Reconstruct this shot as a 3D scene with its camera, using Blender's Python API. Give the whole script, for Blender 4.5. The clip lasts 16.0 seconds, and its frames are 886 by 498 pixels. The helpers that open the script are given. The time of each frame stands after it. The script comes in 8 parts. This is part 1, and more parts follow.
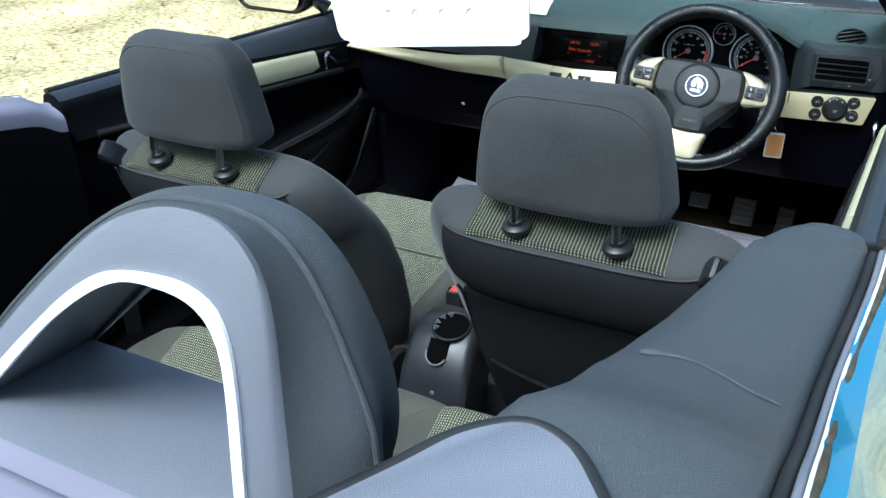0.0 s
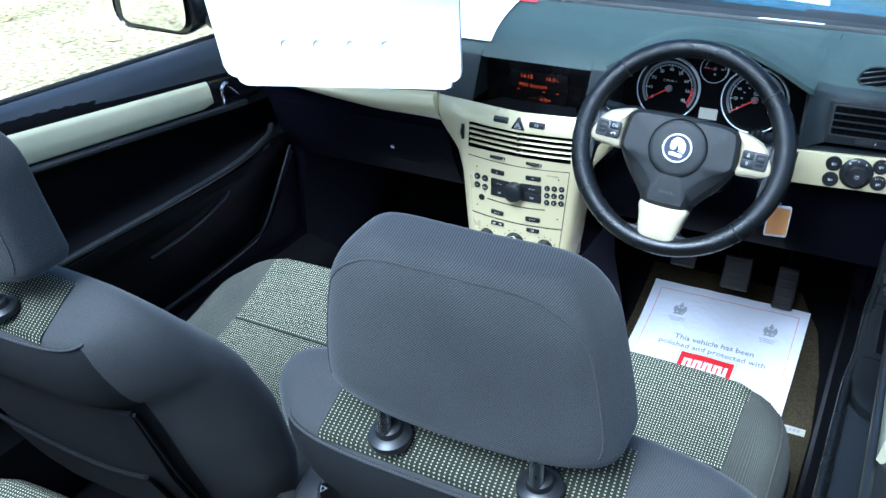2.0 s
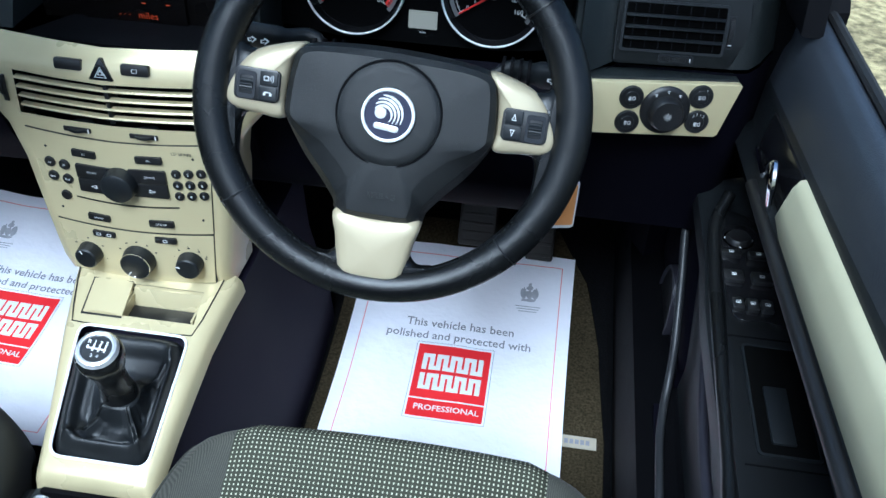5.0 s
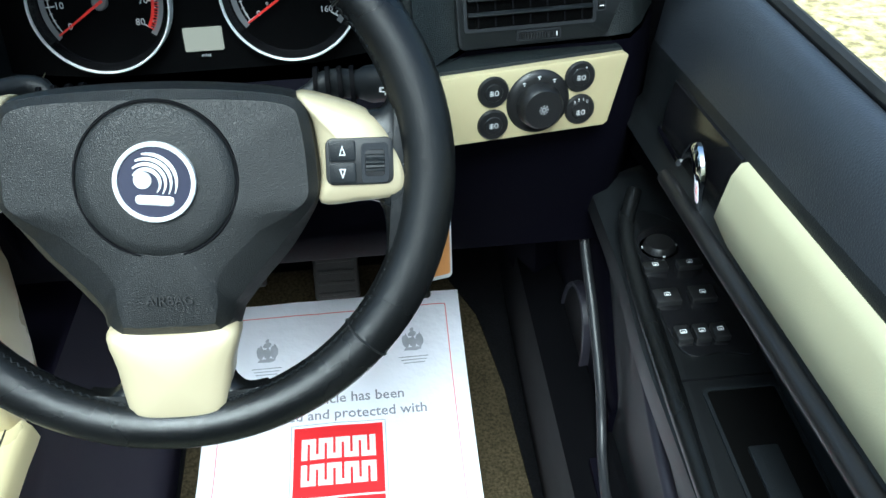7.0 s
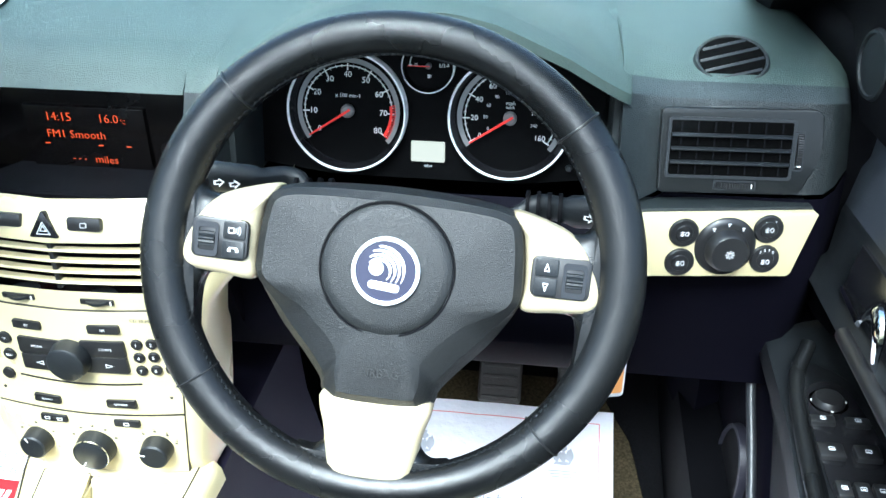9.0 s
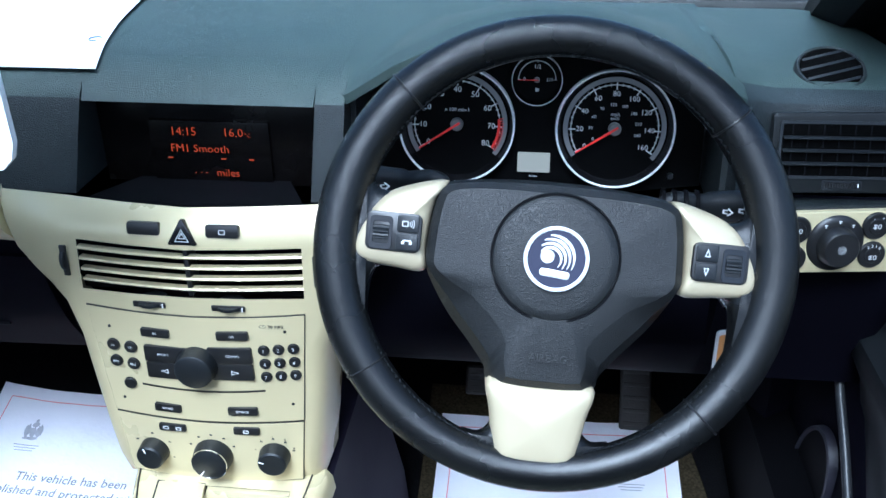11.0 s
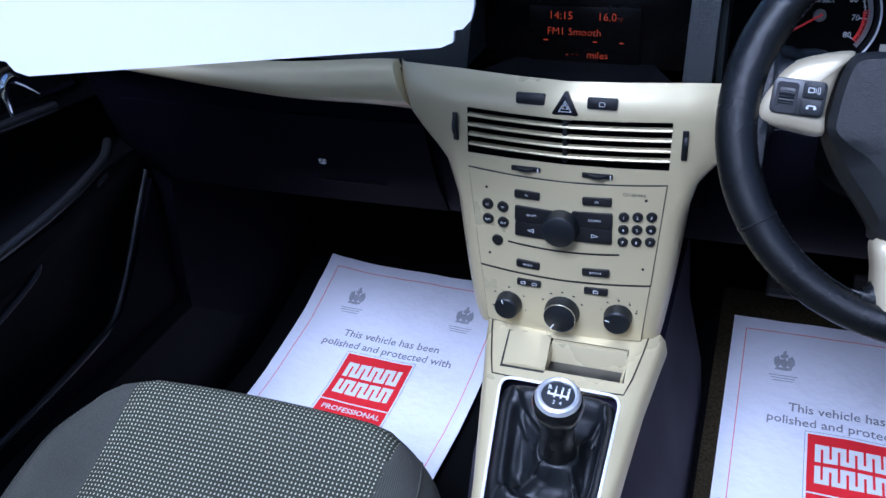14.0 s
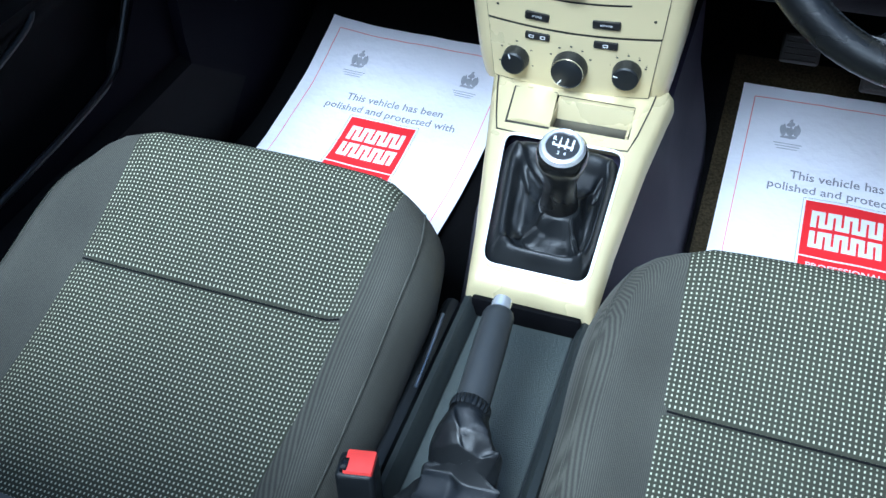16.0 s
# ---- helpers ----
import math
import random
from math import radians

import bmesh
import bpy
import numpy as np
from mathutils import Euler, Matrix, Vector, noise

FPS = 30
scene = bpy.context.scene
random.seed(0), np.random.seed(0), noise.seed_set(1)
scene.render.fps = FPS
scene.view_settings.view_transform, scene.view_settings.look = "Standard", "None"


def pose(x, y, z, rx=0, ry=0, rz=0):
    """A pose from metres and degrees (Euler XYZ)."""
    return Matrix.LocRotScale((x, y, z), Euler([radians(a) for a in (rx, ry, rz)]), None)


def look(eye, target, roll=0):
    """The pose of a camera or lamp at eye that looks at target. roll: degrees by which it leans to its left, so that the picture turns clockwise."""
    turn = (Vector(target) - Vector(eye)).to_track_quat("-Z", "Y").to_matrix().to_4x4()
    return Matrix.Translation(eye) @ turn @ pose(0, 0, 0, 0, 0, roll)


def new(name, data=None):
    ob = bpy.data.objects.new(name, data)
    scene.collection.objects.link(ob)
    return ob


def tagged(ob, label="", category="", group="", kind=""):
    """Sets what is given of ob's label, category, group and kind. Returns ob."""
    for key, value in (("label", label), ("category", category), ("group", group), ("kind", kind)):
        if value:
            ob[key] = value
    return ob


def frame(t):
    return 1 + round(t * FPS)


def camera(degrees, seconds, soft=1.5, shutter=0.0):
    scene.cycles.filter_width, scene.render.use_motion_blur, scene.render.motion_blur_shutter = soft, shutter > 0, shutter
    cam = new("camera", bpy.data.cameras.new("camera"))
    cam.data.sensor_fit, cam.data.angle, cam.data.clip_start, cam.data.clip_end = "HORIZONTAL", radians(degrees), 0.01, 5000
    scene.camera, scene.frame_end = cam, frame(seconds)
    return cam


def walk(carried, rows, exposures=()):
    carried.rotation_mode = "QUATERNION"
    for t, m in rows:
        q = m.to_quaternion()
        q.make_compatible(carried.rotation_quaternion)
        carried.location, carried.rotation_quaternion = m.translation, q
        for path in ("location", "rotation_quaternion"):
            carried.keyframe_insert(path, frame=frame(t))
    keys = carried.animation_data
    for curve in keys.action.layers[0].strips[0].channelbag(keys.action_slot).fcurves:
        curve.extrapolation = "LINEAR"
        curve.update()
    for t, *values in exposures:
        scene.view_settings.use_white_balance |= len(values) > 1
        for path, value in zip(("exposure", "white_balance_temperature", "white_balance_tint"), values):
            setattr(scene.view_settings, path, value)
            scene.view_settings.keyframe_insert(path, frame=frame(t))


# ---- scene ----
cam = camera(52.2, 16.0)
METRES, EYE, TILT, LEAN, TURN, ROLL = 2.184, 1.5257, -28.0, 0.0, 28.5, 1.5
ROWS = [
    (0.0, 0.0, 0.0, 0.0, 0.0, 0.0, -0.0),
    (0.5, 0.0146, 0.0753, 0.0391, -0.8, -0.64, 0.09),
    (1.0, 0.0502, 0.1372, 0.07, 2.18, -0.99, -1.7),
    (1.5, 0.068, 0.1789, 0.0842, 4.13, -2.94, -2.12),
    (2.0, 0.0706, 0.2197, 0.1117, -0.49, -1.87, 0.17),
    (2.5, 0.0773, 0.2634, 0.1285, -4.97, -1.74, 1.67),
    (3.0, 0.1107, 0.3241, 0.1576, -4.82, -3.53, 1.12),
    (3.5, 0.1354, 0.3772, 0.1763, -2.91, -5.97, 1.65),
    (4.0, 0.1341, 0.4036, 0.1764, -5.98, -6.83, 2.97),
    (4.5, 0.1377, 0.4573, 0.1808, -9.51, -9.14, 4.23),
    (5.0, 0.156, 0.5524, 0.1912, -19.37, -12.53, 6.18),
    (5.2, 0.1629, 0.5782, 0.1881, -24.86, -13.97, 7.46),
    (7.3, 0.2124, 0.6627, 0.1866, -29.37, -12.92, 15.97),
    (7.5, 0.2118, 0.6641, 0.1873, -24.96, -10.11, 12.1),
    (8.0, 0.2104, 0.664, 0.1898, -19.88, -6.4, 6.97),
    (8.5, 0.2016, 0.6522, 0.1957, -19.89, -5.11, 7.83),
    (8.7, 0.193, 0.6391, 0.1963, -18.6, -4.67, 8.43),
    (10.8, 0.128, 0.6484, 0.185, -21.36, -1.7, 9.0),
    (11.0, 0.1143, 0.6418, 0.1848, -20.56, -1.62, 9.3),
    (11.5, 0.0752, 0.6316, 0.1785, -15.44, -1.55, 9.16),
    (12.0, 0.0582, 0.6307, 0.1761, -13.9, -0.73, 8.63),
    (12.5, 0.0523, 0.6296, 0.1725, -13.31, 0.21, 8.68),
    (13.0, 0.045, 0.6305, 0.1699, -11.14, 0.69, 8.2),
    (13.5, 0.0332, 0.622, 0.1697, -7.58, -0.05, 6.74),
    (14.0, 0.0293, 0.6171, 0.1644, -7.01, -3.83, 5.98),
    (14.5, 0.0288, 0.6204, 0.1574, -7.83, -7.11, 6.15),
    (15.0, 0.0277, 0.6298, 0.1504, -8.06, -8.89, 5.54),
    (15.5, 0.0258, 0.627, 0.1473, -7.69, -12.82, 5.23),
    (16.0, 0.0266, 0.6174, 0.1482, -6.71, -17.39, 5.13),
]
BASE = pose(0.7935, -2.128, EYE, 0, ROLL) @ pose(0, 0, 0, TILT, LEAN, TURN)
walk(cam, [(t, BASE @ pose(METRES * x, METRES * y, METRES * z, 90 + pitch, roll, yaw)) for t, x, y, z, yaw, pitch, roll in ROWS],
     exposures=[(t, e, k, g) for t, e, k, g in ((0.0, 1.50, 5400, -3), (0.5, 1.70, 4950, -2), (1.0, 1.76, 4580, -1), (2.0, 1.84, 4680, -1), (3.0, 1.75, 4800, 0), (3.5, 1.38, 4780, 1), (4.5, 1.25, 4700, 4), (5.0, 1.18, 5000, -1), (7.5, 1.95, 5500, -9), (8.0, 2.22, 5200, -5), (8.7, 2.84, 5500, -3), (10.8, 1.85, 4900, 2), (12.0, 0.88, 4800, 9), (13.0, 0.72, 4750, 14), (14.0, 0.75, 4650, 17), (15.0, 1.04, 4650, 11), (16.0, 1.43, 4850, -1))])

# ---- light: bright overcast sky, car open to it ----
world = bpy.data.worlds.new("sky")
scene.world = world
world.use_nodes = True
wn = world.node_tree.nodes
sky = wn.new("ShaderNodeTexSky")
sky.sky_type, sky.sun_disc, sky.sun_elevation, sky.sun_rotation = "NISHITA", False, radians(54), radians(190)
sky.dust_density, sky.air_density = 4.0, 1.0
wn["Background"].inputs["Strength"].default_value = 0.09
world.node_tree.links.new(sky.outputs[0], wn["Background"].inputs["Color"])
sun = new("sun", bpy.data.lights.new("sun", "SUN"))
sun.data.energy, sun.data.angle, sun.data.color = 2.1, radians(28), (0.97, 0.97, 0.98)
sun.matrix_basis = look((0, 0, 5), (0.62, 3.58, 0.0))

# ---- building tools ----
WORLD = {}
EYEM = Matrix.Identity(4)


def thing(name, label, category, at=(0, 0, 0), group="", kind=""):
    """An Empty at its base, which parents its parts."""
    ob = new(name)
    ob.empty_display_size = 0.05
    ob.location = at
    WORLD[ob] = Matrix.Translation(at)
    return tagged(ob, label, category, group, kind)


def mesh_from(name, bm, material, angle=38):
    bmesh.ops.recalc_face_normals(bm, faces=bm.faces[:])
    me = bpy.data.meshes.new(name)
    bm.to_mesh(me)
    bm.free()
    for p in me.polygons:
        p.use_smooth = True
    me.set_sharp_from_angle(angle=radians(angle))
    me.materials.append(material)
    return me


def part(name, bm, material, parent, label="", at=None, angle=38, kind=""):
    """Links a bmesh (in world space, or in the space of the matrix at) as one mesh under a thing or part."""
    m = WORLD[parent].inverted() @ (at if at is not None else EYEM)
    bm.transform(m)
    ob = new(name, mesh_from(name, bm, material, angle))
    ob.parent = parent
    WORLD[ob] = WORLD[parent]
    return tagged(ob, label, kind=kind)


def solo(name, bm, material, label, category, at=None, kind="", group="", angle=38):
    if at is not None:
        bm.transform(at)
    ob = new(name, mesh_from(name, bm, material, angle))
    WORLD[ob] = Matrix.Identity(4)
    return tagged(ob, label, category, group, kind)


def B():
    return bmesh.new()


def box(bm, c, s, bev=0.0, seg=2, m=None):
    r = bmesh.ops.create_cube(bm, size=1.0)
    vs = r["verts"]
    bmesh.ops.scale(bm, vec=s, verts=vs)
    if bev:
        es = list({e for v in vs for e in v.link_edges})
        out = bmesh.ops.bevel(bm, geom=es, offset=bev, segments=seg, profile=0.5, affect="EDGES")
        vs = list({v for f in out["faces"] for v in f.verts} | {v for v in vs if v.is_valid})
    bmesh.ops.translate(bm, vec=c, verts=vs)
    if m is not None:
        bmesh.ops.transform(bm, matrix=m, verts=vs)
    return vs


def lathe(bm, prof, seg=36, m=None, sx=1.0, sy=1.0):
    """A profile of (radius, height) turned round z."""
    rings = []
    for r, z in prof:
        if r < 1e-6:
            rings.append([bm.verts.new((0, 0, z))])
        else:
            rings.append([bm.verts.new((sx * r * math.cos(2 * math.pi * i / seg), sy * r * math.sin(2 * math.pi * i / seg), z)) for i in range(seg)])
    for a, b in zip(rings, rings[1:]):
        for i in range(seg):
            j = (i + 1) % seg
            if len(a) == 1 and len(b) == 1:
                continue
            if len(a) == 1:
                bm.faces.new((a[0], b[i], b[j]))
            elif len(b) == 1:
                bm.faces.new((a[i], a[j], b[0]))
            else:
                bm.faces.new((a[i], a[j], b[j], b[i]))
    vs = [v for r in rings for v in r]
    if m is not None:
        bmesh.ops.transform(bm, matrix=m, verts=vs)
    return vs


def loft(bm, rings, closed=True, cap=True, loop=False):
    vr = [[bm.verts.new(p) for p in r] for r in rings]
    n = len(vr[0])
    pairs = list(zip(vr, vr[1:])) + ([(vr[-1], vr[0])] if loop else [])
    for a, b in pairs:
        for i in range(n if closed else n - 1):
            j = (i + 1) % n
            bm.faces.new((a[i], a[j], b[j], b[i]))
    if cap and closed and not loop:
        bm.faces.new(vr[0])
        bm.faces.new(list(reversed(vr[-1])))
    return vr


def tube(bm, pts, r, seg=12, loop=False, flat=1.0):
    """A round bar along points; r a number or one for each point."""
    pts = [Vector(p) for p in pts]
    n = len(pts)
    rs = r if isinstance(r, (list, tuple)) else [r] * n
    tang = []
    for i in range(n):
        a, b = (pts[i - 1], pts[(i + 1) % n]) if loop else (pts[max(i - 1, 0)], pts[min(i + 1, n - 1)])
        tang.append((b - a).normalized())
    up = Vector((0, 0, 1)) if abs(tang[0].z) < 0.9 else Vector((1, 0, 0))
    rings = []
    for p, t, q in zip(pts, tang, rs):
        u = (up - t * up.dot(t)).normalized()
        w = t.cross(u)
        up = u
        rings.append([p + q * (math.cos(2 * math.pi * k / seg) * w + flat * math.sin(2 * math.pi * k / seg) * u) for k in range(seg)])
    return loft(bm, rings, loop=loop)


def spline(pts, n=8, loop=False):
    """Points of a Catmull-Rom curve."""
    p = [Vector(q) for q in pts]
    m = len(p)
    out = []
    for i in range(m if loop else m - 1):
        a = p[(i - 1) % m] if loop or i else p[0] * 2 - p[1]
        b, c = p[i], p[(i + 1) % m]
        d = p[(i + 2) % m] if loop or i + 2 < m else c * 2 - b
        for k in range(n):
            t = k / n
            out.append(0.5 * ((2 * b) + (c - a) * t + (2 * a - 5 * b + 4 * c - d) * t * t + (3 * b - a - 3 * c + d) * t ** 3))
    if not loop:
        out.append(p[-1])
    return out


def prism(bm, outline, z0, z1, bev=0.0, seg=2, m=None):
    """A flat outline (x, y) drawn out from z0 to z1, its upper edge rounded."""
    lo = [bm.verts.new((p[0], p[1], z0)) for p in outline]
    hi = [bm.verts.new((p[0], p[1], z1)) for p in outline]
    n = len(lo)
    for i in range(n):
        bm.faces.new((lo[i], lo[(i + 1) % n], hi[(i + 1) % n], hi[i]))
    bm.faces.new(list(reversed(lo)))
    top = bm.faces.new(hi)
    vs = lo + hi
    if bev:
        out = bmesh.ops.bevel(bm, geom=list(top.edges), offset=bev, segments=seg, profile=0.5, affect="EDGES")
        vs = list({v for f in out["faces"] for v in f.verts} | {v for v in vs if v.is_valid})
        vs = list({v for v in vs} | {v for w in vs for e in w.link_edges for v in e.verts})
    if m is not None:
        bmesh.ops.transform(bm, matrix=m, verts=vs)
    return vs


def rounded(w, h, r, n=5, cx=0.0, cy=0.0):
    """The outline of a rectangle with round corners."""
    out = []
    for k, (sx, sy) in enumerate(((1, 1), (-1, 1), (-1, -1), (1, -1))):
        for i in range(n + 1):
            a = math.pi / 2 * (k + i / n)
            out.append((cx + sx * (w / 2 - r) + r * math.cos(a), cy + sy * (h / 2 - r) + r * math.sin(a)))
    return out


def ring_plate(bm, outer, inner, z0, z1, m=None):
    """A flat frame between two outlines of equal count."""
    n = len(outer)
    v = [[bm.verts.new((p[0], p[1], z)) for p in o] for o in (outer, inner) for z in (z0, z1)]
    ol, oh, il, ih = v
    for i in range(n):
        j = (i + 1) % n
        bm.faces.new((oh[i], oh[j], ih[j], ih[i]))
        bm.faces.new((ol[j], ol[i], il[i], il[j]))
        bm.faces.new((ol[i], ol[j], oh[j], oh[i]))
        bm.faces.new((il[j], il[i], ih[i], ih[j]))
    if m is not None:
        bmesh.ops.transform(bm, matrix=m, verts=[w for q in v for w in q])


def sheet(bm, fn, nu, nv, thick=0.0, down=None, scale=None):
    """A surface fn(u, v), u and v from 0 to 1, with a UV map in metres; thick closes it below."""
    uv = bm.loops.layers.uv.verify()
    g = [[bm.verts.new(fn(i / nu, j / nv)) for i in range(nu + 1)] for j in range(nv + 1)]
    su, sv = scale if scale else (1, 1)
    for j in range(nv):
        for i in range(nu):
            f = bm.faces.new((g[j][i], g[j][i + 1], g[j + 1][i + 1], g[j + 1][i]))
            for l, (a, b) in zip(f.loops, ((i, j), (i + 1, j), (i + 1, j + 1), (i, j + 1))):
                l[uv].uv = (a / nu * su, b / nv * sv)
    if thick:
        d = Vector(down) if down else Vector((0, 0, -1))
        lo = [[bm.verts.new(v.co + d * thick) for v in row] for row in g]
        for j in range(nv):
            for i in range(nu):
                bm.faces.new((lo[j][i], lo[j + 1][i], lo[j + 1][i + 1], lo[j][i + 1]))
        rim = [(0, i) for i in range(nu)] + [(j, nu) for j in range(nv)] + [(nv, i) for i in range(nu, 0, -1)] + [(j, 0) for j in range(nv, 0, -1)]
        for k, (j, i) in enumerate(rim):
            j2, i2 = rim[(k + 1) % len(rim)]
            bm.faces.new((g[j][i], lo[j][i], lo[j2][i2], g[j2][i2]))
    return g


def lerp(a, b, t):
    return a + (b - a) * t


def table(xs, ys, x):
    return float(np.interp(x, xs, ys))


def smooth(a, b, x):
    t = min(1.0, max(0.0, (x - a) / (b - a)))
    return t * t * (3 - 2 * t)


def text(name, body, size, m, material, parent, label="", align="CENTER", bold=0.0, thick=0.0003):
    """Raised lettering in the built-in font; m puts its x along the line and z out of the surface."""
    cu = bpy.data.curves.new(name, "FONT")
    cu.body, cu.size, cu.align_x, cu.align_y, cu.extrude, cu.offset, cu.resolution_u = body, size, align, "CENTER", thick, bold, 2
    tmp = new("lettering", cu)
    me = bpy.data.meshes.new_from_object(tmp.evaluated_get(bpy.context.evaluated_depsgraph_get()))
    bpy.data.objects.remove(tmp)
    bm = B()
    bm.from_mesh(me)
    bpy.data.meshes.remove(me)
    return part(name, bm, material, parent, label, at=m)


# ---- materials ----
def mat(name, base, rough=0.5, metal=0.0, var=0.12, vscale=6.0, grain=0.0, gscale=900.0, kind="noise", spec=0.5, speck=0.0, coat=0.0, rvar=0.08, second=None, stretch=(1, 1, 1), sheen=0.0, weave=(0.84, 1.14), depth=0.22):
    """A surface with two scales of variation: broad wear in colour and gloss, and fine relief (pebbled, noise or ribs)."""
    m = bpy.data.materials.new(name)
    m.use_nodes = True
    nt = m.node_tree
    n, l = nt.nodes, nt.links
    b = n["Principled BSDF"]
    b.inputs["Metallic"].default_value = metal
    b.inputs["Specular IOR Level"].default_value = spec
    b.inputs["Coat Weight"].default_value = coat
    b.inputs["Sheen Weight"].default_value, b.inputs["Sheen Roughness"].default_value = sheen, 0.45
    co = n.new("ShaderNodeTexCoord")
    big = n.new("ShaderNodeTexNoise")
    big.inputs["Scale"].default_value, big.inputs["Detail"].default_value = vscale, 5
    l.new(co.outputs["Object"], big.inputs["Vector"])
    ramp = n.new("ShaderNodeMapRange")
    ramp.inputs["From Min"].default_value, ramp.inputs["From Max"].default_value = 0.3, 0.7
    l.new(big.outputs["Fac"], ramp.inputs["Value"])
    mix = n.new("ShaderNodeMix")
    mix.data_type = "RGBA"
    dark = [c * (1 - var) for c in base]
    light = list(second) if second else [min(1, c * (1 + var)) for c in base]
    mix.inputs["A"].default_value, mix.inputs["B"].default_value = (*dark, 1), (*light, 1)
    l.new(ramp.outputs[0], mix.inputs["Factor"])
    colour = mix.outputs["Result"]
    if speck:
        fine = n.new("ShaderNodeTexNoise")
        fine.inputs["Scale"].default_value, fine.inputs["Detail"].default_value = gscale * 0.6, 3
        l.new(co.outputs["Object"], fine.inputs["Vector"])
        mul = n.new("ShaderNodeMix")
        mul.data_type, mul.blend_type = "RGBA", "MULTIPLY"
        mr = n.new("ShaderNodeMapRange")
        mr.inputs["From Min"].default_value, mr.inputs["From Max"].default_value, mr.inputs["To Min"].default_value, mr.inputs["To Max"].default_value = 0.35, 0.65, 1 - speck, 1 + speck
        l.new(fine.outputs["Fac"], mr.inputs["Value"])
        l.new(colour, mul.inputs["A"])
        l.new(mr.outputs[0], mul.inputs["B"])
        mul.inputs["Factor"].default_value = 1.0
        colour = mul.outputs["Result"]
    l.new(colour, b.inputs["Base Color"])
    rr = n.new("ShaderNodeMapRange")
    rr.inputs["From Min"].default_value, rr.inputs["From Max"].default_value = 0.3, 0.7
    rr.inputs["To Min"].default_value, rr.inputs["To Max"].default_value = max(0.02, rough - rvar), min(1, rough + rvar)
    l.new(big.outputs["Fac"], rr.inputs["Value"])
    l.new(rr.outputs[0], b.inputs["Roughness"])
    if grain:
        bump = n.new("ShaderNodeBump")
        bump.inputs["Strength"].default_value, bump.inputs["Distance"].default_value = grain, (depth if kind == "pebble" else 0.5) / gscale
        if kind == "pebble":
            tx = n.new("ShaderNodeTexVoronoi")
            tx.feature = "DISTANCE_TO_EDGE"
            tx.inputs["Scale"].default_value = gscale
            cell = n.new("ShaderNodeMapRange")
            cell.interpolation_type = "SMOOTHSTEP"
            cell.inputs["From Max"].default_value = 0.34
            warp = n.new("ShaderNodeTexNoise")
            warp.inputs["Scale"].default_value = gscale * 0.35
            add = n.new("ShaderNodeVectorMath")
            add.operation = "MULTIPLY_ADD"
            add.inputs[1].default_value = (0.8 / gscale,) * 3
            l.new(co.outputs["Object"], warp.inputs["Vector"])
            l.new(warp.outputs["Color"], add.inputs[0])
            l.new(co.outputs["Object"], add.inputs[2])
            lay = n.new("ShaderNodeVectorMath")
            lay.operation = "MULTIPLY"
            lay.inputs[1].default_value = stretch
            l.new(add.outputs[0], lay.inputs[0])
            l.new(lay.outputs[0], tx.inputs["Vector"])
            l.new(tx.outputs["Distance"], cell.inputs["Value"])
            l.new(cell.outputs[0], bump.inputs["Height"])
            if depth > 0.3:
                # darkens the valleys of a coarse grain, painting their shade into the colour
                valley_shade = n.new("ShaderNodeMapRange")
                valley_shade.inputs["To Min"].default_value, valley_shade.inputs["To Max"].default_value = 0.70, 1.06
                l.new(cell.outputs[0], valley_shade.inputs["Value"])
                shade_mix = n.new("ShaderNodeMix")
                shade_mix.data_type, shade_mix.blend_type = "RGBA", "MULTIPLY"
                shade_mix.inputs["Factor"].default_value = 1.0
                l.new(colour, shade_mix.inputs["A"])
                l.new(valley_shade.outputs[0], shade_mix.inputs["B"])
                l.new(shade_mix.outputs["Result"], b.inputs["Base Color"])
        elif kind == "rib":
            tx = n.new("ShaderNodeTexWave")
            tx.bands_direction = "DIAGONAL"
            tx.inputs["Scale"].default_value, tx.inputs["Distortion"].default_value = gscale / 10, 0.6
            tx.inputs["Detail Scale"].default_value = 3
            twill = n.new("ShaderNodeVectorMath")
            twill.operation = "MULTIPLY"
            twill.inputs[1].default_value = (1, 0.25, -1)
            l.new(co.outputs["Object"], twill.inputs[0])
            l.new(twill.outputs[0], tx.inputs["Vector"])
            l.new(tx.outputs["Fac"], bump.inputs["Height"])
            if speck:
                # the weave shows in colour too
                rib = n.new("ShaderNodeMapRange")
                rib.inputs["To Min"].default_value, rib.inputs["To Max"].default_value = weave
                l.new(tx.outputs["Fac"], rib.inputs["Value"])
                cross = n.new("ShaderNodeMix")
                cross.data_type, cross.blend_type = "RGBA", "MULTIPLY"
                cross.inputs["Factor"].default_value = 1.0
                l.new(colour, cross.inputs["A"])
                l.new(rib.outputs[0], cross.inputs["B"])
                l.new(cross.outputs["Result"], b.inputs["Base Color"])
        else:
            tx = n.new("ShaderNodeTexNoise")
            tx.inputs["Scale"].default_value, tx.inputs["Detail"].default_value = gscale, 3
            l.new(co.outputs["Object"], tx.inputs["Vector"])
            l.new(tx.outputs["Fac"], bump.inputs["Height"])
        l.new(bump.outputs[0], b.inputs["Normal"])
    return m


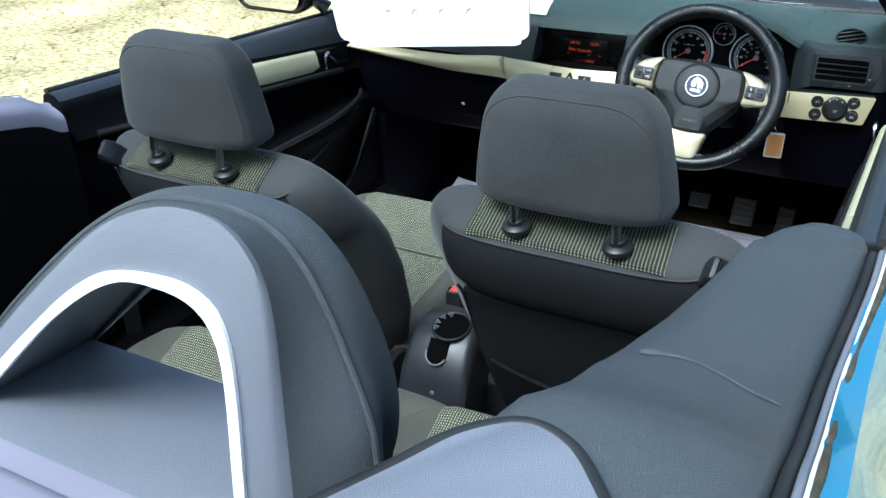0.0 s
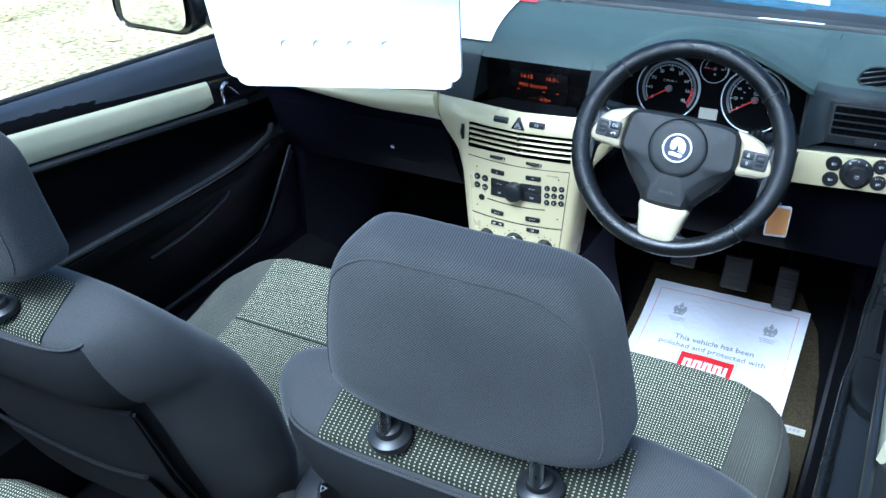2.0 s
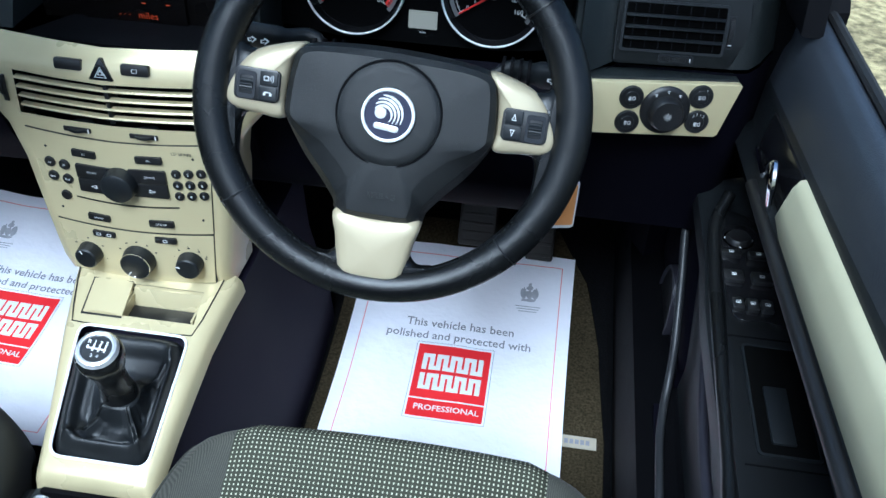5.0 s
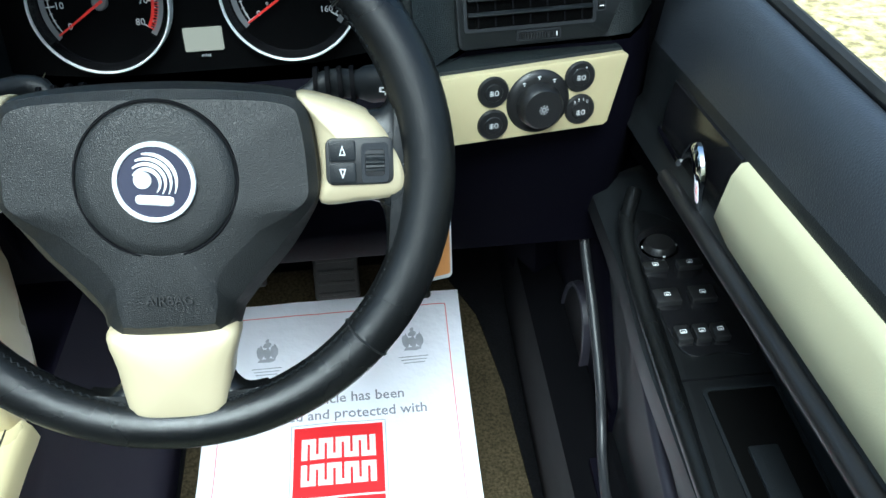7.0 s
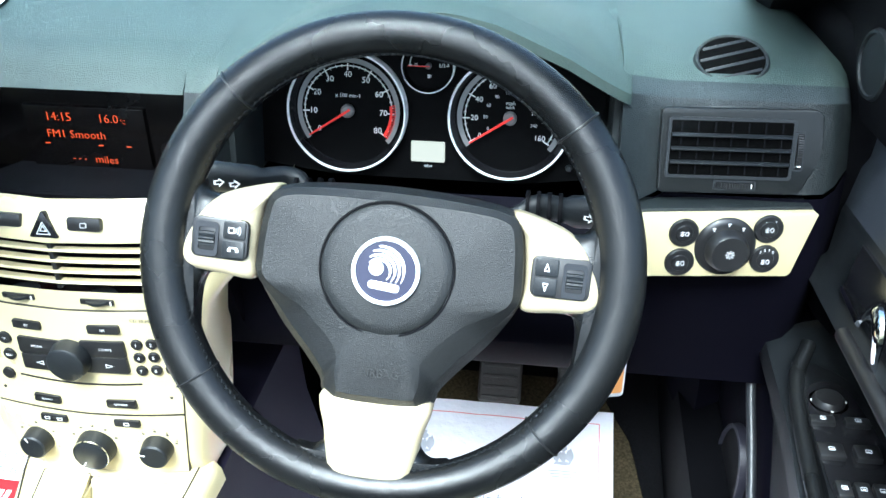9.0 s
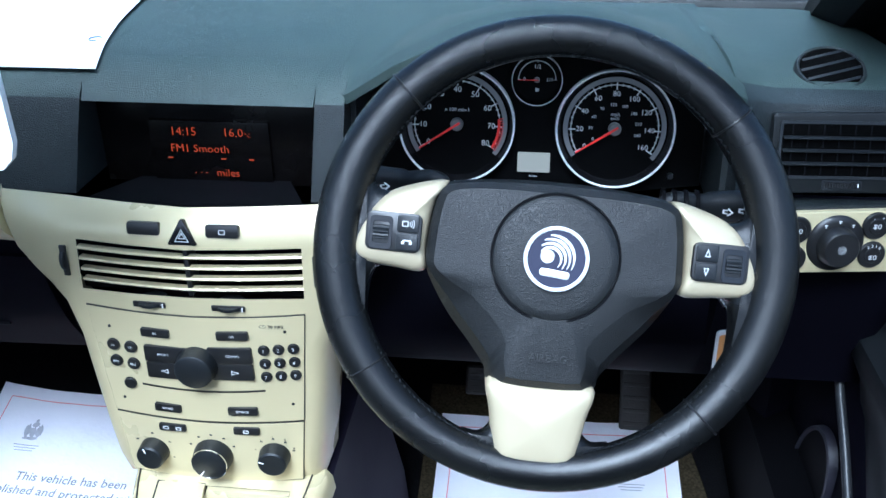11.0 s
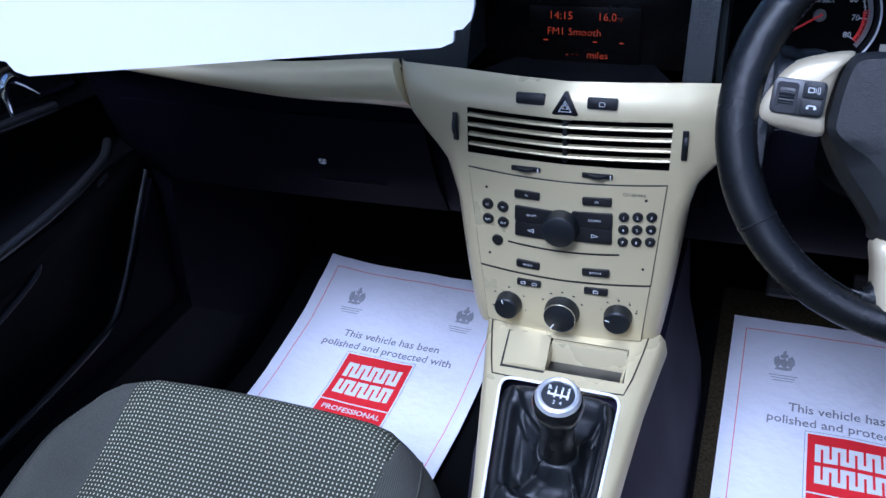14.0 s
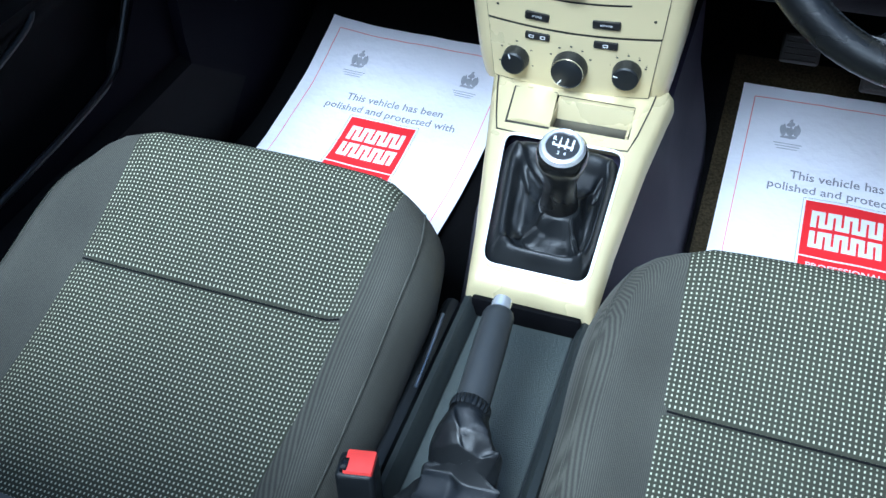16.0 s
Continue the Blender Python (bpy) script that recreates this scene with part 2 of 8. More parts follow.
def dotted_fabric(name, base, dot, pu, pv):
    """Woven cloth with rows of pale ticks, laid out along the UV map in metres."""
    m = mat(name, base, 0.9, var=0.15, vscale=9, grain=0.5, gscale=700, spec=0.2)
    n, l = m.node_tree.nodes, m.node_tree.links
    b = n["Principled BSDF"]
    old = b.inputs["Base Color"].links[0].from_socket
    uv = n.new("ShaderNodeUVMap")
    sep = n.new("ShaderNodeSeparateXYZ")
    l.new(uv.outputs[0], sep.inputs[0])

    def op(kind, a, c=None):
        q = n.new("ShaderNodeMath")
        q.operation = kind
        for i, v in enumerate((a, c)):
            if v is None:
                continue
            if isinstance(v, (int, float)):
                q.inputs[i].default_value = v
            else:
                l.new(v, q.inputs[i])
        return q.outputs[0]

    row = op("DIVIDE", sep.outputs["Y"], pv)
    col = op("DIVIDE", sep.outputs["X"], pu)
    fx = op("ABSOLUTE", op("SUBTRACT", op("FRACT", col), 0.5))
    fy = op("ABSOLUTE", op("SUBTRACT", op("FRACT", row), 0.5))
    d = op("MAXIMUM", op("MULTIPLY", fx, 6.0), op("MULTIPLY", fy, 4.4))
    mr = n.new("ShaderNodeMapRange")
    mr.inputs["From Min"].default_value, mr.inputs["From Max"].default_value, mr.inputs["To Min"].default_value, mr.inputs["To Max"].default_value = 0.75, 1.1, 1.0, 0.0
    l.new(d, mr.inputs["Value"])
    mix = n.new("ShaderNodeMix")
    mix.data_type = "RGBA"
    l.new(mr.outputs[0], mix.inputs["Factor"])
    l.new(old, mix.inputs["A"])
    mix.inputs["B"].default_value = (*dot, 1)
    l.new(mix.outputs["Result"], b.inputs["Base Color"])
    return m


def glow(name, colour, strength):
    m = bpy.data.materials.new(name)
    m.use_nodes = True
    b = m.node_tree.nodes["Principled BSDF"]
    b.inputs["Base Color"].default_value = (0.02, 0.01, 0.01, 1)
    b.inputs["Emission Color"].default_value = (*colour, 1)
    b.inputs["Emission Strength"].default_value = strength
    return m


def glass(name, tint=(1, 1, 1), rough=0.0):
    m = bpy.data.materials.new(name)
    m.use_nodes = True
    b = m.node_tree.nodes["Principled BSDF"]
    b.inputs["Base Color"].default_value = (*tint, 1)
    b.inputs["Transmission Weight"].default_value = 1.0
    b.inputs["Roughness"].default_value = rough
    b.inputs["IOR"].default_value = 1.45
    return m


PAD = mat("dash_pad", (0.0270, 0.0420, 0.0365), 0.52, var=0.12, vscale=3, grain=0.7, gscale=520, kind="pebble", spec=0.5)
# PADFACE and PADMID darken the one pad material, painting shade into its colour
PADFACE = mat("shaded_dash_face", (0.0085, 0.0112, 0.0118), 0.5, var=0.15, vscale=4, grain=0.8, gscale=560, kind="pebble", spec=0.35)
PADMID = mat("half_shaded_pad", (0.020, 0.027, 0.029), 0.6, var=0.14, vscale=5, grain=0.5, gscale=460, kind="pebble", spec=0.25)
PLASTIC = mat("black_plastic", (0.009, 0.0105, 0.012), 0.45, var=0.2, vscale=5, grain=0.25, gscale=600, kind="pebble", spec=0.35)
GLOSS = mat("gloss_black", (0.008, 0.008, 0.009), 0.18, var=0.2, vscale=8, spec=0.5)
SMOOTHBLK = mat("satin_black", (0.010, 0.010, 0.0105), 0.38, var=0.2, vscale=12, grain=0.1, gscale=1500)
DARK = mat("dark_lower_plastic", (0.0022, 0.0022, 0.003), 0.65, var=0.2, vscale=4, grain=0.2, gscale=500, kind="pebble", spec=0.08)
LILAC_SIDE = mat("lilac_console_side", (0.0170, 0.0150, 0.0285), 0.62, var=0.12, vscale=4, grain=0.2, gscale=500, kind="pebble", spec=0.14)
# LILAC sits far below LILAC_SIDE: the low cabin's shade is in its colour
LILAC = mat("shaded_lilac_panel", (0.0022, 0.0020, 0.0046), 0.65, var=0.12, vscale=4, grain=0.2, gscale=500, kind="pebble", spec=0.04)
CREAM = mat("champagne_paint", (0.56, 0.485, 0.285), 0.32, 0.20, var=0.05, vscale=4, grain=0.05, gscale=2200, coat=0.1)
CREAM_SOFT = mat("pale_olive_cloth", (0.41, 0.39, 0.255), 0.75, var=0.08, vscale=9, grain=0.3, gscale=900)
LEATHER = mat("black_leather", (0.0055, 0.0059, 0.0062), 0.28, var=0.25, vscale=7, grain=0.35, gscale=1000, kind="pebble", spec=0.42)
HUBMAT = mat("grained_hub_plastic", (0.0088, 0.0095, 0.0097), 0.44, var=0.15, vscale=6, grain=0.6, gscale=950, kind="pebble", spec=0.42, stretch=(0.75, 1.2, 1.0))
GAITER = mat("soft_black_leather", (0.0085, 0.0096, 0.0106), 0.36, var=0.25, vscale=14, grain=0.4, gscale=1000, kind="pebble", spec=0.45)
CLOTH = mat("charcoal_cloth", (0.061, 0.060, 0.049), 0.85, var=0.16, vscale=8, grain=0.7, gscale=2500, kind="rib", spec=0.25, speck=0.15, sheen=0.06, weave=(0.66, 1.34))
HEADCLOTH = mat("ribbed_dark_cloth", (0.031, 0.0315, 0.032), 0.85, var=0.22, vscale=8, grain=0.8, gscale=2500, kind="rib", spec=0.25, speck=0.15, sheen=0.12, weave=(0.40, 1.66))
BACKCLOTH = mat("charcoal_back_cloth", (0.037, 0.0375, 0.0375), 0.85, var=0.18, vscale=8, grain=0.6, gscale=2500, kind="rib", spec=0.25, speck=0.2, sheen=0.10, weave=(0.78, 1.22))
# CLOTH_BAND and CLOTH_BACK are the seat cloth darkened to paint in rear shade
CLOTH_BAND = mat("shaded_band_cloth", (0.012, 0.0125, 0.0135), 0.9, var=0.2, vscale=8, grain=0.6, gscale=1900, kind="rib", spec=0.15, speck=0.2, weave=(0.7, 1.3))
CLOTH_BACK = mat("shaded_seat_back_cloth", (0.0050, 0.0052, 0.0062), 0.9, var=0.2, vscale=8, grain=0.4, gscale=2600, kind="rib", spec=0.15)
DOTS = dotted_fabric("dotted_cloth", (0.044, 0.046, 0.032), (0.52, 0.52, 0.39), 0.0053, 0.0054)
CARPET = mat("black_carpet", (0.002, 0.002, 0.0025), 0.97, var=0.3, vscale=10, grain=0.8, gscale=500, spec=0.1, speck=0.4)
MATRUG = mat("brown_black_mat", (0.032, 0.025, 0.014), 0.95, var=0.3, vscale=8, grain=0.8, gscale=420, spec=0.1, speck=0.4)
CHROME = mat("chrome", (0.85, 0.86, 0.88), 0.1, 1.0, var=0.03, vscale=20, rvar=0.03)
SILVER = mat("silver_ring", (0.95, 0.95, 0.95), 0.34, 0.05, var=0.04, vscale=20)
STEEL = mat("brushed_steel", (0.45, 0.46, 0.48), 0.3, 1.0, var=0.1, vscale=20)
RUBBER = mat("rubber_seal", (0.012, 0.012, 0.012), 0.6, var=0.3, vscale=15, grain=0.3, gscale=900)
HOOPMAT = mat("grained_trim", (0.066, 0.074, 0.082), 0.47, var=0.12, vscale=4, grain=0.9, gscale=760, kind="pebble", stretch=(1.2, 0.85, 0.85), depth=0.32)
HOOPSMOOTH = mat("soft_touch_trim", (0.15, 0.158, 0.185), 0.5, var=0.06, vscale=4, grain=0.5, gscale=560, kind="pebble")
DECK = mat("rear_deck_trim", (0.22, 0.21, 0.26), 0.5, var=0.06, vscale=3, grain=0.12, gscale=900)
BLUE = mat("metallic_blue_paint", (0.035, 0.22, 0.36), 0.22, 0.35, var=0.05, vscale=3, grain=0.03, gscale=3000, coat=0.8)
PAPER = mat("floor_paper", (0.86, 0.86, 0.94), 0.75, var=0.035, vscale=7, grain=0.25, gscale=60, spec=0.3)
BOARD = mat("white_card_board", (0.82, 0.82, 0.82), 0.5, var=0.02, vscale=4, grain=0.06, gscale=120)
RED = mat("red_print", (0.74, 0.014, 0.022), 0.7, var=0.05, vscale=9)
REDLINE = mat("pink_red_line_print", (0.75, 0.22, 0.26), 0.7, var=0.05, vscale=9)
GREYPRINT = mat("grey_print", (0.24, 0.245, 0.29), 0.8, var=0.1, vscale=40)
INK = mat("dark_panel_print", (0.035, 0.035, 0.035), 0.6, var=0.1, vscale=40)
PALEPRINT = mat("pale_grey_print", (0.40, 0.41, 0.47), 0.8, var=0.15, vscale=60)
BLUEPRINT = mat("blue_print", (0.10, 0.16, 0.5), 0.7, var=0.1, vscale=40)
WHITEPRINT = mat("white_print", (0.78, 0.78, 0.76), 0.6, var=0.03, vscale=40)
DIM = mat("grey_button_print", (0.60, 0.61, 0.61), 0.6, var=0.05, vscale=40)
TAN = mat("tan_card", (0.45, 0.20, 0.06), 0.6, var=0.1, vscale=15)
BUCKLE = mat("red_buckle_button", (0.72, 0.06, 0.05), 0.4, var=0.06, vscale=30)
NEEDLE = mat("red_needle", (0.85, 0.03, 0.02), 0.4, var=0.04, vscale=30)
FACE = mat("gauge_face", (0.0014, 0.0014, 0.0016), 0.6, var=0.1, vscale=20, spec=0.05)
GREYBAND = mat("grey_gauge_band", (0.20, 0.20, 0.205), 0.5, var=0.1, vscale=30)
LCD = glow("pale_lcd", (0.95, 0.93, 0.78), 0.13)
AMBER = glow("amber_display_segments", (1.0, 0.09, 0.01), 0.17)
SCREEN = mat("display_glass", (0.003, 0.0025, 0.0025), 0.25, var=0.1, vscale=10, spec=0.2)
MIRROR = mat("mirror_glass", (0.9, 0.9, 0.9), 0.02, 1.0, var=0.0, rvar=0.01)
PANE = glass("window_glass", (0.93, 0.97, 0.95))
GROUND = mat("straw_strewn_gravel", (0.47, 0.39, 0.20), 0.95, var=0.45, vscale=1.6, grain=0.8, gscale=45, speck=0.5, spec=0.2)

# ---- ground, body shell ----
bm = B()
sheet(bm, lambda u, v: Vector((lerp(-900, 900, u), lerp(-900, 900, v), 0.0)), 40, 40)
solo("ground", bm, GROUND, "pale straw-strewn gravel ground in bright light", "ground", kind="structure")

# tufts and dark scraps lying on the ground beside the car
bm = B()
rng = random.Random(4)
for k in range(900):
    x, y = rng.uniform(-9, -1.3), rng.uniform(-3, 7)
    a, s = rng.uniform(0, 6.28), rng.uniform(0.02, 0.07)
    c = Vector((x, y, 0.012))
    d, e = Vector((math.cos(a), math.sin(a), 0.15)) * s, Vector((-math.sin(a), math.cos(a), 0)) * s * 0.22
    q = [bm.verts.new(p) for p in (c - d, c + e, c + d + Vector((0, 0, s * 0.3)), c - e)]
    bm.faces.new(q)
STRAW = mat("straw", (0.40, 0.27, 0.11), 0.9, var=0.4, vscale=3)
solo("straw_litter", bm, STRAW, "scattered straw and dry leaves on the ground", "litter", kind="stuff")


def floor_z(x, y):
    return 0.200 + 0.55 * max(0.0, y - 0.10) ** 2


bm = B()
sheet(bm, lambda u, v: Vector((lerp(-0.74, 0.74, u), lerp(-1.5, 0.85, v), floor_z(0, lerp(-1.5, 0.85, v)))), 12, 40, 0.02)
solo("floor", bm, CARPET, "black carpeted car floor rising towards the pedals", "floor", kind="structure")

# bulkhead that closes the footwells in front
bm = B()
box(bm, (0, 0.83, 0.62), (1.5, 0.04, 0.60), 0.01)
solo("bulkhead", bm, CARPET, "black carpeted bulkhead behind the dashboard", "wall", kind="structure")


def belt(y):
    """Height of the window sills."""
    return 0.935 - 0.048 * y if y > -1.0 else 0.983 + 0.20 * (-1.0 - y)


def rear_belt(y):
    """Height of the body's upper edge beside the driver's rear trim panel."""
    return table((-1.80, -1.60, -1.50, -1.40, -1.30, -1.06, -1.0, -0.94), (1.104, 1.100, 1.054, 1.026, 1.016, 1.010, 0.997, 0.982), y)


# side trim and sill below the doors, left and right
for s in (-1, 1):
    bm = B()
    rings = []
    for y in np.linspace(-1.0, 0.8, 14):
        rings.append([Vector((s * x, y, z)) for x, z in ((0.70, 0.18), (0.655, 0.19), (0.645, 0.30), (0.655, 0.40), (0.70, 0.43), (0.80, 0.42), (0.80, 0.18))])
    loft(bm, rings)
    solo("sill_trim", bm, DARK, "black plastic door sill trim along the car floor", "sill trim", kind="structure")
    # kick panel beside the footwell
    bm = B()
    rings = []
    for z, f in ((0.2, 0.0), (0.45, 0.0), (0.60, 0.02), (0.80, 0.03)):
        rings.append([Vector((s * x, y, z)) for x, y in (((0.655, 0.10 + f), (0.645, 0.22 + f), (0.640, 0.80), (0.74, 0.80), (0.74, 0.10 + f)) if s < 0 else ((0.672, 0.335 + f), (0.652, 0.40 + f), (0.640, 0.80), (0.74, 0.80), (0.74, 0.335 + f)))])
    loft(bm, rings)
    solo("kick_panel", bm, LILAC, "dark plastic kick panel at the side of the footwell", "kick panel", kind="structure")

# blue body: sides, bonnet and rear
for s in (-1, 1):
    bm = B()
    rings = []
    for y in np.linspace(-2.45, 0.75, 24):
        b = rear_belt(y) + 0.004 - 0.055 * smooth(-1.10, -0.95, y) if s > 0 and y < -0.94 else belt(max(y, -1.65)) - (0.051 if s > 0 else 0.055)
        o = -0.013 * smooth(-1.0, -1.3, y)
        rings.append([Vector((s * (x + o), y, z)) for x, z in ((0.790, b - 0.03), (0.792, b), (0.815, b + 0.002), (0.845, b - 0.03), (0.875, b - 0.14), (0.885, 0.6), (0.86, 0.25), (0.80, 0.22), (0.79, 0.6))])
    loft(bm, rings)
    solo("body_side", bm, BLUE, "metallic light blue painted side of the car body", "car body", kind="structure")
bm = B()
sheet(bm, lambda u, v: Vector((lerp(-0.80, 0.80, u), lerp(0.78, 1.75, v) - 0.10 * (2 * u - 1) ** 2, 0.945 - 0.16 * v * v - 0.07 * (2 * u - 1) ** 4)), 20, 12, 0.02)
solo("bonnet", bm, BLUE, "metallic light blue bonnet beyond the windscreen", "bonnet", kind="structure")

# windscreen frame: cowl, two pillars, header, and the pane
bm = B()
box(bm, (0, 0.72, 0.925), (1.5, 0.14, 0.03), 0.01)
solo("windscreen_cowl", bm, RUBBER, "black plastic cowl at the foot of the windscreen", "cowl", kind="structure")
HEAD_Y, HEAD_Z = -0.30, 1.36
for s in (-1, 1):
    bm = B()
    rings = []
    for t in np.linspace(0, 1, 9):
        x, y, z = lerp(0.735, 0.60, t), lerp(0.60, HEAD_Y, t), lerp(0.92, HEAD_Z, t)
        rings.append([Vector((s * (x + a), y + b * 0.6, z + b * 0.9)) for a, b in ((-0.045, -0.02), (-0.03, 0.025), (0.03, 0.04), (0.06, 0.0), (0.045, -0.045), (-0.02, -0.05))])
    loft(bm, rings)
    solo("windscreen_pillar", bm, DARK, "black trimmed windscreen pillar", "pillar", kind="structure")
bm = B()
rings = [[Vector((x, HEAD_Y - 0.07 * (x / 0.6) ** 2 * 0 + a, HEAD_Z + b)) for a, b in ((-0.07, -0.01), (-0.06, 0.025), (0.03, 0.03), (0.05, 0.0), (0.0, -0.02))] for x in np.linspace(-0.64, 0.64, 9)]
loft(bm, rings)
solo("windscreen_header", bm, DARK, "black trimmed header rail of the windscreen", "header rail", kind="structure")
bm = B()
sheet(bm, lambda u, v: Vector((lerp(-1, 1, u) * lerp(0.72, 0.58, v), lerp(0.68, HEAD_Y, v) + 0.03 * (1 - (2 * u - 1) ** 2), lerp(0.94, HEAD_Z, v))), 12, 12, 0.004)
pane = solo("windscreen", bm, PANE, "clear raked windscreen", "windscreen", kind="structure")
pane.visible_shadow = False


# dark trim between the ends of the dashboard and the pillars
for s in (-1, 1):
    bm = B()
    rings = []
    for y, zt, xi in ((0.125, 0.935, 0.752), (0.16, 0.965, 0.742), (0.24, 1.010, 0.736), (0.36, 1.000, 0.733), (0.50, 0.965, 0.731), (0.70, 0.935, 0.730)):
        rings.append([Vector((s * x, y, z)) for x, z in ((0.80, 0.70), (xi, 0.70), (xi - 0.002, zt - 0.04), (xi + 0.006, zt - 0.012), (xi + 0.022, zt), (0.80, zt + 0.004))])
    loft(bm, rings)
    solo("pillar_trim", bm, DARK, "black plastic trim at the foot of the windscreen pillar", "pillar trim", kind="structure")


# ---- rear trim: quarter panels, deck, roll hoop ----
def inner_edge(y):
    return table((-1.80, -1.72, -1.645, -1.556, -1.44, -1.36, -1.30, -1.20, -1.123, -1.06, -1.03, -1.0, -0.982), (0.485, 0.520, 0.550, 0.561, 0.566, 0.581, 0.594, 0.613, 0.625, 0.637, 0.647, 0.664, 0.684), y)


for s in (-1, 1):
    q = thing("quarter_trim", "grey grained plastic side trim panel beside the rear seat" + (", with a pale scuff" if s > 0 else ""), "trim panel", (s * 0.68, -1.35, 0.6))
    bm = B()
    rings = []
    for y in list(np.linspace(-1.80, -1.06, 26)) + [-1.04, -1.02, -1.005, -0.994, -0.987, -0.982]:
        if s > 0:
            b = rear_belt(y) + 0.013 - 0.002 * smooth(-1.03, -0.99, y) - 0.028 * smooth(-1.01, -0.978, y) ** 2
            b += 0.016 * smooth(-1.04, -0.98, y)
            xi = inner_edge(y)
        else:
            b = belt(max(y, -1.60)) + 0.012 - 0.022 * smooth(-1.08, -0.985, y) ** 2
            xi = 0.70
        xo = 0.762 - 0.014 * smooth(-1.05, -1.4, y)
        pts = [(xi - 0.012, 0.45), (xi - 0.006, b - 0.14), (xi - 0.001, b - 0.050), (xi, b - 0.026), (xi + 0.006, b - 0.015), (xi + 0.020, b - 0.0075), (xi + 0.032, b - 0.0025)]
        pts += [(lerp(xi + 0.032, xo, f), b - 0.0025 + 0.006 * math.sin(math.pi * (0.15 + 0.85 * f))) for f in (0.12, 0.3, 0.5, 0.75)]
        pts += [(xo, b - 0.006), (xo + 0.008, b - 0.020), (xo + 0.011, b - 0.07), (xo + 0.011, 0.45)]
        rings.append([Vector((s * x, y, z)) for x, z in pts])
    if s > 0:
        loft(bm, rings)
        part("panel", bm, HOOPMAT, q, angle=60)
    else:
        loft(bm, [r[:3] + r[-1:] for r in rings])
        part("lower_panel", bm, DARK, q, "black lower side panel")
        bm = B()
        loft(bm, [r[2:-1] for r in rings])
        part("top_panel", bm, DECK, q, "pale grey top panel")
    # seals and chrome strip between the panel and the body
    edge = rear_belt if s > 0 else (lambda y: belt(max(y, -1.65)))
    for nm, x, dz, r, m_, lab in (("seal", 0.777, -0.008, 0.006, RUBBER, "black rubber window seal"), ("seal", 0.787, -0.002, 0.004, HOOPSMOOTH, "grey outer seal"), ("moulding", 0.7925, 0.004, 0.0018, SILVER, "thin bright moulding"), ("gasket", 0.7975, 0.0035, 0.0034, mat("weathered_gasket", (0.055, 0.045, 0.022), 0.75, var=0.6, vscale=60, grain=0.5, gscale=500), "weathered brown gasket along the paint")):
        bm = B()
        tube(bm, [(s * (x - 0.014 * smooth(-1.05, -1.4, y)), y, edge(y) + dz) for y in np.linspace(-2.2, -1.0, 30)], r, 10)
        part(nm, bm, m_, q, lab)
    if s > 0:
        # pale rubbed mark across the panel
        bm = B()

        def scuff(u, v):
            x = lerp(0.606, 0.738, u)
            y = -1.415 - 0.028 * u + 0.012 * math.sin(5 * u) + (v - 0.5) * lerp(0.034, 0.004, min(1, u * 3.0) ** 0.6) * min(1, 0.35 + 9 * u)
            xi, b = inner_edge(y), rear_belt(y) + 0.013
            f = max(0.0, (x - xi - 0.032) / (0.749 - xi - 0.032))
            top = b - 0.0025 + 0.006 * math.sin(math.pi * (0.15 + 0.85 * f)) if f > 0 else b - 0.004
            return Vector((x, y, top + 0.0006))
        sheet(bm, scuff, 30, 6)
        part("scuff_mark", bm, mat("scuffed_plastic", (0.086, 0.094, 0.100), 0.6, var=0.3, vscale=60, grain=0.5, gscale=540, kind="pebble"), q, "pale rubbed mark")
        # cover flap with its seal
        bm = B()
        arc = spline([(0.50, -1.80, 0), (0.532, -1.735, 0), (0.556, -1.685, 0), (0.591, -1.655, 0), (0.628, -1.663, 0), (0.660, -1.695, 0), (0.700, -1.75, 0), (0.72, -1.80, 0)], 6)
        z0 = rear_belt(-1.60) + 0.019
        prism(bm, [(p.x, p.y) for p in arc] + [(0.70, -2.0), (0.45, -2.0)], z0 - 0.03, z0 + 0.006, 0.004)
        part("cover_flap", bm, HOOPSMOOTH, q, "grey cover flap")
        bm = B()
        tube(bm, [(p.x, p.y, z0 + 0.001) for p in arc], 0.0065, 10)
        part("flap_seal", bm, RUBBER, q, "black rubber flap seal")

# rear deck
bm = B()
rings = []
for x in np.linspace(-0.76, 0.49, 12):
    rings.append([Vector((x, y, z)) for y, z in ((-1.765, 0.99), (-1.768, 1.030), (-1.775, 1.036), (-1.80, 1.037), (-1.806, 1.044), (-1.815, 1.047), (-2.35, 1.06), (-2.40, 1.0), (-2.4, 0.9), (-1.8, 0.9))])
loft(bm, rings)
solo("rear_deck", bm, DECK, "pale grey rear deck panel behind the roll hoop", "deck panel", kind="structure")

# blue rear panel that closes the body
bm = B()
loft(bm, [[Vector((x, -2.40 - 0.05 * (1 - (x / 0.8) ** 4) + dy, z)) for dy, z in ((0.0, 1.045), (-0.03, 1.03), (-0.05, 0.95), (-0.06, 0.6), (-0.02, 0.25), (0.03, 0.25), (0.03, 1.03))] for x in np.linspace(-0.86, 0.86, 11)])
solo("rear_body_panel", bm, BLUE, "metallic light blue rear body panel", "car body", kind="structure")

# roll hoop: an arch that leans forward, with a bright strip round its opening
hoop = thing("roll_hoop", "grey grained roll hoop cover with a bright silver strip", "roll hoop", (0.26, -1.65, 1.0))


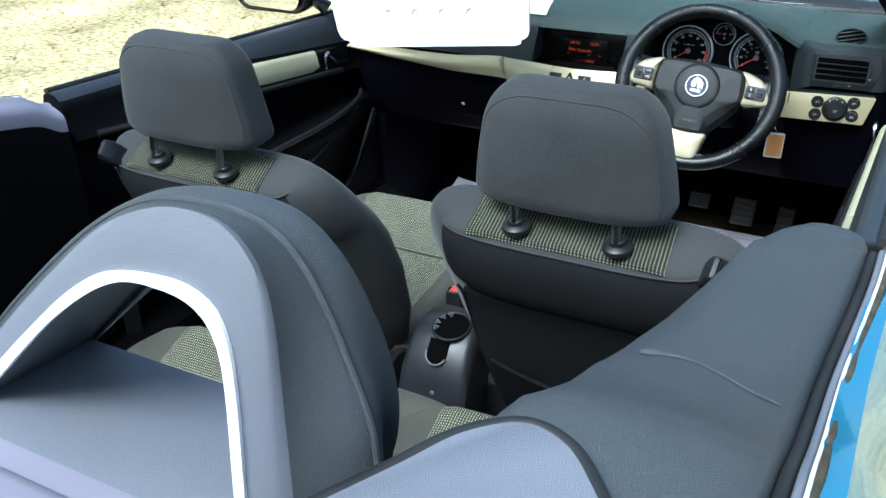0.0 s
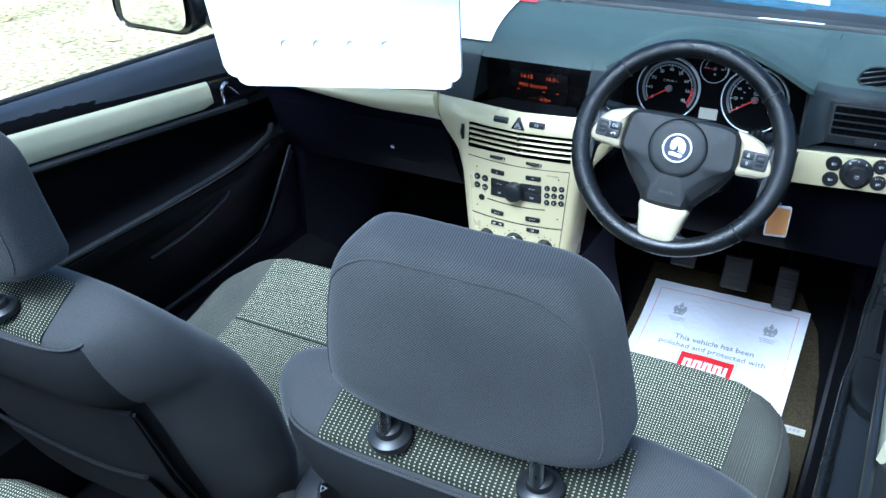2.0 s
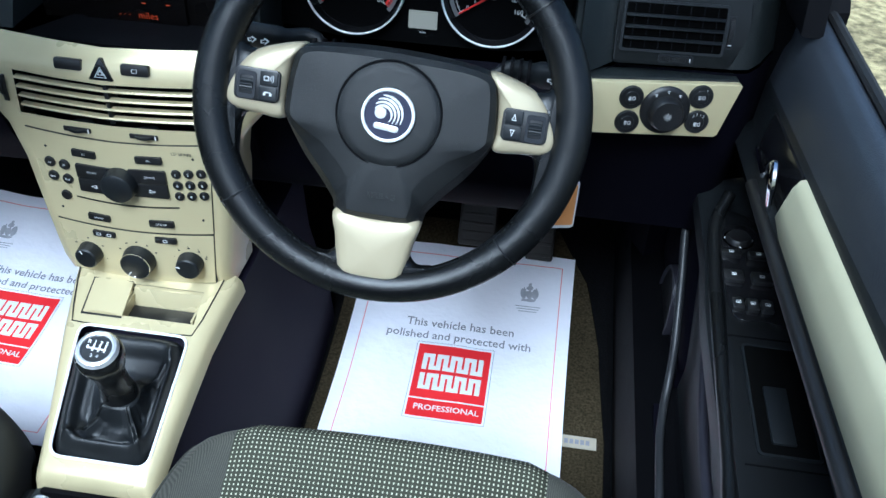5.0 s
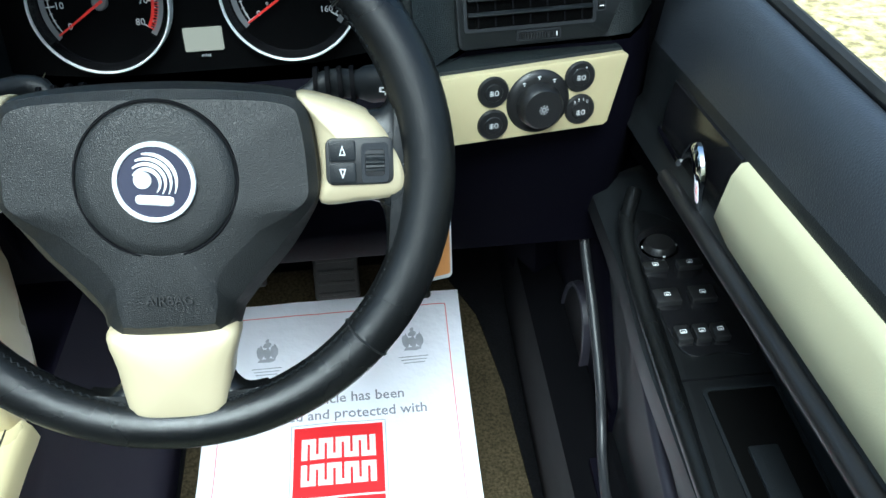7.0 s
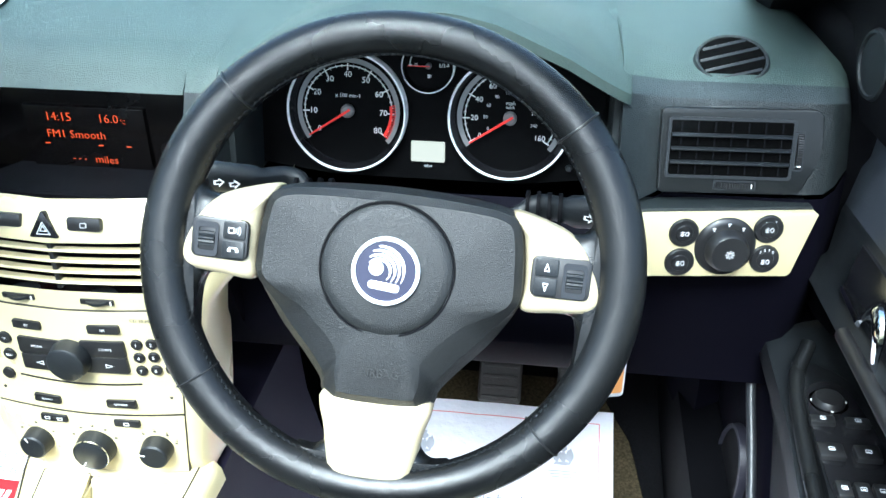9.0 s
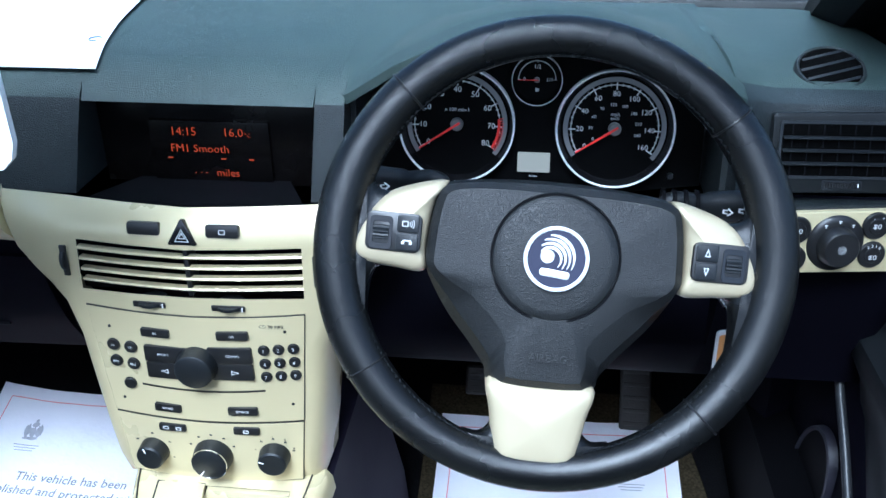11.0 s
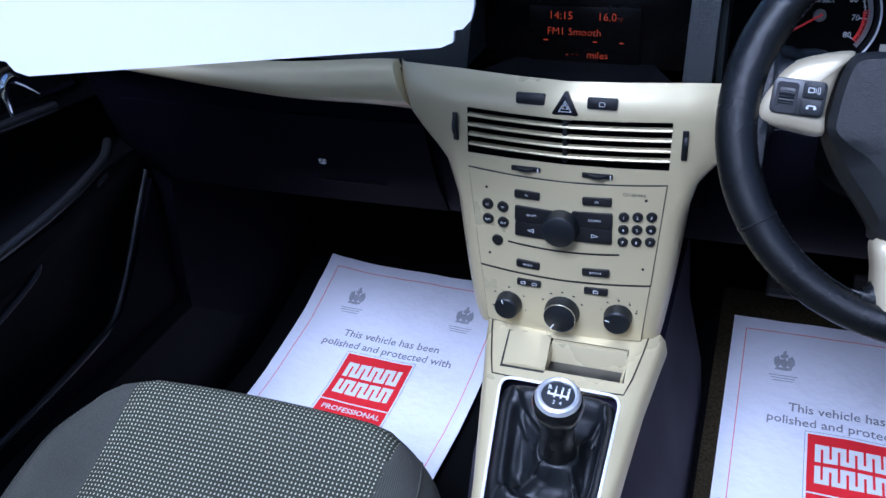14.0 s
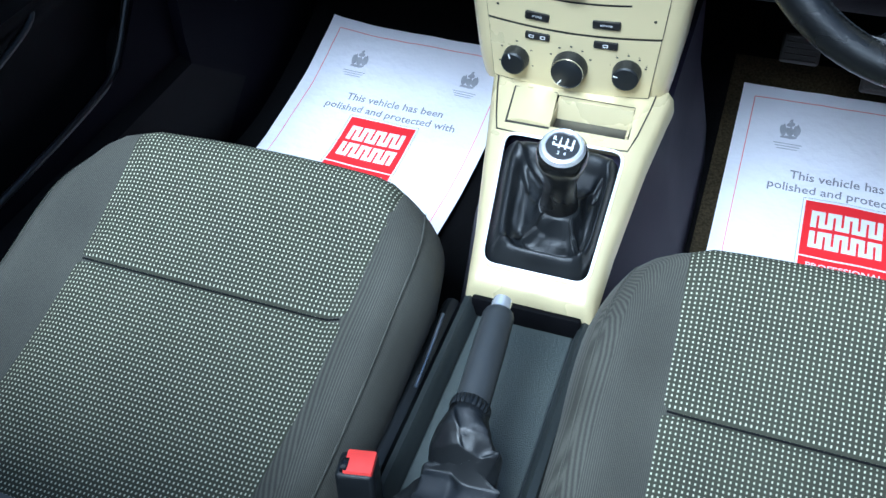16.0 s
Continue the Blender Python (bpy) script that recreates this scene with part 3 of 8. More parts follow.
def hoop_line(y, pts, n=110):
    """A line over the hoop from its left foot to its right foot, at the depth y, spaced by the angle round the hoop's middle."""
    c = spline([(x, y, z) for x, z in pts], 30)
    ang = [math.atan2(p.z - 0.90, p.x - 0.27) for p in c]
    out = []
    for k in range(n + 1):
        a = lerp(radians(174), radians(10), k / n)
        f = np.interp(-a, [-b for b in ang], range(len(c)))
        q = int(min(f, len(c) - 2))
        out.append(c[q].lerp(c[q + 1], f - q))
    return out


IN = ((-0.05, 0.905), (0.040, 0.985), (0.132, 1.072), (0.232, 1.162), (0.306, 1.211), (0.357, 1.218), (0.387, 1.209), (0.400, 1.185), (0.401, 1.142), (0.393, 1.045), (0.385, 0.92))
OUT = ((-0.04, 0.925), (0.045, 1.005), (0.139, 1.091), (0.200, 1.145), (0.258, 1.193), (0.305, 1.220), (0.365, 1.229), (0.398, 1.220), (0.411, 1.195), (0.412, 1.145), (0.404, 1.040), (0.396, 0.92))
CREASE = ((-0.08, 0.92), (0.02, 1.010), (0.135, 1.116), (0.233, 1.202), (0.294, 1.249), (0.344, 1.273), (0.382, 1.279), (0.413, 1.272), (0.433, 1.246), (0.438, 1.205), (0.435, 1.147), (0.427, 1.030), (0.42, 0.92))
PIPE = ((-0.05, 0.965), (0.049, 1.067), (0.154, 1.159), (0.231, 1.217), (0.294, 1.249), (0.357, 1.257), (0.402, 1.250), (0.429, 1.228), (0.450, 1.190), (0.468, 1.141), (0.480, 1.102), (0.483, 1.067), (0.485, 0.93))
FRONT = ((-0.10, 0.95), (0.009, 1.048), (0.150, 1.169), (0.241, 1.224), (0.317, 1.246), (0.385, 1.246), (0.421, 1.227), (0.447, 1.187), (0.462, 1.127), (0.461, 1.078), (0.454, 1.040), (0.45, 0.92))


def shrink(pts, k, dz=0.0):
    cx = sum(p[0] for p in pts) / len(pts)
    return [(cx + (x - cx) * k, 0.97 + (z - 0.97) * k + dz) for x, z in pts]


def between(a, b, f, lift=0.0):
    return [p.lerp(q, f) + Vector((0, 0, lift)) for p, q in zip(a, b)]


bm = B()
o_, c_, p_, f_ = hoop_line(-1.745, OUT), hoop_line(-1.735, CREASE), hoop_line(-1.685, PIPE), hoop_line(-1.64, FRONT)
lines = [hoop_line(-1.60, shrink(IN, 0.98)), hoop_line(-1.742, IN), o_, between(o_, c_, 0.85)]
sec = [spline([c_[k], p_[k], f_[k], f_[k] + Vector((0, 0.030, -0.055)) * (0.3 + 0.7 * math.sin(math.pi * k / (len(c_) - 1)))], 8) for k in range(len(c_))]
lines += [[q[j] for q in sec] for j in range(len(sec[0]))]
lines += [hoop_line(-1.595, shrink(FRONT, 0.72)), hoop_line(-1.61, shrink(IN, 0.95))]
loft(bm, lines, closed=False, cap=False, loop=True)
arch = part("arch", bm, HOOPMAT, hoop, "grey arch, smooth behind and grained at the sides", angle=75)
arch.data.materials.append(HOOPSMOOTH)
for f in arch.data.polygons:
    if f.center.y + hoop.location.y < -1.727 or f.center.y + hoop.location.y > -1.612:
        f.material_index = 1
bm = B()
mid = Vector((0.27, -1.70, 1.0))
tube(bm, [p + (p - mid).normalized() * 0.001 for p in p_], 0.0030, 8)
part("piping", bm, HOOPMAT, hoop, "raised seam over the hoop")
bm = B()
a1, a2 = hoop_line(-1.7475, IN), hoop_line(-1.7485, OUT)
b1, b2 = [p + Vector((0, 0.006, 0)) for p in a1], [p + Vector((0, 0.006, 0)) for p in a2]
loft(bm, [[a1[i], a2[i], b2[i], b1[i]] for i in range(3, len(a1))])
part("strip", bm, SILVER, hoop, "bright silver strip")
bm = B()
sheet(bm, lambda u, v: Vector((lerp(-0.02, 0.425, u), lerp(-1.775, -1.605, v), 1.036 - 0.022 * smooth(0.0, 1.0, v))), 6, 14, 0.02)
part("shelf", bm, HOOPSMOOTH, hoop, "smooth grey shelf inside the hoop")


# ---- seats ----
def ring(w, yf, yb, z, n=40, p=3.6):
    """A rounded section at height z, from yb behind to yf in front."""
    out = []
    for i in range(n):
        a = 2 * math.pi * i / n
        c, s = math.cos(a), math.sin(a)
        out.append(Vector((w * math.copysign(abs(c) ** (2 / p), c), (yf + yb) / 2 + (yf - yb) / 2 * math.copysign(abs(s) ** (2 / p), s), z)))
    return out


def cushion_z(y, front, zf):
    """Height of the cushion's middle line; it falls towards the back."""
    d = front - y
    z = zf - 0.44 * max(0.0, d - 0.05) * (1 - 0.55 * min(1, max(0, d - 0.05) / 0.5))
    if d < 0.075:
        t = 1 - d / 0.075
        z -= 0.12 * (1 - math.sqrt(max(0, 1 - t * t)))
    return z


def cushion_top(x, y, w, wi, front, zf, bol):
    ax = abs(x)
    z = cushion_z(y, front, zf) + bol * smooth(wi - 0.02, w - 0.035, ax) * smooth(front - 0.02, front - 0.22, y)
    z -= 0.030 * smooth(wi - 0.03, w, ax) * smooth(front - 0.16, front, y)
    t = max(0.0, (ax - (w - 0.055)) / 0.055)
    return z - 0.075 * (1 - math.sqrt(max(0.0, 1 - min(1, t) ** 2)))


def seat_cushion(parent, cx, front, back, zf, w, wi, bol, zb, seams, name="cushion", off=0.0):
    bm = B()

    def bow(x, y):
        return y - 0.022 * (x / w) ** 2 * smooth(front - 0.22, front, y)

    rings = []
    for y in list(np.linspace(back, front - 0.08, 22)) + list(np.linspace(front - 0.07, front - 0.001, 12)):
        corner = w - 0.068 * (1 - math.sqrt(max(0, 1 - max(0, (y - (front - 0.17)) / 0.17) ** 2)))
        xs = [corner * math.sin(math.pi / 2 * k / 14) for k in range(-14, 15)]
        top = [Vector((cx + x, bow(x, y), cushion_top(x, y, corner, wi, front, zf, bol))) for x in xs]
        e = 0.012 * smooth(front - 0.05, front, y)
        rings.append([Vector((cx + corner * 0.93, bow(corner, y) - e, zb)), *reversed(top), Vector((cx - corner * 0.93, bow(corner, y) - e, zb))])
    loft(bm, rings)
    c = part(name, bm, CLOTH, parent, angle=60)
    bm = B()

    def f(u, v):
        y = lerp(front - 0.004, back + 0.01, v)
        ww = lerp(wi, wi * 0.90, v)
        x = lerp(-ww, ww, u) + off
        corner = w - 0.068 * (1 - math.sqrt(max(0, 1 - max(0, (y - (front - 0.17)) / 0.17) ** 2)))
        z = cushion_top(x, y, corner, wi, front, zf, bol) + 0.004
        for sy in seams:
            z -= 0.0036 * math.exp(-((y - sy) / 0.0040) ** 2)
        if u in (0, 1):
            z -= 0.004
        return Vector((cx + x, bow(x, y), z))
    sheet(bm, f, 16, 220, 0.006, None, (2 * wi, front - back))
    part("centre_panel", bm, DOTS, c, "grey-green cloth with rows of pale ticks", angle=80)
    for sy in seams:
        bm = B()
        tube(bm, [(cx + x, sy, cushion_top(x, sy, w, wi, front, zf, bol) + 0.0006) for x in np.linspace(off - wi * 0.93, off + wi * 0.93, 24)], 0.0013, 6)
        part("cross_seam", bm, CLOTH_BACK, c, "dark sewn crease")
    for s in (-1, 1):
        bm = B()
        line = []
        for y in np.linspace(back + 0.02, front - 0.03, 40):
            corner = w - 0.068 * (1 - math.sqrt(max(0, 1 - max(0, (y - (front - 0.17)) / 0.17) ** 2)))
            x = corner - 0.022
            line.append((cx + s * x, bow(x, y), cushion_top(x, y, corner, wi, front, zf, bol) + 0.0005))
        tube(bm, line, 0.0013, 6)
        part("piping", bm, CLOTH, c)
    return c


def headrest(parent, m, h=0.182):
    bm = B()
    rings = []
    for t in [0.0, 0.015, 0.035, 0.06, 0.09, 0.15, 0.25, 0.35, 0.45, 0.55, 0.65] + [1 - 0.30 * (1 - math.sin(math.pi / 2 * k / 11)) for k in range(12)]:
        w = lerp(0.150, 0.118, t ** 1.5)
        th = lerp(0.050, 0.045, t)
        k = 1.0
        if t < 0.09:
            k = 0.90 + 0.10 * math.sqrt(1 - (1 - t / 0.09) ** 2)
        if t > 0.70:
            q = (t - 0.70) / 0.30
            k = 1 - 0.30 * (1 - math.sqrt(max(0, 1 - q * q)))
            th *= 1 - 0.55 * (1 - math.sqrt(max(0, 1 - q * q)))
        else:
            th *= 0.86 + 0.14 * min(1, t / 0.09)
        bow = 0.012 * math.sin(math.pi * t)
        rings.append([Vector((v.x, v.y + 0.012 * (v.x / 0.14) ** 2 - bow * 0.4, v.z)) for v in ring(w * k, th, -th, t * h, 64, 4.6)])
    loft(bm, rings)
    hr = part("headrest", bm, HEADCLOTH, parent, "charcoal cloth headrest", at=m, angle=70)
    # seam round the rear panel
    pts = []
    for i in range(64):
        a = lerp(-0.9, math.pi + 0.9, i / 63)
        c, s = math.cos(a), math.sin(a)
        zz = 0.5 + 0.44 * math.copysign(abs(s) ** 0.45, s)
        ww = lerp(0.141, 0.111, zz ** 1.5) * (1 - 0.12 * smooth(0.70, 1.0, zz))
        x = ww * math.copysign(abs(c) ** (0.4 if s > 0 else 0.08), c)
        full = lerp(0.150, 0.118, zz ** 1.5) * (1 - 0.30 * (1 - math.sqrt(max(0, 1 - max(0, (zz - 0.7) / 0.3) ** 2))))
        th = lerp(0.050, 0.045, zz) * (1 - 0.55 * (1 - math.sqrt(max(0, 1 - max(0, (zz - 0.7) / 0.3) ** 2))))
        yr = -th * max(0.0, 1 - (abs(x) / full) ** 4.6) ** (1 / 4.6) + 0.012 * (x / 0.14) ** 2 - 0.0048 * math.sin(math.pi * zz)
        pts.append((x, yr, zz * h))
    bm = B()
    tube(bm, pts, 0.0012, 6)
    part("seam", bm, HEADCLOTH, hr, "seam round the rear of the headrest", at=m)
    return hr


def front_seat(cx, ccx, dz, side, label):
    """side: +1 where the outer side of the seat is on the right."""
    st = thing("front_seat", label, "car seat", (ccx, -0.42, 0.21), "front seats")
    zf = 0.522 - dz * 0.4
    # runners and base
    bm = B()
    for s in (-1, 1):
        box(bm, (ccx + s * 0.20, -0.42, 0.232), (0.035, 0.46, 0.045), 0.005)
    box(bm, (ccx, -0.44, 0.295), (0.44, 0.40, 0.08), 0.02)
    part("seat_base", bm, DARK, st, "black seat base on runners")
    seat_cushion(st, ccx, -0.150, -0.735, zf, 0.272 if side > 0 else 0.259, 0.182 if side > 0 else 0.179, 0.028, 0.33, (-0.378,), off=0.0 if side > 0 else 0.0145)
    # added dark sheet that closes the back of the cushion, standing for shade
    bm = B()
    box(bm, (ccx, -0.740, 0.372), (0.49, 0.006, 0.085), 0.002)
    part("dark_rear_cover", bm, CLOTH_BACK, st, "added dark sheet over the back of the cushion")
    # side cover of the base
    for s in (-1, 1):
        bm = B()
        box(bm, (ccx + s * 0.262, -0.45, 0.36), (0.022, 0.40, 0.085), 0.01)
        part("side_cover", bm, PLASTIC, st, "black plastic side cover")
    m = pose(cx, -0.665, 0.415 + dz, 33)
    bm = B()
    rings = []
    # height, half width in front and behind, front and rear face
    prof = ((0.0, 0.235, 0.170, 0.010, -0.132), (0.06, 0.268, 0.176, 0.020, -0.136), (0.16, 0.292, 0.186, 0.055, -0.128), (0.28, 0.300, 0.196, 0.090, -0.107), (0.38, 0.300, 0.202, 0.098, -0.080), (0.435, 0.294, 0.206, 0.094, -0.065), (0.452, 0.291, 0.210, 0.092, -0.062), (0.464, 0.289, 0.216, 0.090, -0.067), (0.480, 0.286, 0.220, 0.088, -0.071), (0.51, 0.280, 0.221, 0.085, -0.070), (0.545, 0.270, 0.219, 0.080, -0.063), (0.570, 0.258, 0.216, 0.076, -0.055), (0.588, 0.244, 0.213, 0.072, -0.046), (0.598, 0.230, 0.208, 0.066, -0.039), (0.604, 0.212, 0.198, 0.056, -0.032), (0.606, 0.165, 0.165, 0.030, -0.016))
    for z, w, wr, yf, yb in prof:
        r = []
        for v in ring(w, yf, yb, z, 64, 4.2):
            k = smooth(yf * 0.4, yb * 0.85, v.y)
            r.append(Vector((v.x * lerp(1.0, wr / w, k), v.y, v.z - 0.05 * v.y * smooth(0.40, 0.58, z))))
        rings.append(r)
    loft(bm, rings)
    back = part("backrest", bm, BACKCLOTH, st, "charcoal cloth backrest", at=m, angle=60)
    # the band behind, below the seam, is darkened: shade put into the cloth colour
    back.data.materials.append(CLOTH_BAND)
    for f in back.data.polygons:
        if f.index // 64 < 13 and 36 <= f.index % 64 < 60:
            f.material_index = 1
    # pale-ticked band over the top of the backrest
    bm = B()

    def band(u, v):
        y = lerp(-0.0345, 0.056, v)
        x = lerp(-0.160, 0.152, u) * lerp(1.0, 0.97, v)
        z = 0.6105 - 0.05 * y - 0.007 * max(0.0, 1 - v / 0.10) ** 2 - 0.010 * max(0.0, (v - 0.85) / 0.15) ** 2
        for cxx in (-0.0785, 0.0785):
            z -= 0.003 * math.exp(-(((x - cxx) / 0.035) ** 2 + ((y + 0.013) / 0.035) ** 2))
        return Vector((x, y, z - 0.004 * smooth(0.140, 0.158, abs(x))))
    sheet(bm, band, 14, 30, 0, None, (0.30, 0.15))
    bmesh.ops.solidify(bm, geom=bm.faces[:], thickness=0.004)
    part("top_band", bm, DOTS, back, "cloth band with rows of pale ticks", at=m, angle=80)
    # rear panel with pocket, in cloth darkened to stand for shade
    bm = B()
    zs, yb_ = [p[0] for p in prof], [p[4] for p in prof]

    def rear_face(u, v):
        z = lerp(-0.05, 0.450, v)
        y = np.interp(max(z, 0.0), zs, yb_)
        return Vector((lerp(-1, 1, u) * table((0, 0.2, 0.45, 0.56), (0.165, 0.182, 0.198, 0.198), z), y - 0.0035 + 0.010 * abs(2 * u - 1) ** 6, z + 0.003 * smooth(0.40, 0.58, z)))
    sheet(bm, rear_face, 18, 26, 0.006, (0, 1, 0))
    part("rear_panel", bm, CLOTH_BACK, back, "cloth rear panel, darkened for shade", at=m)
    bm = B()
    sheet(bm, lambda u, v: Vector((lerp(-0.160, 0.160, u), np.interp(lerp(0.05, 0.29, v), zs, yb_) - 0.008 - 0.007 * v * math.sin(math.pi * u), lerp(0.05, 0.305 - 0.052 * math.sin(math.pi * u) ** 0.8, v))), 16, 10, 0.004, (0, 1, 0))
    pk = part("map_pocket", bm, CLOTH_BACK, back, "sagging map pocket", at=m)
    bm = B()
    tube(bm, [(lerp(-0.160, 0.160, u), np.interp(0.29, zs, yb_) - 0.008 - 0.007 * math.sin(math.pi * u), 0.305 - 0.052 * math.sin(math.pi * u) ** 0.8) for u in np.linspace(0, 1, 20)], 0.004, 8)
    part("hem", bm, CLOTH_BACK, pk, at=m)
    # seam across the back below the band
    bm = B()
    pts = sorted((v.x, v.y - 0.001, v.z - 0.05 * v.y) for v in ring(0.2105, 0.0660, -0.0400, 0.5985, 160, 4.2) if v.y < -0.012)
    tube(bm, pts, 0.0016, 8)
    part("piping", bm, BACKCLOTH, back, "raised seam along the rear edge", at=m)
    for s in (-1, 1):
        bm = B()
        tube(bm, [(s * 0.985 * np.interp(z, zs, [p[2] for p in prof]), 0.86 * np.interp(z, zs, yb_), z) for z in np.linspace(0.04, 0.455, 36)], 0.0030, 6)
        part("seam", bm, CLOTH_BACK, back, "dark edge of the rear panel", at=m)
    # headrest on two posts with collars
    hm = pose(cx - 0.003, -0.985, 0.968 + dz + (0.009 if side < 0 else 0.0), 3)
    for s in (-1, 1):
        bm = B()
        tube(bm, [m @ Vector((s * 0.0785, -0.013, 0.60)), m @ Vector((s * 0.0785, -0.0125, 0.635)), hm @ Vector((s * 0.0785, -0.026, 0.04))], 0.0065, 14)
        part("post", bm, STEEL, st, "steel headrest post")
        bm = B()
        lathe(bm, ((0, 0), (0.0215, 0), (0.0225, 0.004), (0.0215, 0.008), (0.017, 0.011), (0.0135, 0.012), (0.0125, 0.019), (0.0095, 0.021), (0, 0.021)), 28, pose(0, 0, 0))
        part("collar", bm, SMOOTHBLK, st, "black plastic collar", at=m @ pose(s * 0.0785, -0.013, 0.6145, -22))
    headrest(st, hm)
    # tilt lever on the outer shoulder
    lm = m @ pose(side * (0.216 if side > 0 else 0.196), -0.020, 0.618, 12, side * 24, 0)
    bm = B()
    loft(bm, [[Vector((side * x, y, z)) for x, y in rounded(w, d, 0.006, 4, cx0, 0)] for z, w, d, cx0 in ((-0.040, 0.018, 0.034, 0.0), (-0.010, 0.026, 0.040, 0.002), (0.008, 0.028, 0.042, 0.003), (0.018, 0.022, 0.036, 0.002), (0.021, 0.012, 0.026, 0.001))])
    lv = part("tilt_lever", bm, PLASTIC, st, "black plastic tilt lever", at=lm)
    bm = B()
    loft(bm, [[Vector((side * x, y, z)) for x, y in rounded(w, d, 0.004, 4, cx0, 0)] for z, w, d, cx0 in ((-0.004, 0.016, 0.034, -0.004), (0.016, 0.015, 0.036, -0.004), (0.023, 0.012, 0.032, -0.003), (0.0255, 0.006, 0.024, -0.002))])
    part("lever_cap", bm, PLASTIC, lv, "satin lever top", at=lm)
    # round pivot cover on the inner side at the foot of the backrest
    bm = B()
    lathe(bm, ((0, 0), (0.058, 0), (0.062, 0.006), (0.055, 0.016), (0.02, 0.020), (0, 0.020)), 36)
    part("pivot_cover", bm, SMOOTHBLK, st, "round black pivot cover", at=pose(ccx - side * 0.248, -0.775, 0.392, 0, -side * 90))
    if side < 0:
        # bare steel bar of the seat frame, low beside the tunnel
        bm = B()
        tube(bm, [(-0.071, -0.305, 0.431), (-0.069, -0.35, 0.425), (-0.068, -0.40, 0.418)], 0.0022, 8)
        part("seat_rail", bm, STEEL, st, "thin bare steel bar")
    return st


front_seat(0.375, 0.357, 0.006, 1, "driver's front seat in charcoal cloth with a ticked centre panel")
front_seat(-0.346, -0.341, -0.008, -1, "passenger's front seat in charcoal cloth with a ticked centre panel")

# rear seats
for cx in (-0.272, 0.335):
    rs = thing("rear_passenger_seat", "rear seat in charcoal cloth with a ticked centre panel", "car seat", (cx, -1.2, 0.3), "rear seats")
    seat_cushion(rs, cx, -0.920, -1.50, 0.535, 0.300, 0.192, 0.022, 0.26, (-1.12,))
    bm = B()
    rings = [ring(w, 0.05, -0.05, z, 40, 3.6) for z, w in ((0, 0.27), (0.1, 0.28), (0.24, 0.275), (0.34, 0.25), (0.37, 0.22))]
    loft(bm, rings)
    part("backrest", bm, CLOTH, rs, at=pose(cx, -1.47, 0.46, 18))
    bm = B()
    sheet(bm, lambda u, v: Vector((lerp(-0.17, 0.17, u), -0.030 + 0.075 * math.sin(math.pi * (0.28 + 0.44 * v)), lerp(0.16, 0.372 - 0.02 * abs(2 * u - 1) ** 3, v))), 14, 16, 0.006, (0, -1, 0), (0.34, 0.22))
    part("back_panel", bm, DOTS, rs, "cloth panel with rows of pale ticks", at=pose(cx, -1.47, 0.46, 18), angle=80)
# cloth pad that joins the two rear seats
bm = B()
sheet(bm, lambda u, v: Vector((lerp(-0.085, 0.150, u), lerp(-0.930, -1.48, v), cushion_z(lerp(-0.930, -1.48, v), -0.920, 0.535) - 0.001 - 0.010 * (2 * u - 1) ** 4)), 10, 24, 0.20)
solo("rear_centre_pad", bm, CLOTH, "charcoal cloth pad between the two rear seats", "seat pad", angle=60)
# wall behind the rear seats
bm = B()
box(bm, (0, -1.62, 0.62), (1.36, 0.04, 0.60), 0.01)
solo("rear_bulkhead", bm, CARPET, "black carpeted wall behind the rear seats", "wall", kind="structure")


# ---- dashboard ----
dash = thing("dashboard", "soft grey-green padded dashboard with champagne trim", "dashboard", (0, 0.4, 0.6))


def dash_profile(x):
    """The dashboard's section, from the windscreen over the top and down to the knees."""
    r = smooth(0.50, 0.56, x)
    end = 0.07 * smooth(*((0.66, 0.735) if x < 0 else (0.685, 0.748)), abs(x)) ** 2
    cl = 1.0 if 0.139 <= x <= 0.512 else 0.0
    ds = 1.0 if -0.133 <= x <= 0.106 else 0.0
    p = [(0.70, 0.900), (0.63, 0.932), (0.50, 0.965), (0.38, 0.982), (0.24, 0.988), (0.16, 0.985), (0.115, 0.977), (0.092, 0.967), (0.080, 0.952), (0.038, 0.866)]
    if r == 0:
        p = [(y + (end if y < 0.1 else 0), z) for y, z in p]
    low = [(lerp(0.034, 0.096, r) + end, lerp(0.862, 0.868, r)), (lerp(0.034, 0.094, r) + end, 0.806), (lerp(0.052, 0.105, r) + end, 0.750), (lerp(0.070, 0.120, r) + end, 0.700), (lerp(0.100, 0.140, r) + end, 0.650), (0.150, 0.610), (0.20, 0.66), (0.70, 0.70)]
    if r > 0:
        # the right-hand end rolls over in a wide curve
        soft = ((0.70, 0.900), (0.63, 0.932), (0.50, 0.958), (0.34, 0.968), (0.21, 0.9725), (0.168, 0.9695), (0.142, 0.962), (0.126, 0.951), (0.117, 0.938), (0.098, 0.872))
        p = [(lerp(a, c, r) + (end * smooth(0.3, 0.12, c)), lerp(b, d, r) - 0.35 * end * smooth(0.86, 0.96, d)) for (a, b), (c, d) in zip(p, soft)]
    if ds:
        p[5:10] = [(0.14, 0.982), (0.098, 0.9695), (0.079, 0.9495), (0.128, 0.938), (0.112, 0.868)]
    if cl:
        p[4:10] = [(0.30, 0.985), (0.28, 0.985), (0.26, 0.984), (0.235, 0.975), (0.205, 0.955), (0.190, 0.842)]
        low[0:3] = [(0.13, 0.836), (0.085, 0.800), (0.075, 0.745)]
    return p, low


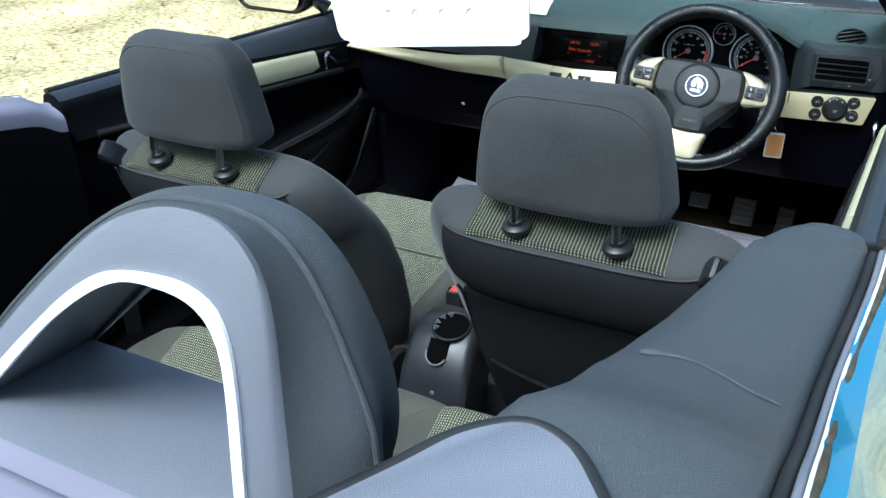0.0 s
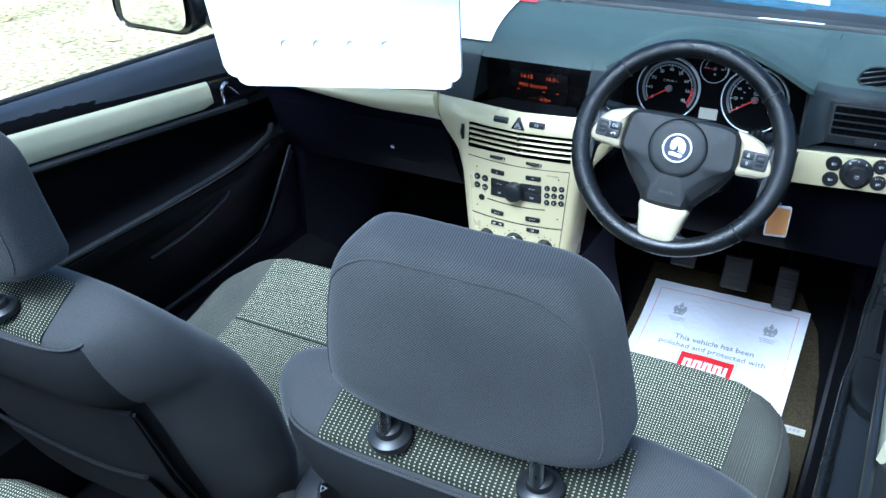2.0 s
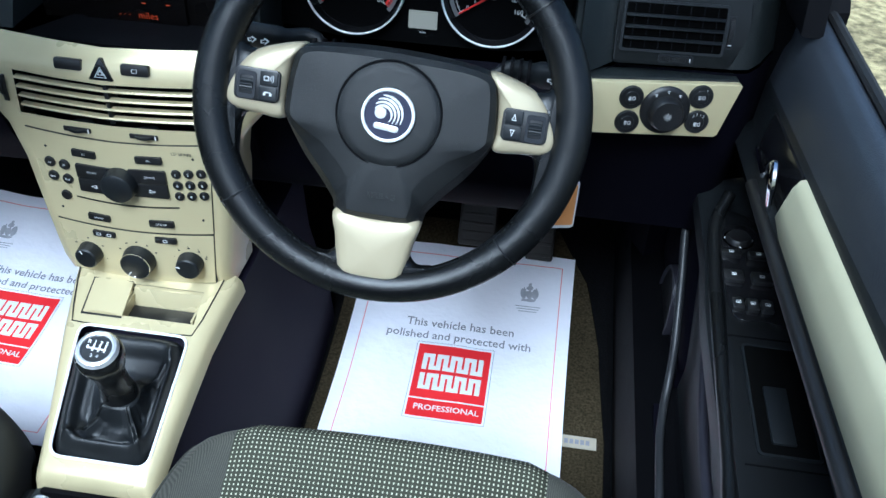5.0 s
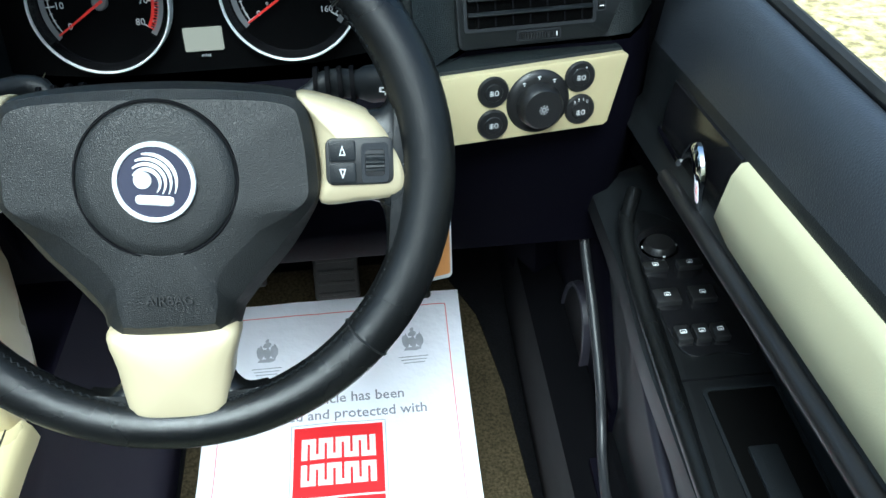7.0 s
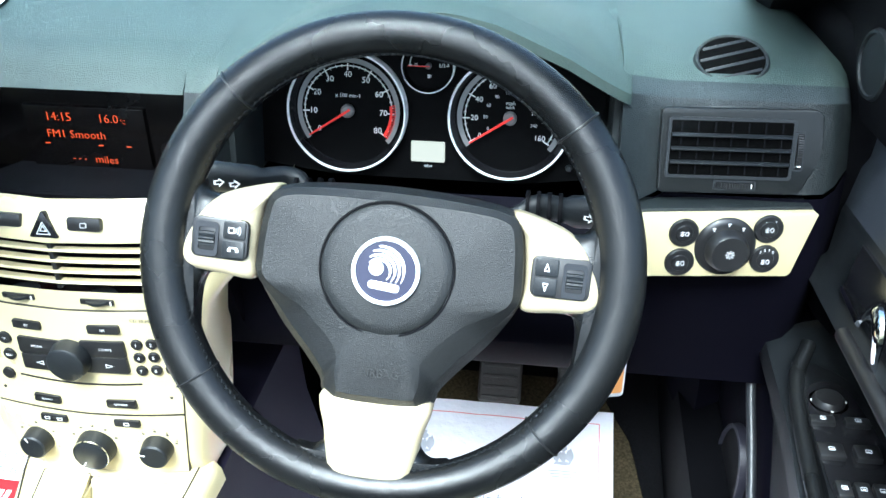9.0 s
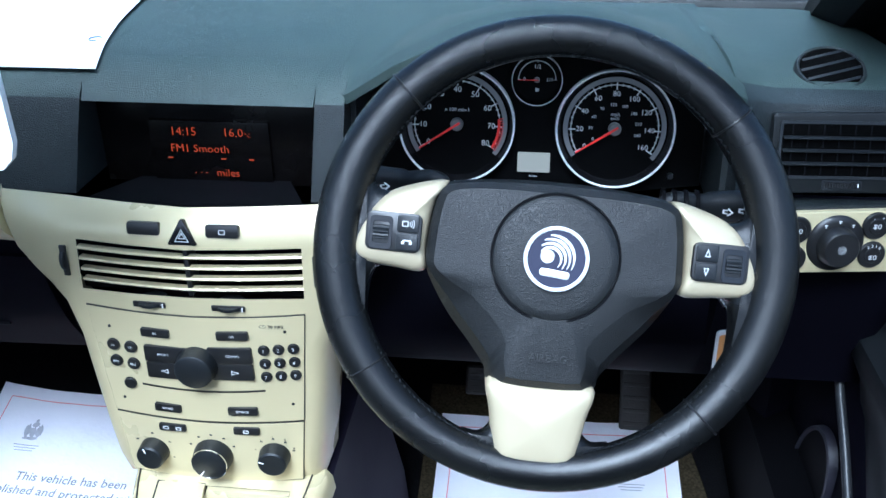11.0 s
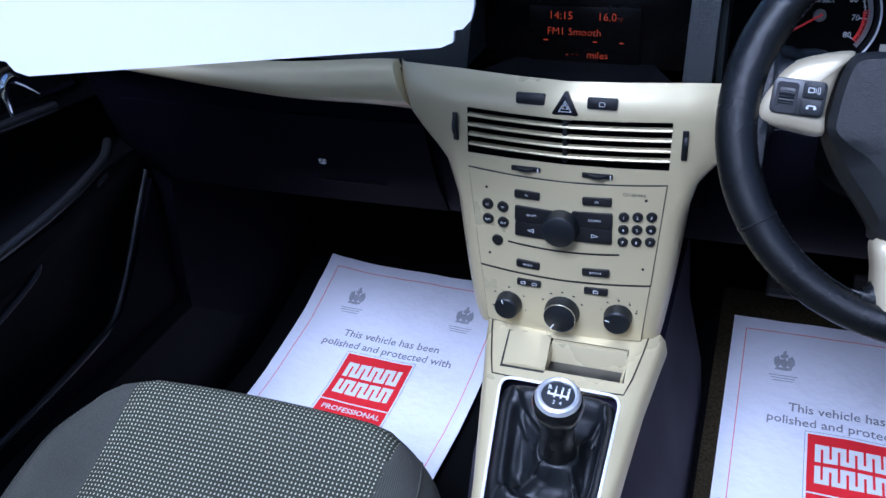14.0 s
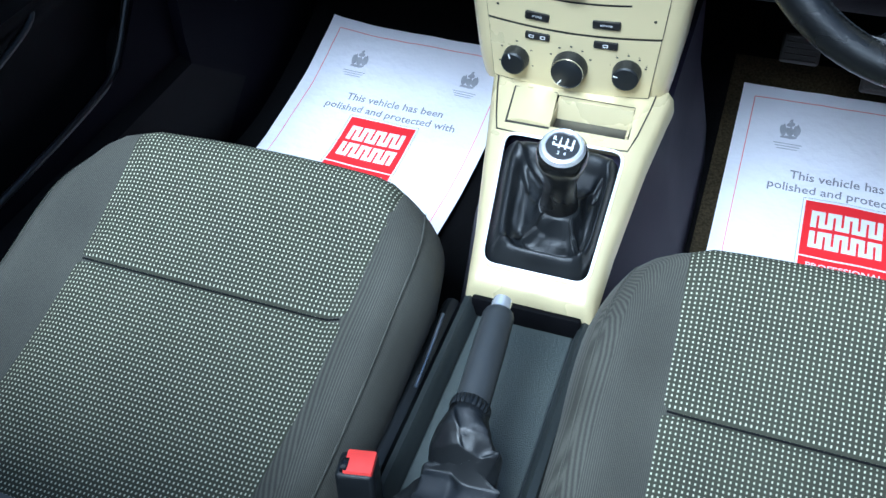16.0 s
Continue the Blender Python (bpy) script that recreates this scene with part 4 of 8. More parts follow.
stations = [-0.735, -0.725, -0.70, -0.66, -0.58, -0.48, -0.38, -0.28, -0.20, -0.1345, -0.1325, -0.06, 0.03, 0.1055, 0.1072, 0.137, 0.1395, 0.20, 0.32, 0.45, 0.5115, 0.515, 0.53, 0.56, 0.60, 0.65, 0.685, 0.705, 0.720, 0.730, 0.738, 0.743]
bm = B()
loft(bm, [[Vector((x, y, z)) for y, z in dash_profile(x)[0]] for x in stations], closed=False, cap=False)
pad = part("upper_pad", bm, PAD, dash, "grey-green grained dashboard pad with shade painted on its face", angle=45)
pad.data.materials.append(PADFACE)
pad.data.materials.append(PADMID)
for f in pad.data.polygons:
    # the section's last strips, the upright face, get painted shade; a half-tone band above
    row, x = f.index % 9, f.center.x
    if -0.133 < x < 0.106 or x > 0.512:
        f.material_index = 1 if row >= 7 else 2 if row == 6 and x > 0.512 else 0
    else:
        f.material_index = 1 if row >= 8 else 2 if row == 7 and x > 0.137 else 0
bm = B()
loft(bm, [[Vector((x, y, z)) for y, z in dash_profile(x)[1]] for x in stations], closed=False, cap=False)
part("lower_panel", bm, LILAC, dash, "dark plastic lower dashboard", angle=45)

# hood over the instruments
bm = B()
HX, HZ = (0.128, 0.137, 0.186, 0.241, 0.285, 0.325, 0.365, 0.405, 0.464, 0.513, 0.524), (0.962, 0.967, 1.000, 1.028, 1.042, 1.047, 1.046, 1.036, 1.008, 0.977, 0.970)


def hood(u, v):
    a = math.pi * (1 - u)
    x = 0.326 + 0.196 * math.cos(a)
    z = table(HX, HZ, x)
    y = lerp(0.092, 0.46, v) - 0.028 * math.sin(a) * (1 - v)
    low = table((0.06, 0.09, 0.115, 0.16, 0.24, 0.38, 0.50), (0.962, 0.968, 0.978, 0.987, 0.990, 0.984, 0.967), y) - 0.012 * smooth(0.49, 0.53, x)
    return Vector((x, y, max(low, lerp(z, 0.974, smooth(0.05, 1.0, v))) - (0.006 if v == 0 else 0)))


sheet(bm, hood, 40, 16, 0.010)
part("instrument_hood", bm, PAD, dash, "arched hood over the instruments", angle=50)
# side cheeks of the instrument bay
for s, x in ((-1, 0.141), (1, 0.511)):
    bm = B()
    prism(bm, [(0.09, 0.835), (0.20, 0.835), (0.22, 0.965), (0.105, 0.965)], -0.003, 0.003, m=Matrix(((0, 0, 1, x), (1, 0, 0, 0), (0, 1, 0, 0), (0, 0, 0, 1))))
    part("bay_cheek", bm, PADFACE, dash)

# champagne strip in front of the passenger
bm = B()
rings = []
for k in np.linspace(0, 1, 22):
    h = lerp(0.056, 0.012, k ** 0.9)
    zt = lerp(0.871, 0.862, smooth(0.0, 0.35, k))
    y0 = 0.020 - 0.012 * math.sin(math.pi * k)
    r = []
    for f, dy in ((0, 0.02), (0.0, 0.002), (0.12, -0.006), (0.4, -0.012), (0.7, -0.010), (0.95, 0.000), (1.0, 0.006), (1.0, 0.02)):
        # the inner end is cut on the slant, along the edge of the centre stack
        z = zt - h * f
        r.append(Vector((lerp(-0.2195 + 0.40 * (0.871 - z), -0.70, k), y0 + dy, z)))
    rings.append(r)
loft(bm, rings)
part("trim_strip", bm, CREAM, dash, "champagne-painted trim strip", angle=60)

# glovebox lid, lock and handle
bm = B()


def glove(u, v):
    x = lerp(-0.63, -0.19, u)
    z = lerp(0.795, 0.640, v)
    y = table((0.64, 0.65, 0.70, 0.75, 0.806), (0.100, 0.094, 0.064, 0.046, 0.028), z)
    return Vector((x, y - 0.004 - 0.004 * math.sin(math.pi * u), z))


sheet(bm, glove, 14, 12, 0.006, (0, 1, 0))
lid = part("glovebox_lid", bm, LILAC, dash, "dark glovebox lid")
bm = B()
lathe(bm, ((0, 0.005), (0.0045, 0.005), (0.0062, 0.0035), (0.0070, 0)), 20)
part("lock", bm, STEEL, lid, "small steel lock", at=pose(-0.345, 0.052, 0.722, 72))
bm = B()
box(bm, (0, 0, 0), (0.10, 0.006, 0.014), 0.003, 2)
part("lid_handle", bm, DARK, lid, "recessed black handle", at=pose(-0.312, 0.068, 0.690, -28))

# display in its recess
disp = thing("information_display", "dark display screen lit with amber segments", "display", (-0.012, 0.11, 0.868))
bm = B()
box(bm, (-0.0135, 0.1075, 0.897), (0.236, 0.006, 0.088), 0.001)
part("recess_back", bm, SCREEN, disp)
bm = B()
box(bm, (-0.012, 0.103, 0.891), (0.128, 0.008, 0.066), 0.0008)
part("screen", bm, SCREEN, disp, "black glossy screen")
bm = B()
sheet(bm, lambda u, v: Vector((lerp(-0.131, 0.1045, u) * lerp(1, 0.66, v) - 0.004 * v, lerp(0.028, 0.112, v), lerp(0.862, 0.858, v))), 4, 6, 0.004)
part("recess_floor", bm, DARK, disp, "black ledge below the screen")
SCR = Matrix.Translation((0, 0.0985, 0)) @ pose(0, 0, 0, 90)
for body, x, z, size in (("14:15", -0.039, 0.9125, 0.0130), ("16.0", 0.014, 0.9125, 0.0130), ("FM1 Smooth", -0.0235, 0.8940, 0.0122), ("- - -", -0.025, 0.8680, 0.010), ("miles", 0.004, 0.8675, 0.0122), ("°C", 0.0295, 0.9100, 0.006)):
    text("segments", body, size, SCR @ pose(x, z, 0.0), AMBER, disp, "amber lit characters", bold=-0.00022)
for x in (-0.0565, 0.001, 0.031):
    bm = B()
    box(bm, (x, 0.8835, 0), (0.0050, 0.0011, 0.0006))
    part("segments", bm, AMBER, disp, at=SCR)

# ---- centre stack ----
CS = pose(-0.008, -0.018, 0.0, 90)


def bow(x):
    """How far the stack's face stands out across its width."""
    return -0.55 * x * x - 0.016 * abs(x)


def on(x, z, out=0.0):
    return CS @ pose(x, z, bow(x) + out, 0, -math.degrees(math.atan(-1.1 * x)) * 0.6, 0)


stack = thing("centre_stack", "champagne-painted centre stack fascia with air vents", "centre console", (-0.008, 0.02, 0.55))
HWZ, HWX = (0.545, 0.60, 0.66, 0.72, 0.765, 0.790, 0.815, 0.84, 0.872), (0.112, 0.119, 0.125, 0.130, 0.142, 0.160, 0.184, 0.194, 0.205)
V0, V1, VX = 0.783, 0.836, 0.1135
zs = [0.543, 0.57, 0.60, 0.64, 0.68, 0.72, 0.75, 0.765, 0.775, V0, 0.80, 0.82, V1, 0.845, 0.858, 0.866, 0.872]
bm = B()
grid = []
for z in zs:
    hw = table(HWZ, HWX, z)
    back = 0.020 * max(0.0, (z - 0.838) / 0.034) ** 2
    back += 0.010 * max(0, (0.56 - z) / 0.02) ** 2
    lift = 0.012 * smooth(0.78, 0.86, z)
    xs = [-hw - 0.004, -hw - 0.002, -hw + 0.006, -VX - 0.012, -VX, -0.06, 0, 0.06, VX, VX + 0.012, hw - 0.006, hw + 0.002, hw + 0.004]
    if hw < VX + 0.02:
        xs[3:10] = [lerp(-hw + 0.006, hw - 0.006, f) for f in (0.05, 0.11, 0.28, 0.5, 0.72, 0.89, 0.95)]
    outs = [-0.075, -0.010, -0.001] + [0] * 7 + [-0.001, -0.010, -0.075]
    grid.append([bm.verts.new(CS @ Vector((x, z, bow(max(-0.15, min(0.15, x))) + o - back - lift * abs(x) / 0.2))) for x, o in zip(xs, outs)])
for j in range(len(zs) - 1):
    for i in range(12):
        if V0 - 1e-6 <= zs[j] < V1 - 1e-6 and 4 <= i <= 7:
            continue
        bm.faces.new((grid[j][i], grid[j][i + 1], grid[j + 1][i + 1], grid[j + 1][i]))
part("fascia", bm, CREAM, stack, angle=60)
# vent cavity and slats
bm = B()
for c, sz in (((0, (V0 + V1) / 2, -0.071), (2 * VX + 0.006, V1 - V0 + 0.006, 0.004)), ((0, V1 + 0.002, -0.046), (2 * VX + 0.006, 0.004, 0.052)), ((0, V0 - 0.002, -0.046), (2 * VX + 0.006, 0.004, 0.052)), ((-VX - 0.002, 0.81, -0.046), (0.004, 0.056, 0.05)), ((VX + 0.002, 0.81, -0.046), (0.004, 0.056, 0.05))):
    box(bm, c, sz)
part("vent_duct", bm, mat("duct_black", (0.002, 0.002, 0.002), 0.9, var=0.1, spec=0.05), stack, "black vent duct", at=CS)
for k in range(4):
    z = V0 + 0.0085 + k * 0.0118
    bm = B()
    rings = []
    for x in np.linspace(-VX, VX, 15):
        o = bow(x) - 0.004
        zz = z - 0.0016 * (1 - abs(x) / VX)
        rings.append([CS @ Vector((x, zz + dz, o + do)) for dz, do in ((-0.0015, 0), (0, 0.0012), (0.0015, 0), (0.0008, -0.008), (-0.0008, -0.008))])
    loft(bm, rings)
    part("vent_slat", bm, CREAM, stack)
bm = B()
box(bm, (0, (V0 + V1) / 2 - 0.001, -0.016), (0.005, V1 - V0, 0.022), 0.001)
part("vent_divider", bm, SMOOTHBLK, stack, "black divider", at=CS)
# thumb wheels at the sides and below the vents
for x in (-0.1275, 0.1275):
    bm = B()
    box(bm, (0, 0, 0.0), (0.0065, 0.034, 0.003), 0.0012)
    part("thumb_slot", bm, SMOOTHBLK, stack, at=on(x, 0.813, 0.0006))
    bm = B()
    lathe(bm, ((0, -0.0018), (0.015, -0.0018), (0.0155, 0), (0.015, 0.0018), (0, 0.0018)), 30, pose(0, 0, 0, 0, 90))
    part("thumb_wheel", bm, PLASTIC, stack, "black thumb wheel", at=on(x, 0.813, -0.009))
for x in (-0.043, 0.038):
    bm = B()
    box(bm, (0, 0, 0), (0.034, 0.0062, 0.003), 0.0012)
    part("thumb_slot", bm, SMOOTHBLK, stack, at=on(x, 0.7725, 0.0006))
    bm = B()
    lathe(bm, ((0, -0.0016), (0.015, -0.0016), (0.0155, 0), (0.015, 0.0016), (0, 0.0016)), 30, pose(0, 0, 0, 90))
    part("thumb_wheel", bm, PLASTIC, stack, "black thumb wheel", at=on(x, 0.7725, -0.0085))
    bm = B()
    box(bm, (0.0145, 0, 0.002), (0.0012, 0.0045, 0.001))
    part("index_mark", bm, WHITEPRINT, stack, at=on(x, 0.7725, 0.0006))
# buttons above the vents
for x in (-0.038, 0.040):
    bm = B()
    prism(bm, rounded(0.032, 0.0125, 0.002), -0.002, 0.003, 0.001, m=None)
    bt = part("button", bm, SMOOTHBLK, stack, "black rectangular button", at=on(x, 0.8545, -0.0062) @ pose(0, 0, 0, -14))
    if x > 0:
        bm = B()
        ring_plate(bm, rounded(0.0062, 0.0048, 0.001, 2), rounded(0.0052, 0.0038, 0.0008, 2), 0, 0.0004)
        part("symbol", bm, DIM, bt, at=on(x, 0.8545, -0.0031) @ pose(0, 0, 0, -14))
bm = B()
prism(bm, [(-0.0145, -0.011), (-0.013, -0.0125), (0.013, -0.0125), (0.0145, -0.011), (0.0015, 0.0125), (-0.0015, 0.0125)], -0.002, 0.0045, 0.0014)
hz = part("hazard_button", bm, GLOSS, stack, "dark triangular hazard button", at=on(0.001, 0.8525, -0.0065) @ pose(0, 0, 0, -12))
for s in (1.0, 0.5):
    bm = B()
    tri = [(0, 0.0065 * s), (-0.0072 * s, -0.0060 * s), (0.0072 * s, -0.0060 * s)]
    inn = [(0, 0.0065 * s - 0.0012), (-0.0072 * s + 0.0011, -0.0060 * s + 0.0006), (0.0072 * s - 0.0011, -0.0060 * s + 0.0006)]
    ring_plate(bm, tri, inn, 0, 0.0004)
    part("symbol", bm, DIM, hz, at=on(0.001, 0.8505, -0.0018) @ pose(0, 0, 0, -12))


def plate(z0, z1, w0, w1, out, mtl, parent, name, label, grow=0.0):
    """A thin plate on the stack's face; w0 and w1 are the half widths at its foot and head."""
    bm = B()

    def f(u, v):
        z = lerp(z0 - grow, z1 + grow, v)
        hw = lerp(w0, w1, v) + grow
        x = lerp(-hw, hw, u)
        return CS @ Vector((x, z - 0.004 * (1 - (x / hw) ** 2) * 0.9, bow(x) + out))
    sheet(bm, f, 16, 6, 0.004, CS.to_3x3() @ Vector((0, 0, -1)))
    return part(name, bm, mtl, parent, label)


radio = thing("car_radio", "champagne car radio with black buttons and a round knob", "car radio", (-0.008, -0.02, 0.64))
plate(0.636, 0.765, 0.1025, 0.1125, 0.0012, SMOOTHBLK, radio, "gap", "dark gap round the radio", 0.0008)
rp = plate(0.6365, 0.7645, 0.1025, 0.1125, 0.0022, CREAM, radio, "front_plate", "champagne-painted front plate")
climate = thing("climate_control", "champagne heater panel with three black rotary knobs", "heater panel", (-0.008, -0.02, 0.55))
plate(0.5555, 0.6335, 0.0955, 0.1020, 0.0012, SMOOTHBLK, climate, "gap", "dark gap round the heater panel", 0.0008)
cp = plate(0.556, 0.633, 0.0955, 0.1020, 0.0022, CREAM, climate, "front_plate", "champagne-painted front plate")


def button(parent, x, z, w, h, word="", size=0.0036, out=0.0022, tilt=0.0, label="black button"):
    bm = B()
    prism(bm, rounded(w, h, min(w, h) * 0.2, 3), -0.002, 0.003, 0.0009)
    b = part("button", bm, SMOOTHBLK, parent, label, at=on(x, z, out) @ pose(0, 0, 0, 0, 0, tilt))
    if word:
        text("lettering", word, size, on(x, z, out + 0.0031) @ pose(0, 0, 0, 0, 0, tilt), DIM, b, "pale lettering", thick=0.0001)
    return b


button(radio, -0.041, 0.741, 0.030, 0.0098, "BC", tilt=-2)
button(radio, 0.039, 0.742, 0.033, 0.0098, "OK", tilt=2)
button(radio, -0.041, 0.6475, 0.029, 0.0098, "SOUND", 0.0034, tilt=-3)
button(radio, 0.040, 0.6485, 0.032, 0.0098, "SETTINGS", 0.0032, tilt=2)
for x, z, word in ((-0.090, 0.7215, "AS"), (-0.071, 0.7205, "TP"), (-0.090, 0.7015, "RDS"), (-0.071, 0.700, "REG"), (-0.079, 0.6745, "")):
    bm = B()
    lathe(bm, ((0, 0.0030), (0.0062, 0.0028), (0.0069, 0.0018), (0.0070, -0.001)), 22)
    b = part("round_button", bm, SMOOTHBLK, radio, "small round black button", at=on(x, z, 0.0022))
    if word:
        text("lettering", word, 0.0036, on(x, z, 0.0053), DIM, b, thick=0.0001)
for r in range(3):
    for c in range(3):
        bm = B()
        lathe(bm, ((0, 0.0026), (0.0052, 0.0025), (0.0060, 0.0015), (0.0061, -0.001)), 20)
        x, z = 0.069 + 0.0150 * c, 0.7245 - 0.0160 * r + 0.001 * c
        b = part("number_button", bm, SMOOTHBLK, radio, "small round numbered button", at=on(x, z, 0.0022))
        text("lettering", str(3 * r + c + 1), 0.0055, on(x, z, 0.0049), DIM, b, thick=0.0001)
for x, z, word in ((-0.033, 0.7155, "FM/AM"), (-0.033, 0.6955, "◁"), (0.034, 0.718, "CD/MP3"), (0.034, 0.698, "▷")):
    bm = B()
    prism(bm, rounded(0.046, 0.0192, 0.002, 3), -0.002, 0.0026, 0.0008)
    b = part("rocker_button", bm, SMOOTHBLK, radio, "flat black rocker button", at=on(x, z, 0.0022) @ pose(0, 0, 0, 0, 0, -1.5 if x < 0 else 1.5))
    if len(word) > 1:
        text("lettering", word, 0.0040, on(x - 0.003 * (1 if x < 0 else -1), z, 0.0049), DIM, b, thick=0.0001)
    else:
        s = -1 if x < 0 else 1
        bm = B()
        ring_plate(bm, [(0.004 * s, 0), (-0.004 * s, 0.0026), (-0.004 * s, -0.0026)], [(0.0025 * s, 0), (-0.0032 * s, 0.0016), (-0.0032 * s, -0.0016)], 0, 0.0003)
        part("symbol", bm, DIM, b, at=on(x + s * 0.004, z, 0.0049))


def knob(parent, x, z, r, h, name, chrome=False, mark=200.0):
    bm = B()
    seg = 72
    prof = ((0, h), (r * 0.80, h - 0.0004), (r * 0.90, h - 0.002), (r * 0.95, h * 0.55), (r, 0.002), (r, -0.002))
    vs = lathe(bm, prof, seg)
    for v in vs:
        rr = math.hypot(v.co.x, v.co.y)
        if rr > r * 0.92 and round(math.atan2(v.co.y, v.co.x) / (2 * math.pi) * seg) % 2:
            v.co.x *= 0.985
            v.co.y *= 0.985
    k = part(name, bm, PLASTIC, parent, "black ribbed rotary knob", at=on(x, z, 0.0022))
    if chrome:
        bm = B()
        lathe(bm, ((r * 0.87, h - 0.0012), (r * 0.88, h - 0.0004), (r * 0.905, h - 0.0006), (r * 0.912, h - 0.002), (r * 0.89, h - 0.002)), 48)
        part("ring", bm, CHROME, k, "thin chrome ring", at=on(x, z, 0.0022))
    if mark is not None:
        bm = B()
        box(bm, (0, r * 0.68, h - 0.0001), (0.0012, r * 0.34, 0.0006))
        part("pointer", bm, WHITEPRINT, k, "white pointer line", at=on(x, z, 0.0022) @ pose(0, 0, 0, 0, 0, mark))
    return k


knob(radio, -0.001, 0.7055, 0.0215, 0.017, "volume_knob", mark=None)
knob(climate, -0.066, 0.5865, 0.0165, 0.017, "air_flow_knob", mark=20)
knob(climate, 0.001, 0.587, 0.0215, 0.017, "temperature_knob", True, mark=145)
knob(climate, 0.068, 0.589, 0.0170, 0.017, "fan_knob", mark=75)
# dial scales round the knobs
for x, z, n, a0, a1, r in ((-0.066, 0.5865, 5, -20, 200, 0.0225), (0.001, 0.587, 5, 30, 150, 0.0275), (0.068, 0.589, 5, 20, 160, 0.0225)):
    for k in range(n):
        a = radians(lerp(a1, a0, k / (n - 1)))
        bm = B()
        box(bm, (r * math.cos(a), r * math.sin(a), 0.0004), (0.0026, 0.0016, 0.0006), m=None)
        part("scale_mark", bm, INK, cp, at=on(x, z, 0.0022))
for k, word in enumerate("1234"):
    a = radians(lerp(125, 25, k / 3))
    text("scale_digit", word, 0.0050, on(0.068 + 0.0235 * math.cos(a), 0.589 + 0.0235 * math.sin(a), 0.0026), INK, cp, thick=0.0001)
# disc slot, labels and release holes
bm = B()
sheet(bm, lambda u, v: CS @ Vector((lerp(-0.066, 0.066, u), 0.6735 + 0.0022 * v - 0.003 * (1 - (2 * u - 1) ** 2), bow(lerp(-0.066, 0.066, u)) + 0.0026)), 14, 1, 0.001, (0, 1, 0))
part("disc_slot", bm, SMOOTHBLK, radio, "narrow disc slot")
text("model_lettering", "CD 30 MP3", 0.0052, on(0.079, 0.7525, 0.0028), INK, rp, "grey lettering", thick=0.0001)
for x, z in ((-0.091, 0.743), (0.092, 0.7465), (-0.090, 0.654), (0.093, 0.6575)):
    bm = B()
    lathe(bm, ((0, 0.0006), (0.0016, 0.0006), (0.0017, 0)), 14)
    part("release_hole", bm, SMOOTHBLK, rp, at=on(x, z, 0.0022))
for x, z in ((-0.040, 0.6215), (0.041, 0.6225)):
    b = button(climate, x, z, 0.030 if x < 0 else 0.028, 0.0088)
    for d in ((-0.007, 0.007) if x < 0 else (0,)):
        bm = B()
        ring_plate(bm, rounded(0.006, 0.004, 0.001, 2), rounded(0.0044, 0.0025, 0.0008, 2), 0, 0.0003)
        part("symbol", bm, DIM, b, at=on(x + d, z, 0.0053))

# ---- right-hand end of the dashboard: vents and light switch ----
rv = thing("side_vent", "black rectangular air vent with slats and thumb wheels", "air vent", (0.62, 0.1, 0.87))
VM = pose(0.6215, 0.101, 0.910, 0, 0, 5) @ pose(0, 0, 0, 75, 1.0, 0)
bm = B()
outer = [(p.x, p.y) for q in (((-0.071, 0.034), (-0.070, 0.038), (-0.066, 0.0395)), ((0.064, 0.041), (0.071, 0.039), (0.0745, 0.033)), ((0.0755, 0.012), (0.0745, 0.001), (0.072, -0.008)), ((0.063, -0.030), (0.059, -0.035), (0.052, -0.0372)), ((-0.063, -0.0385), (-0.068, -0.037), (-0.0695, -0.033))) for p in spline([(*v, 0) for v in q], 3)]
prism(bm, outer, -0.004, 0.0035, 0.0015)
part("vent_plate", bm, mat("vent_surround", (0.0055, 0.0066, 0.0070), 0.5, var=0.15, vscale=8, grain=0.2, gscale=700, kind="pebble", spec=0.3), rv, "satin black vent surround", at=VM)
bm = B()
ring_plate(bm, rounded(0.115, 0.056, 0.003, 2, -0.007, 0.004), rounded(0.109, 0.050, 0.002, 2, -0.007, 0.004), 0.002, 0.0050)
part("vent_rim", bm, PLASTIC, rv, at=VM)
bm = B()
box(bm, (-0.007, 0.004, 0.0042), (0.109, 0.050, 0.0008))
part("vent_opening", bm, mat("vent_dark", (0.0012, 0.0012, 0.0012), 0.9, var=0.1, spec=0.03), rv, "dark vent opening", at=VM)
for k in range(7):
    bm = B()
    box(bm, (-0.052 + 0.015 * k, 0.004, 0.0048), (0.0012, 0.048, 0.0008))
    part("vent_fin", bm, DARK, rv, "upright fin behind the slats", at=VM)
for k in range(3):
    bm = B()
    box(bm, (-0.007, 0, 0), (0.108, 0.0050, 0.0014), 0.0005, 2, pose(0, 0.0160 - 0.0125 * k, 0.0068, -60))
    part("vent_slat", bm, PLASTIC, rv, "black horizontal slat", at=VM)
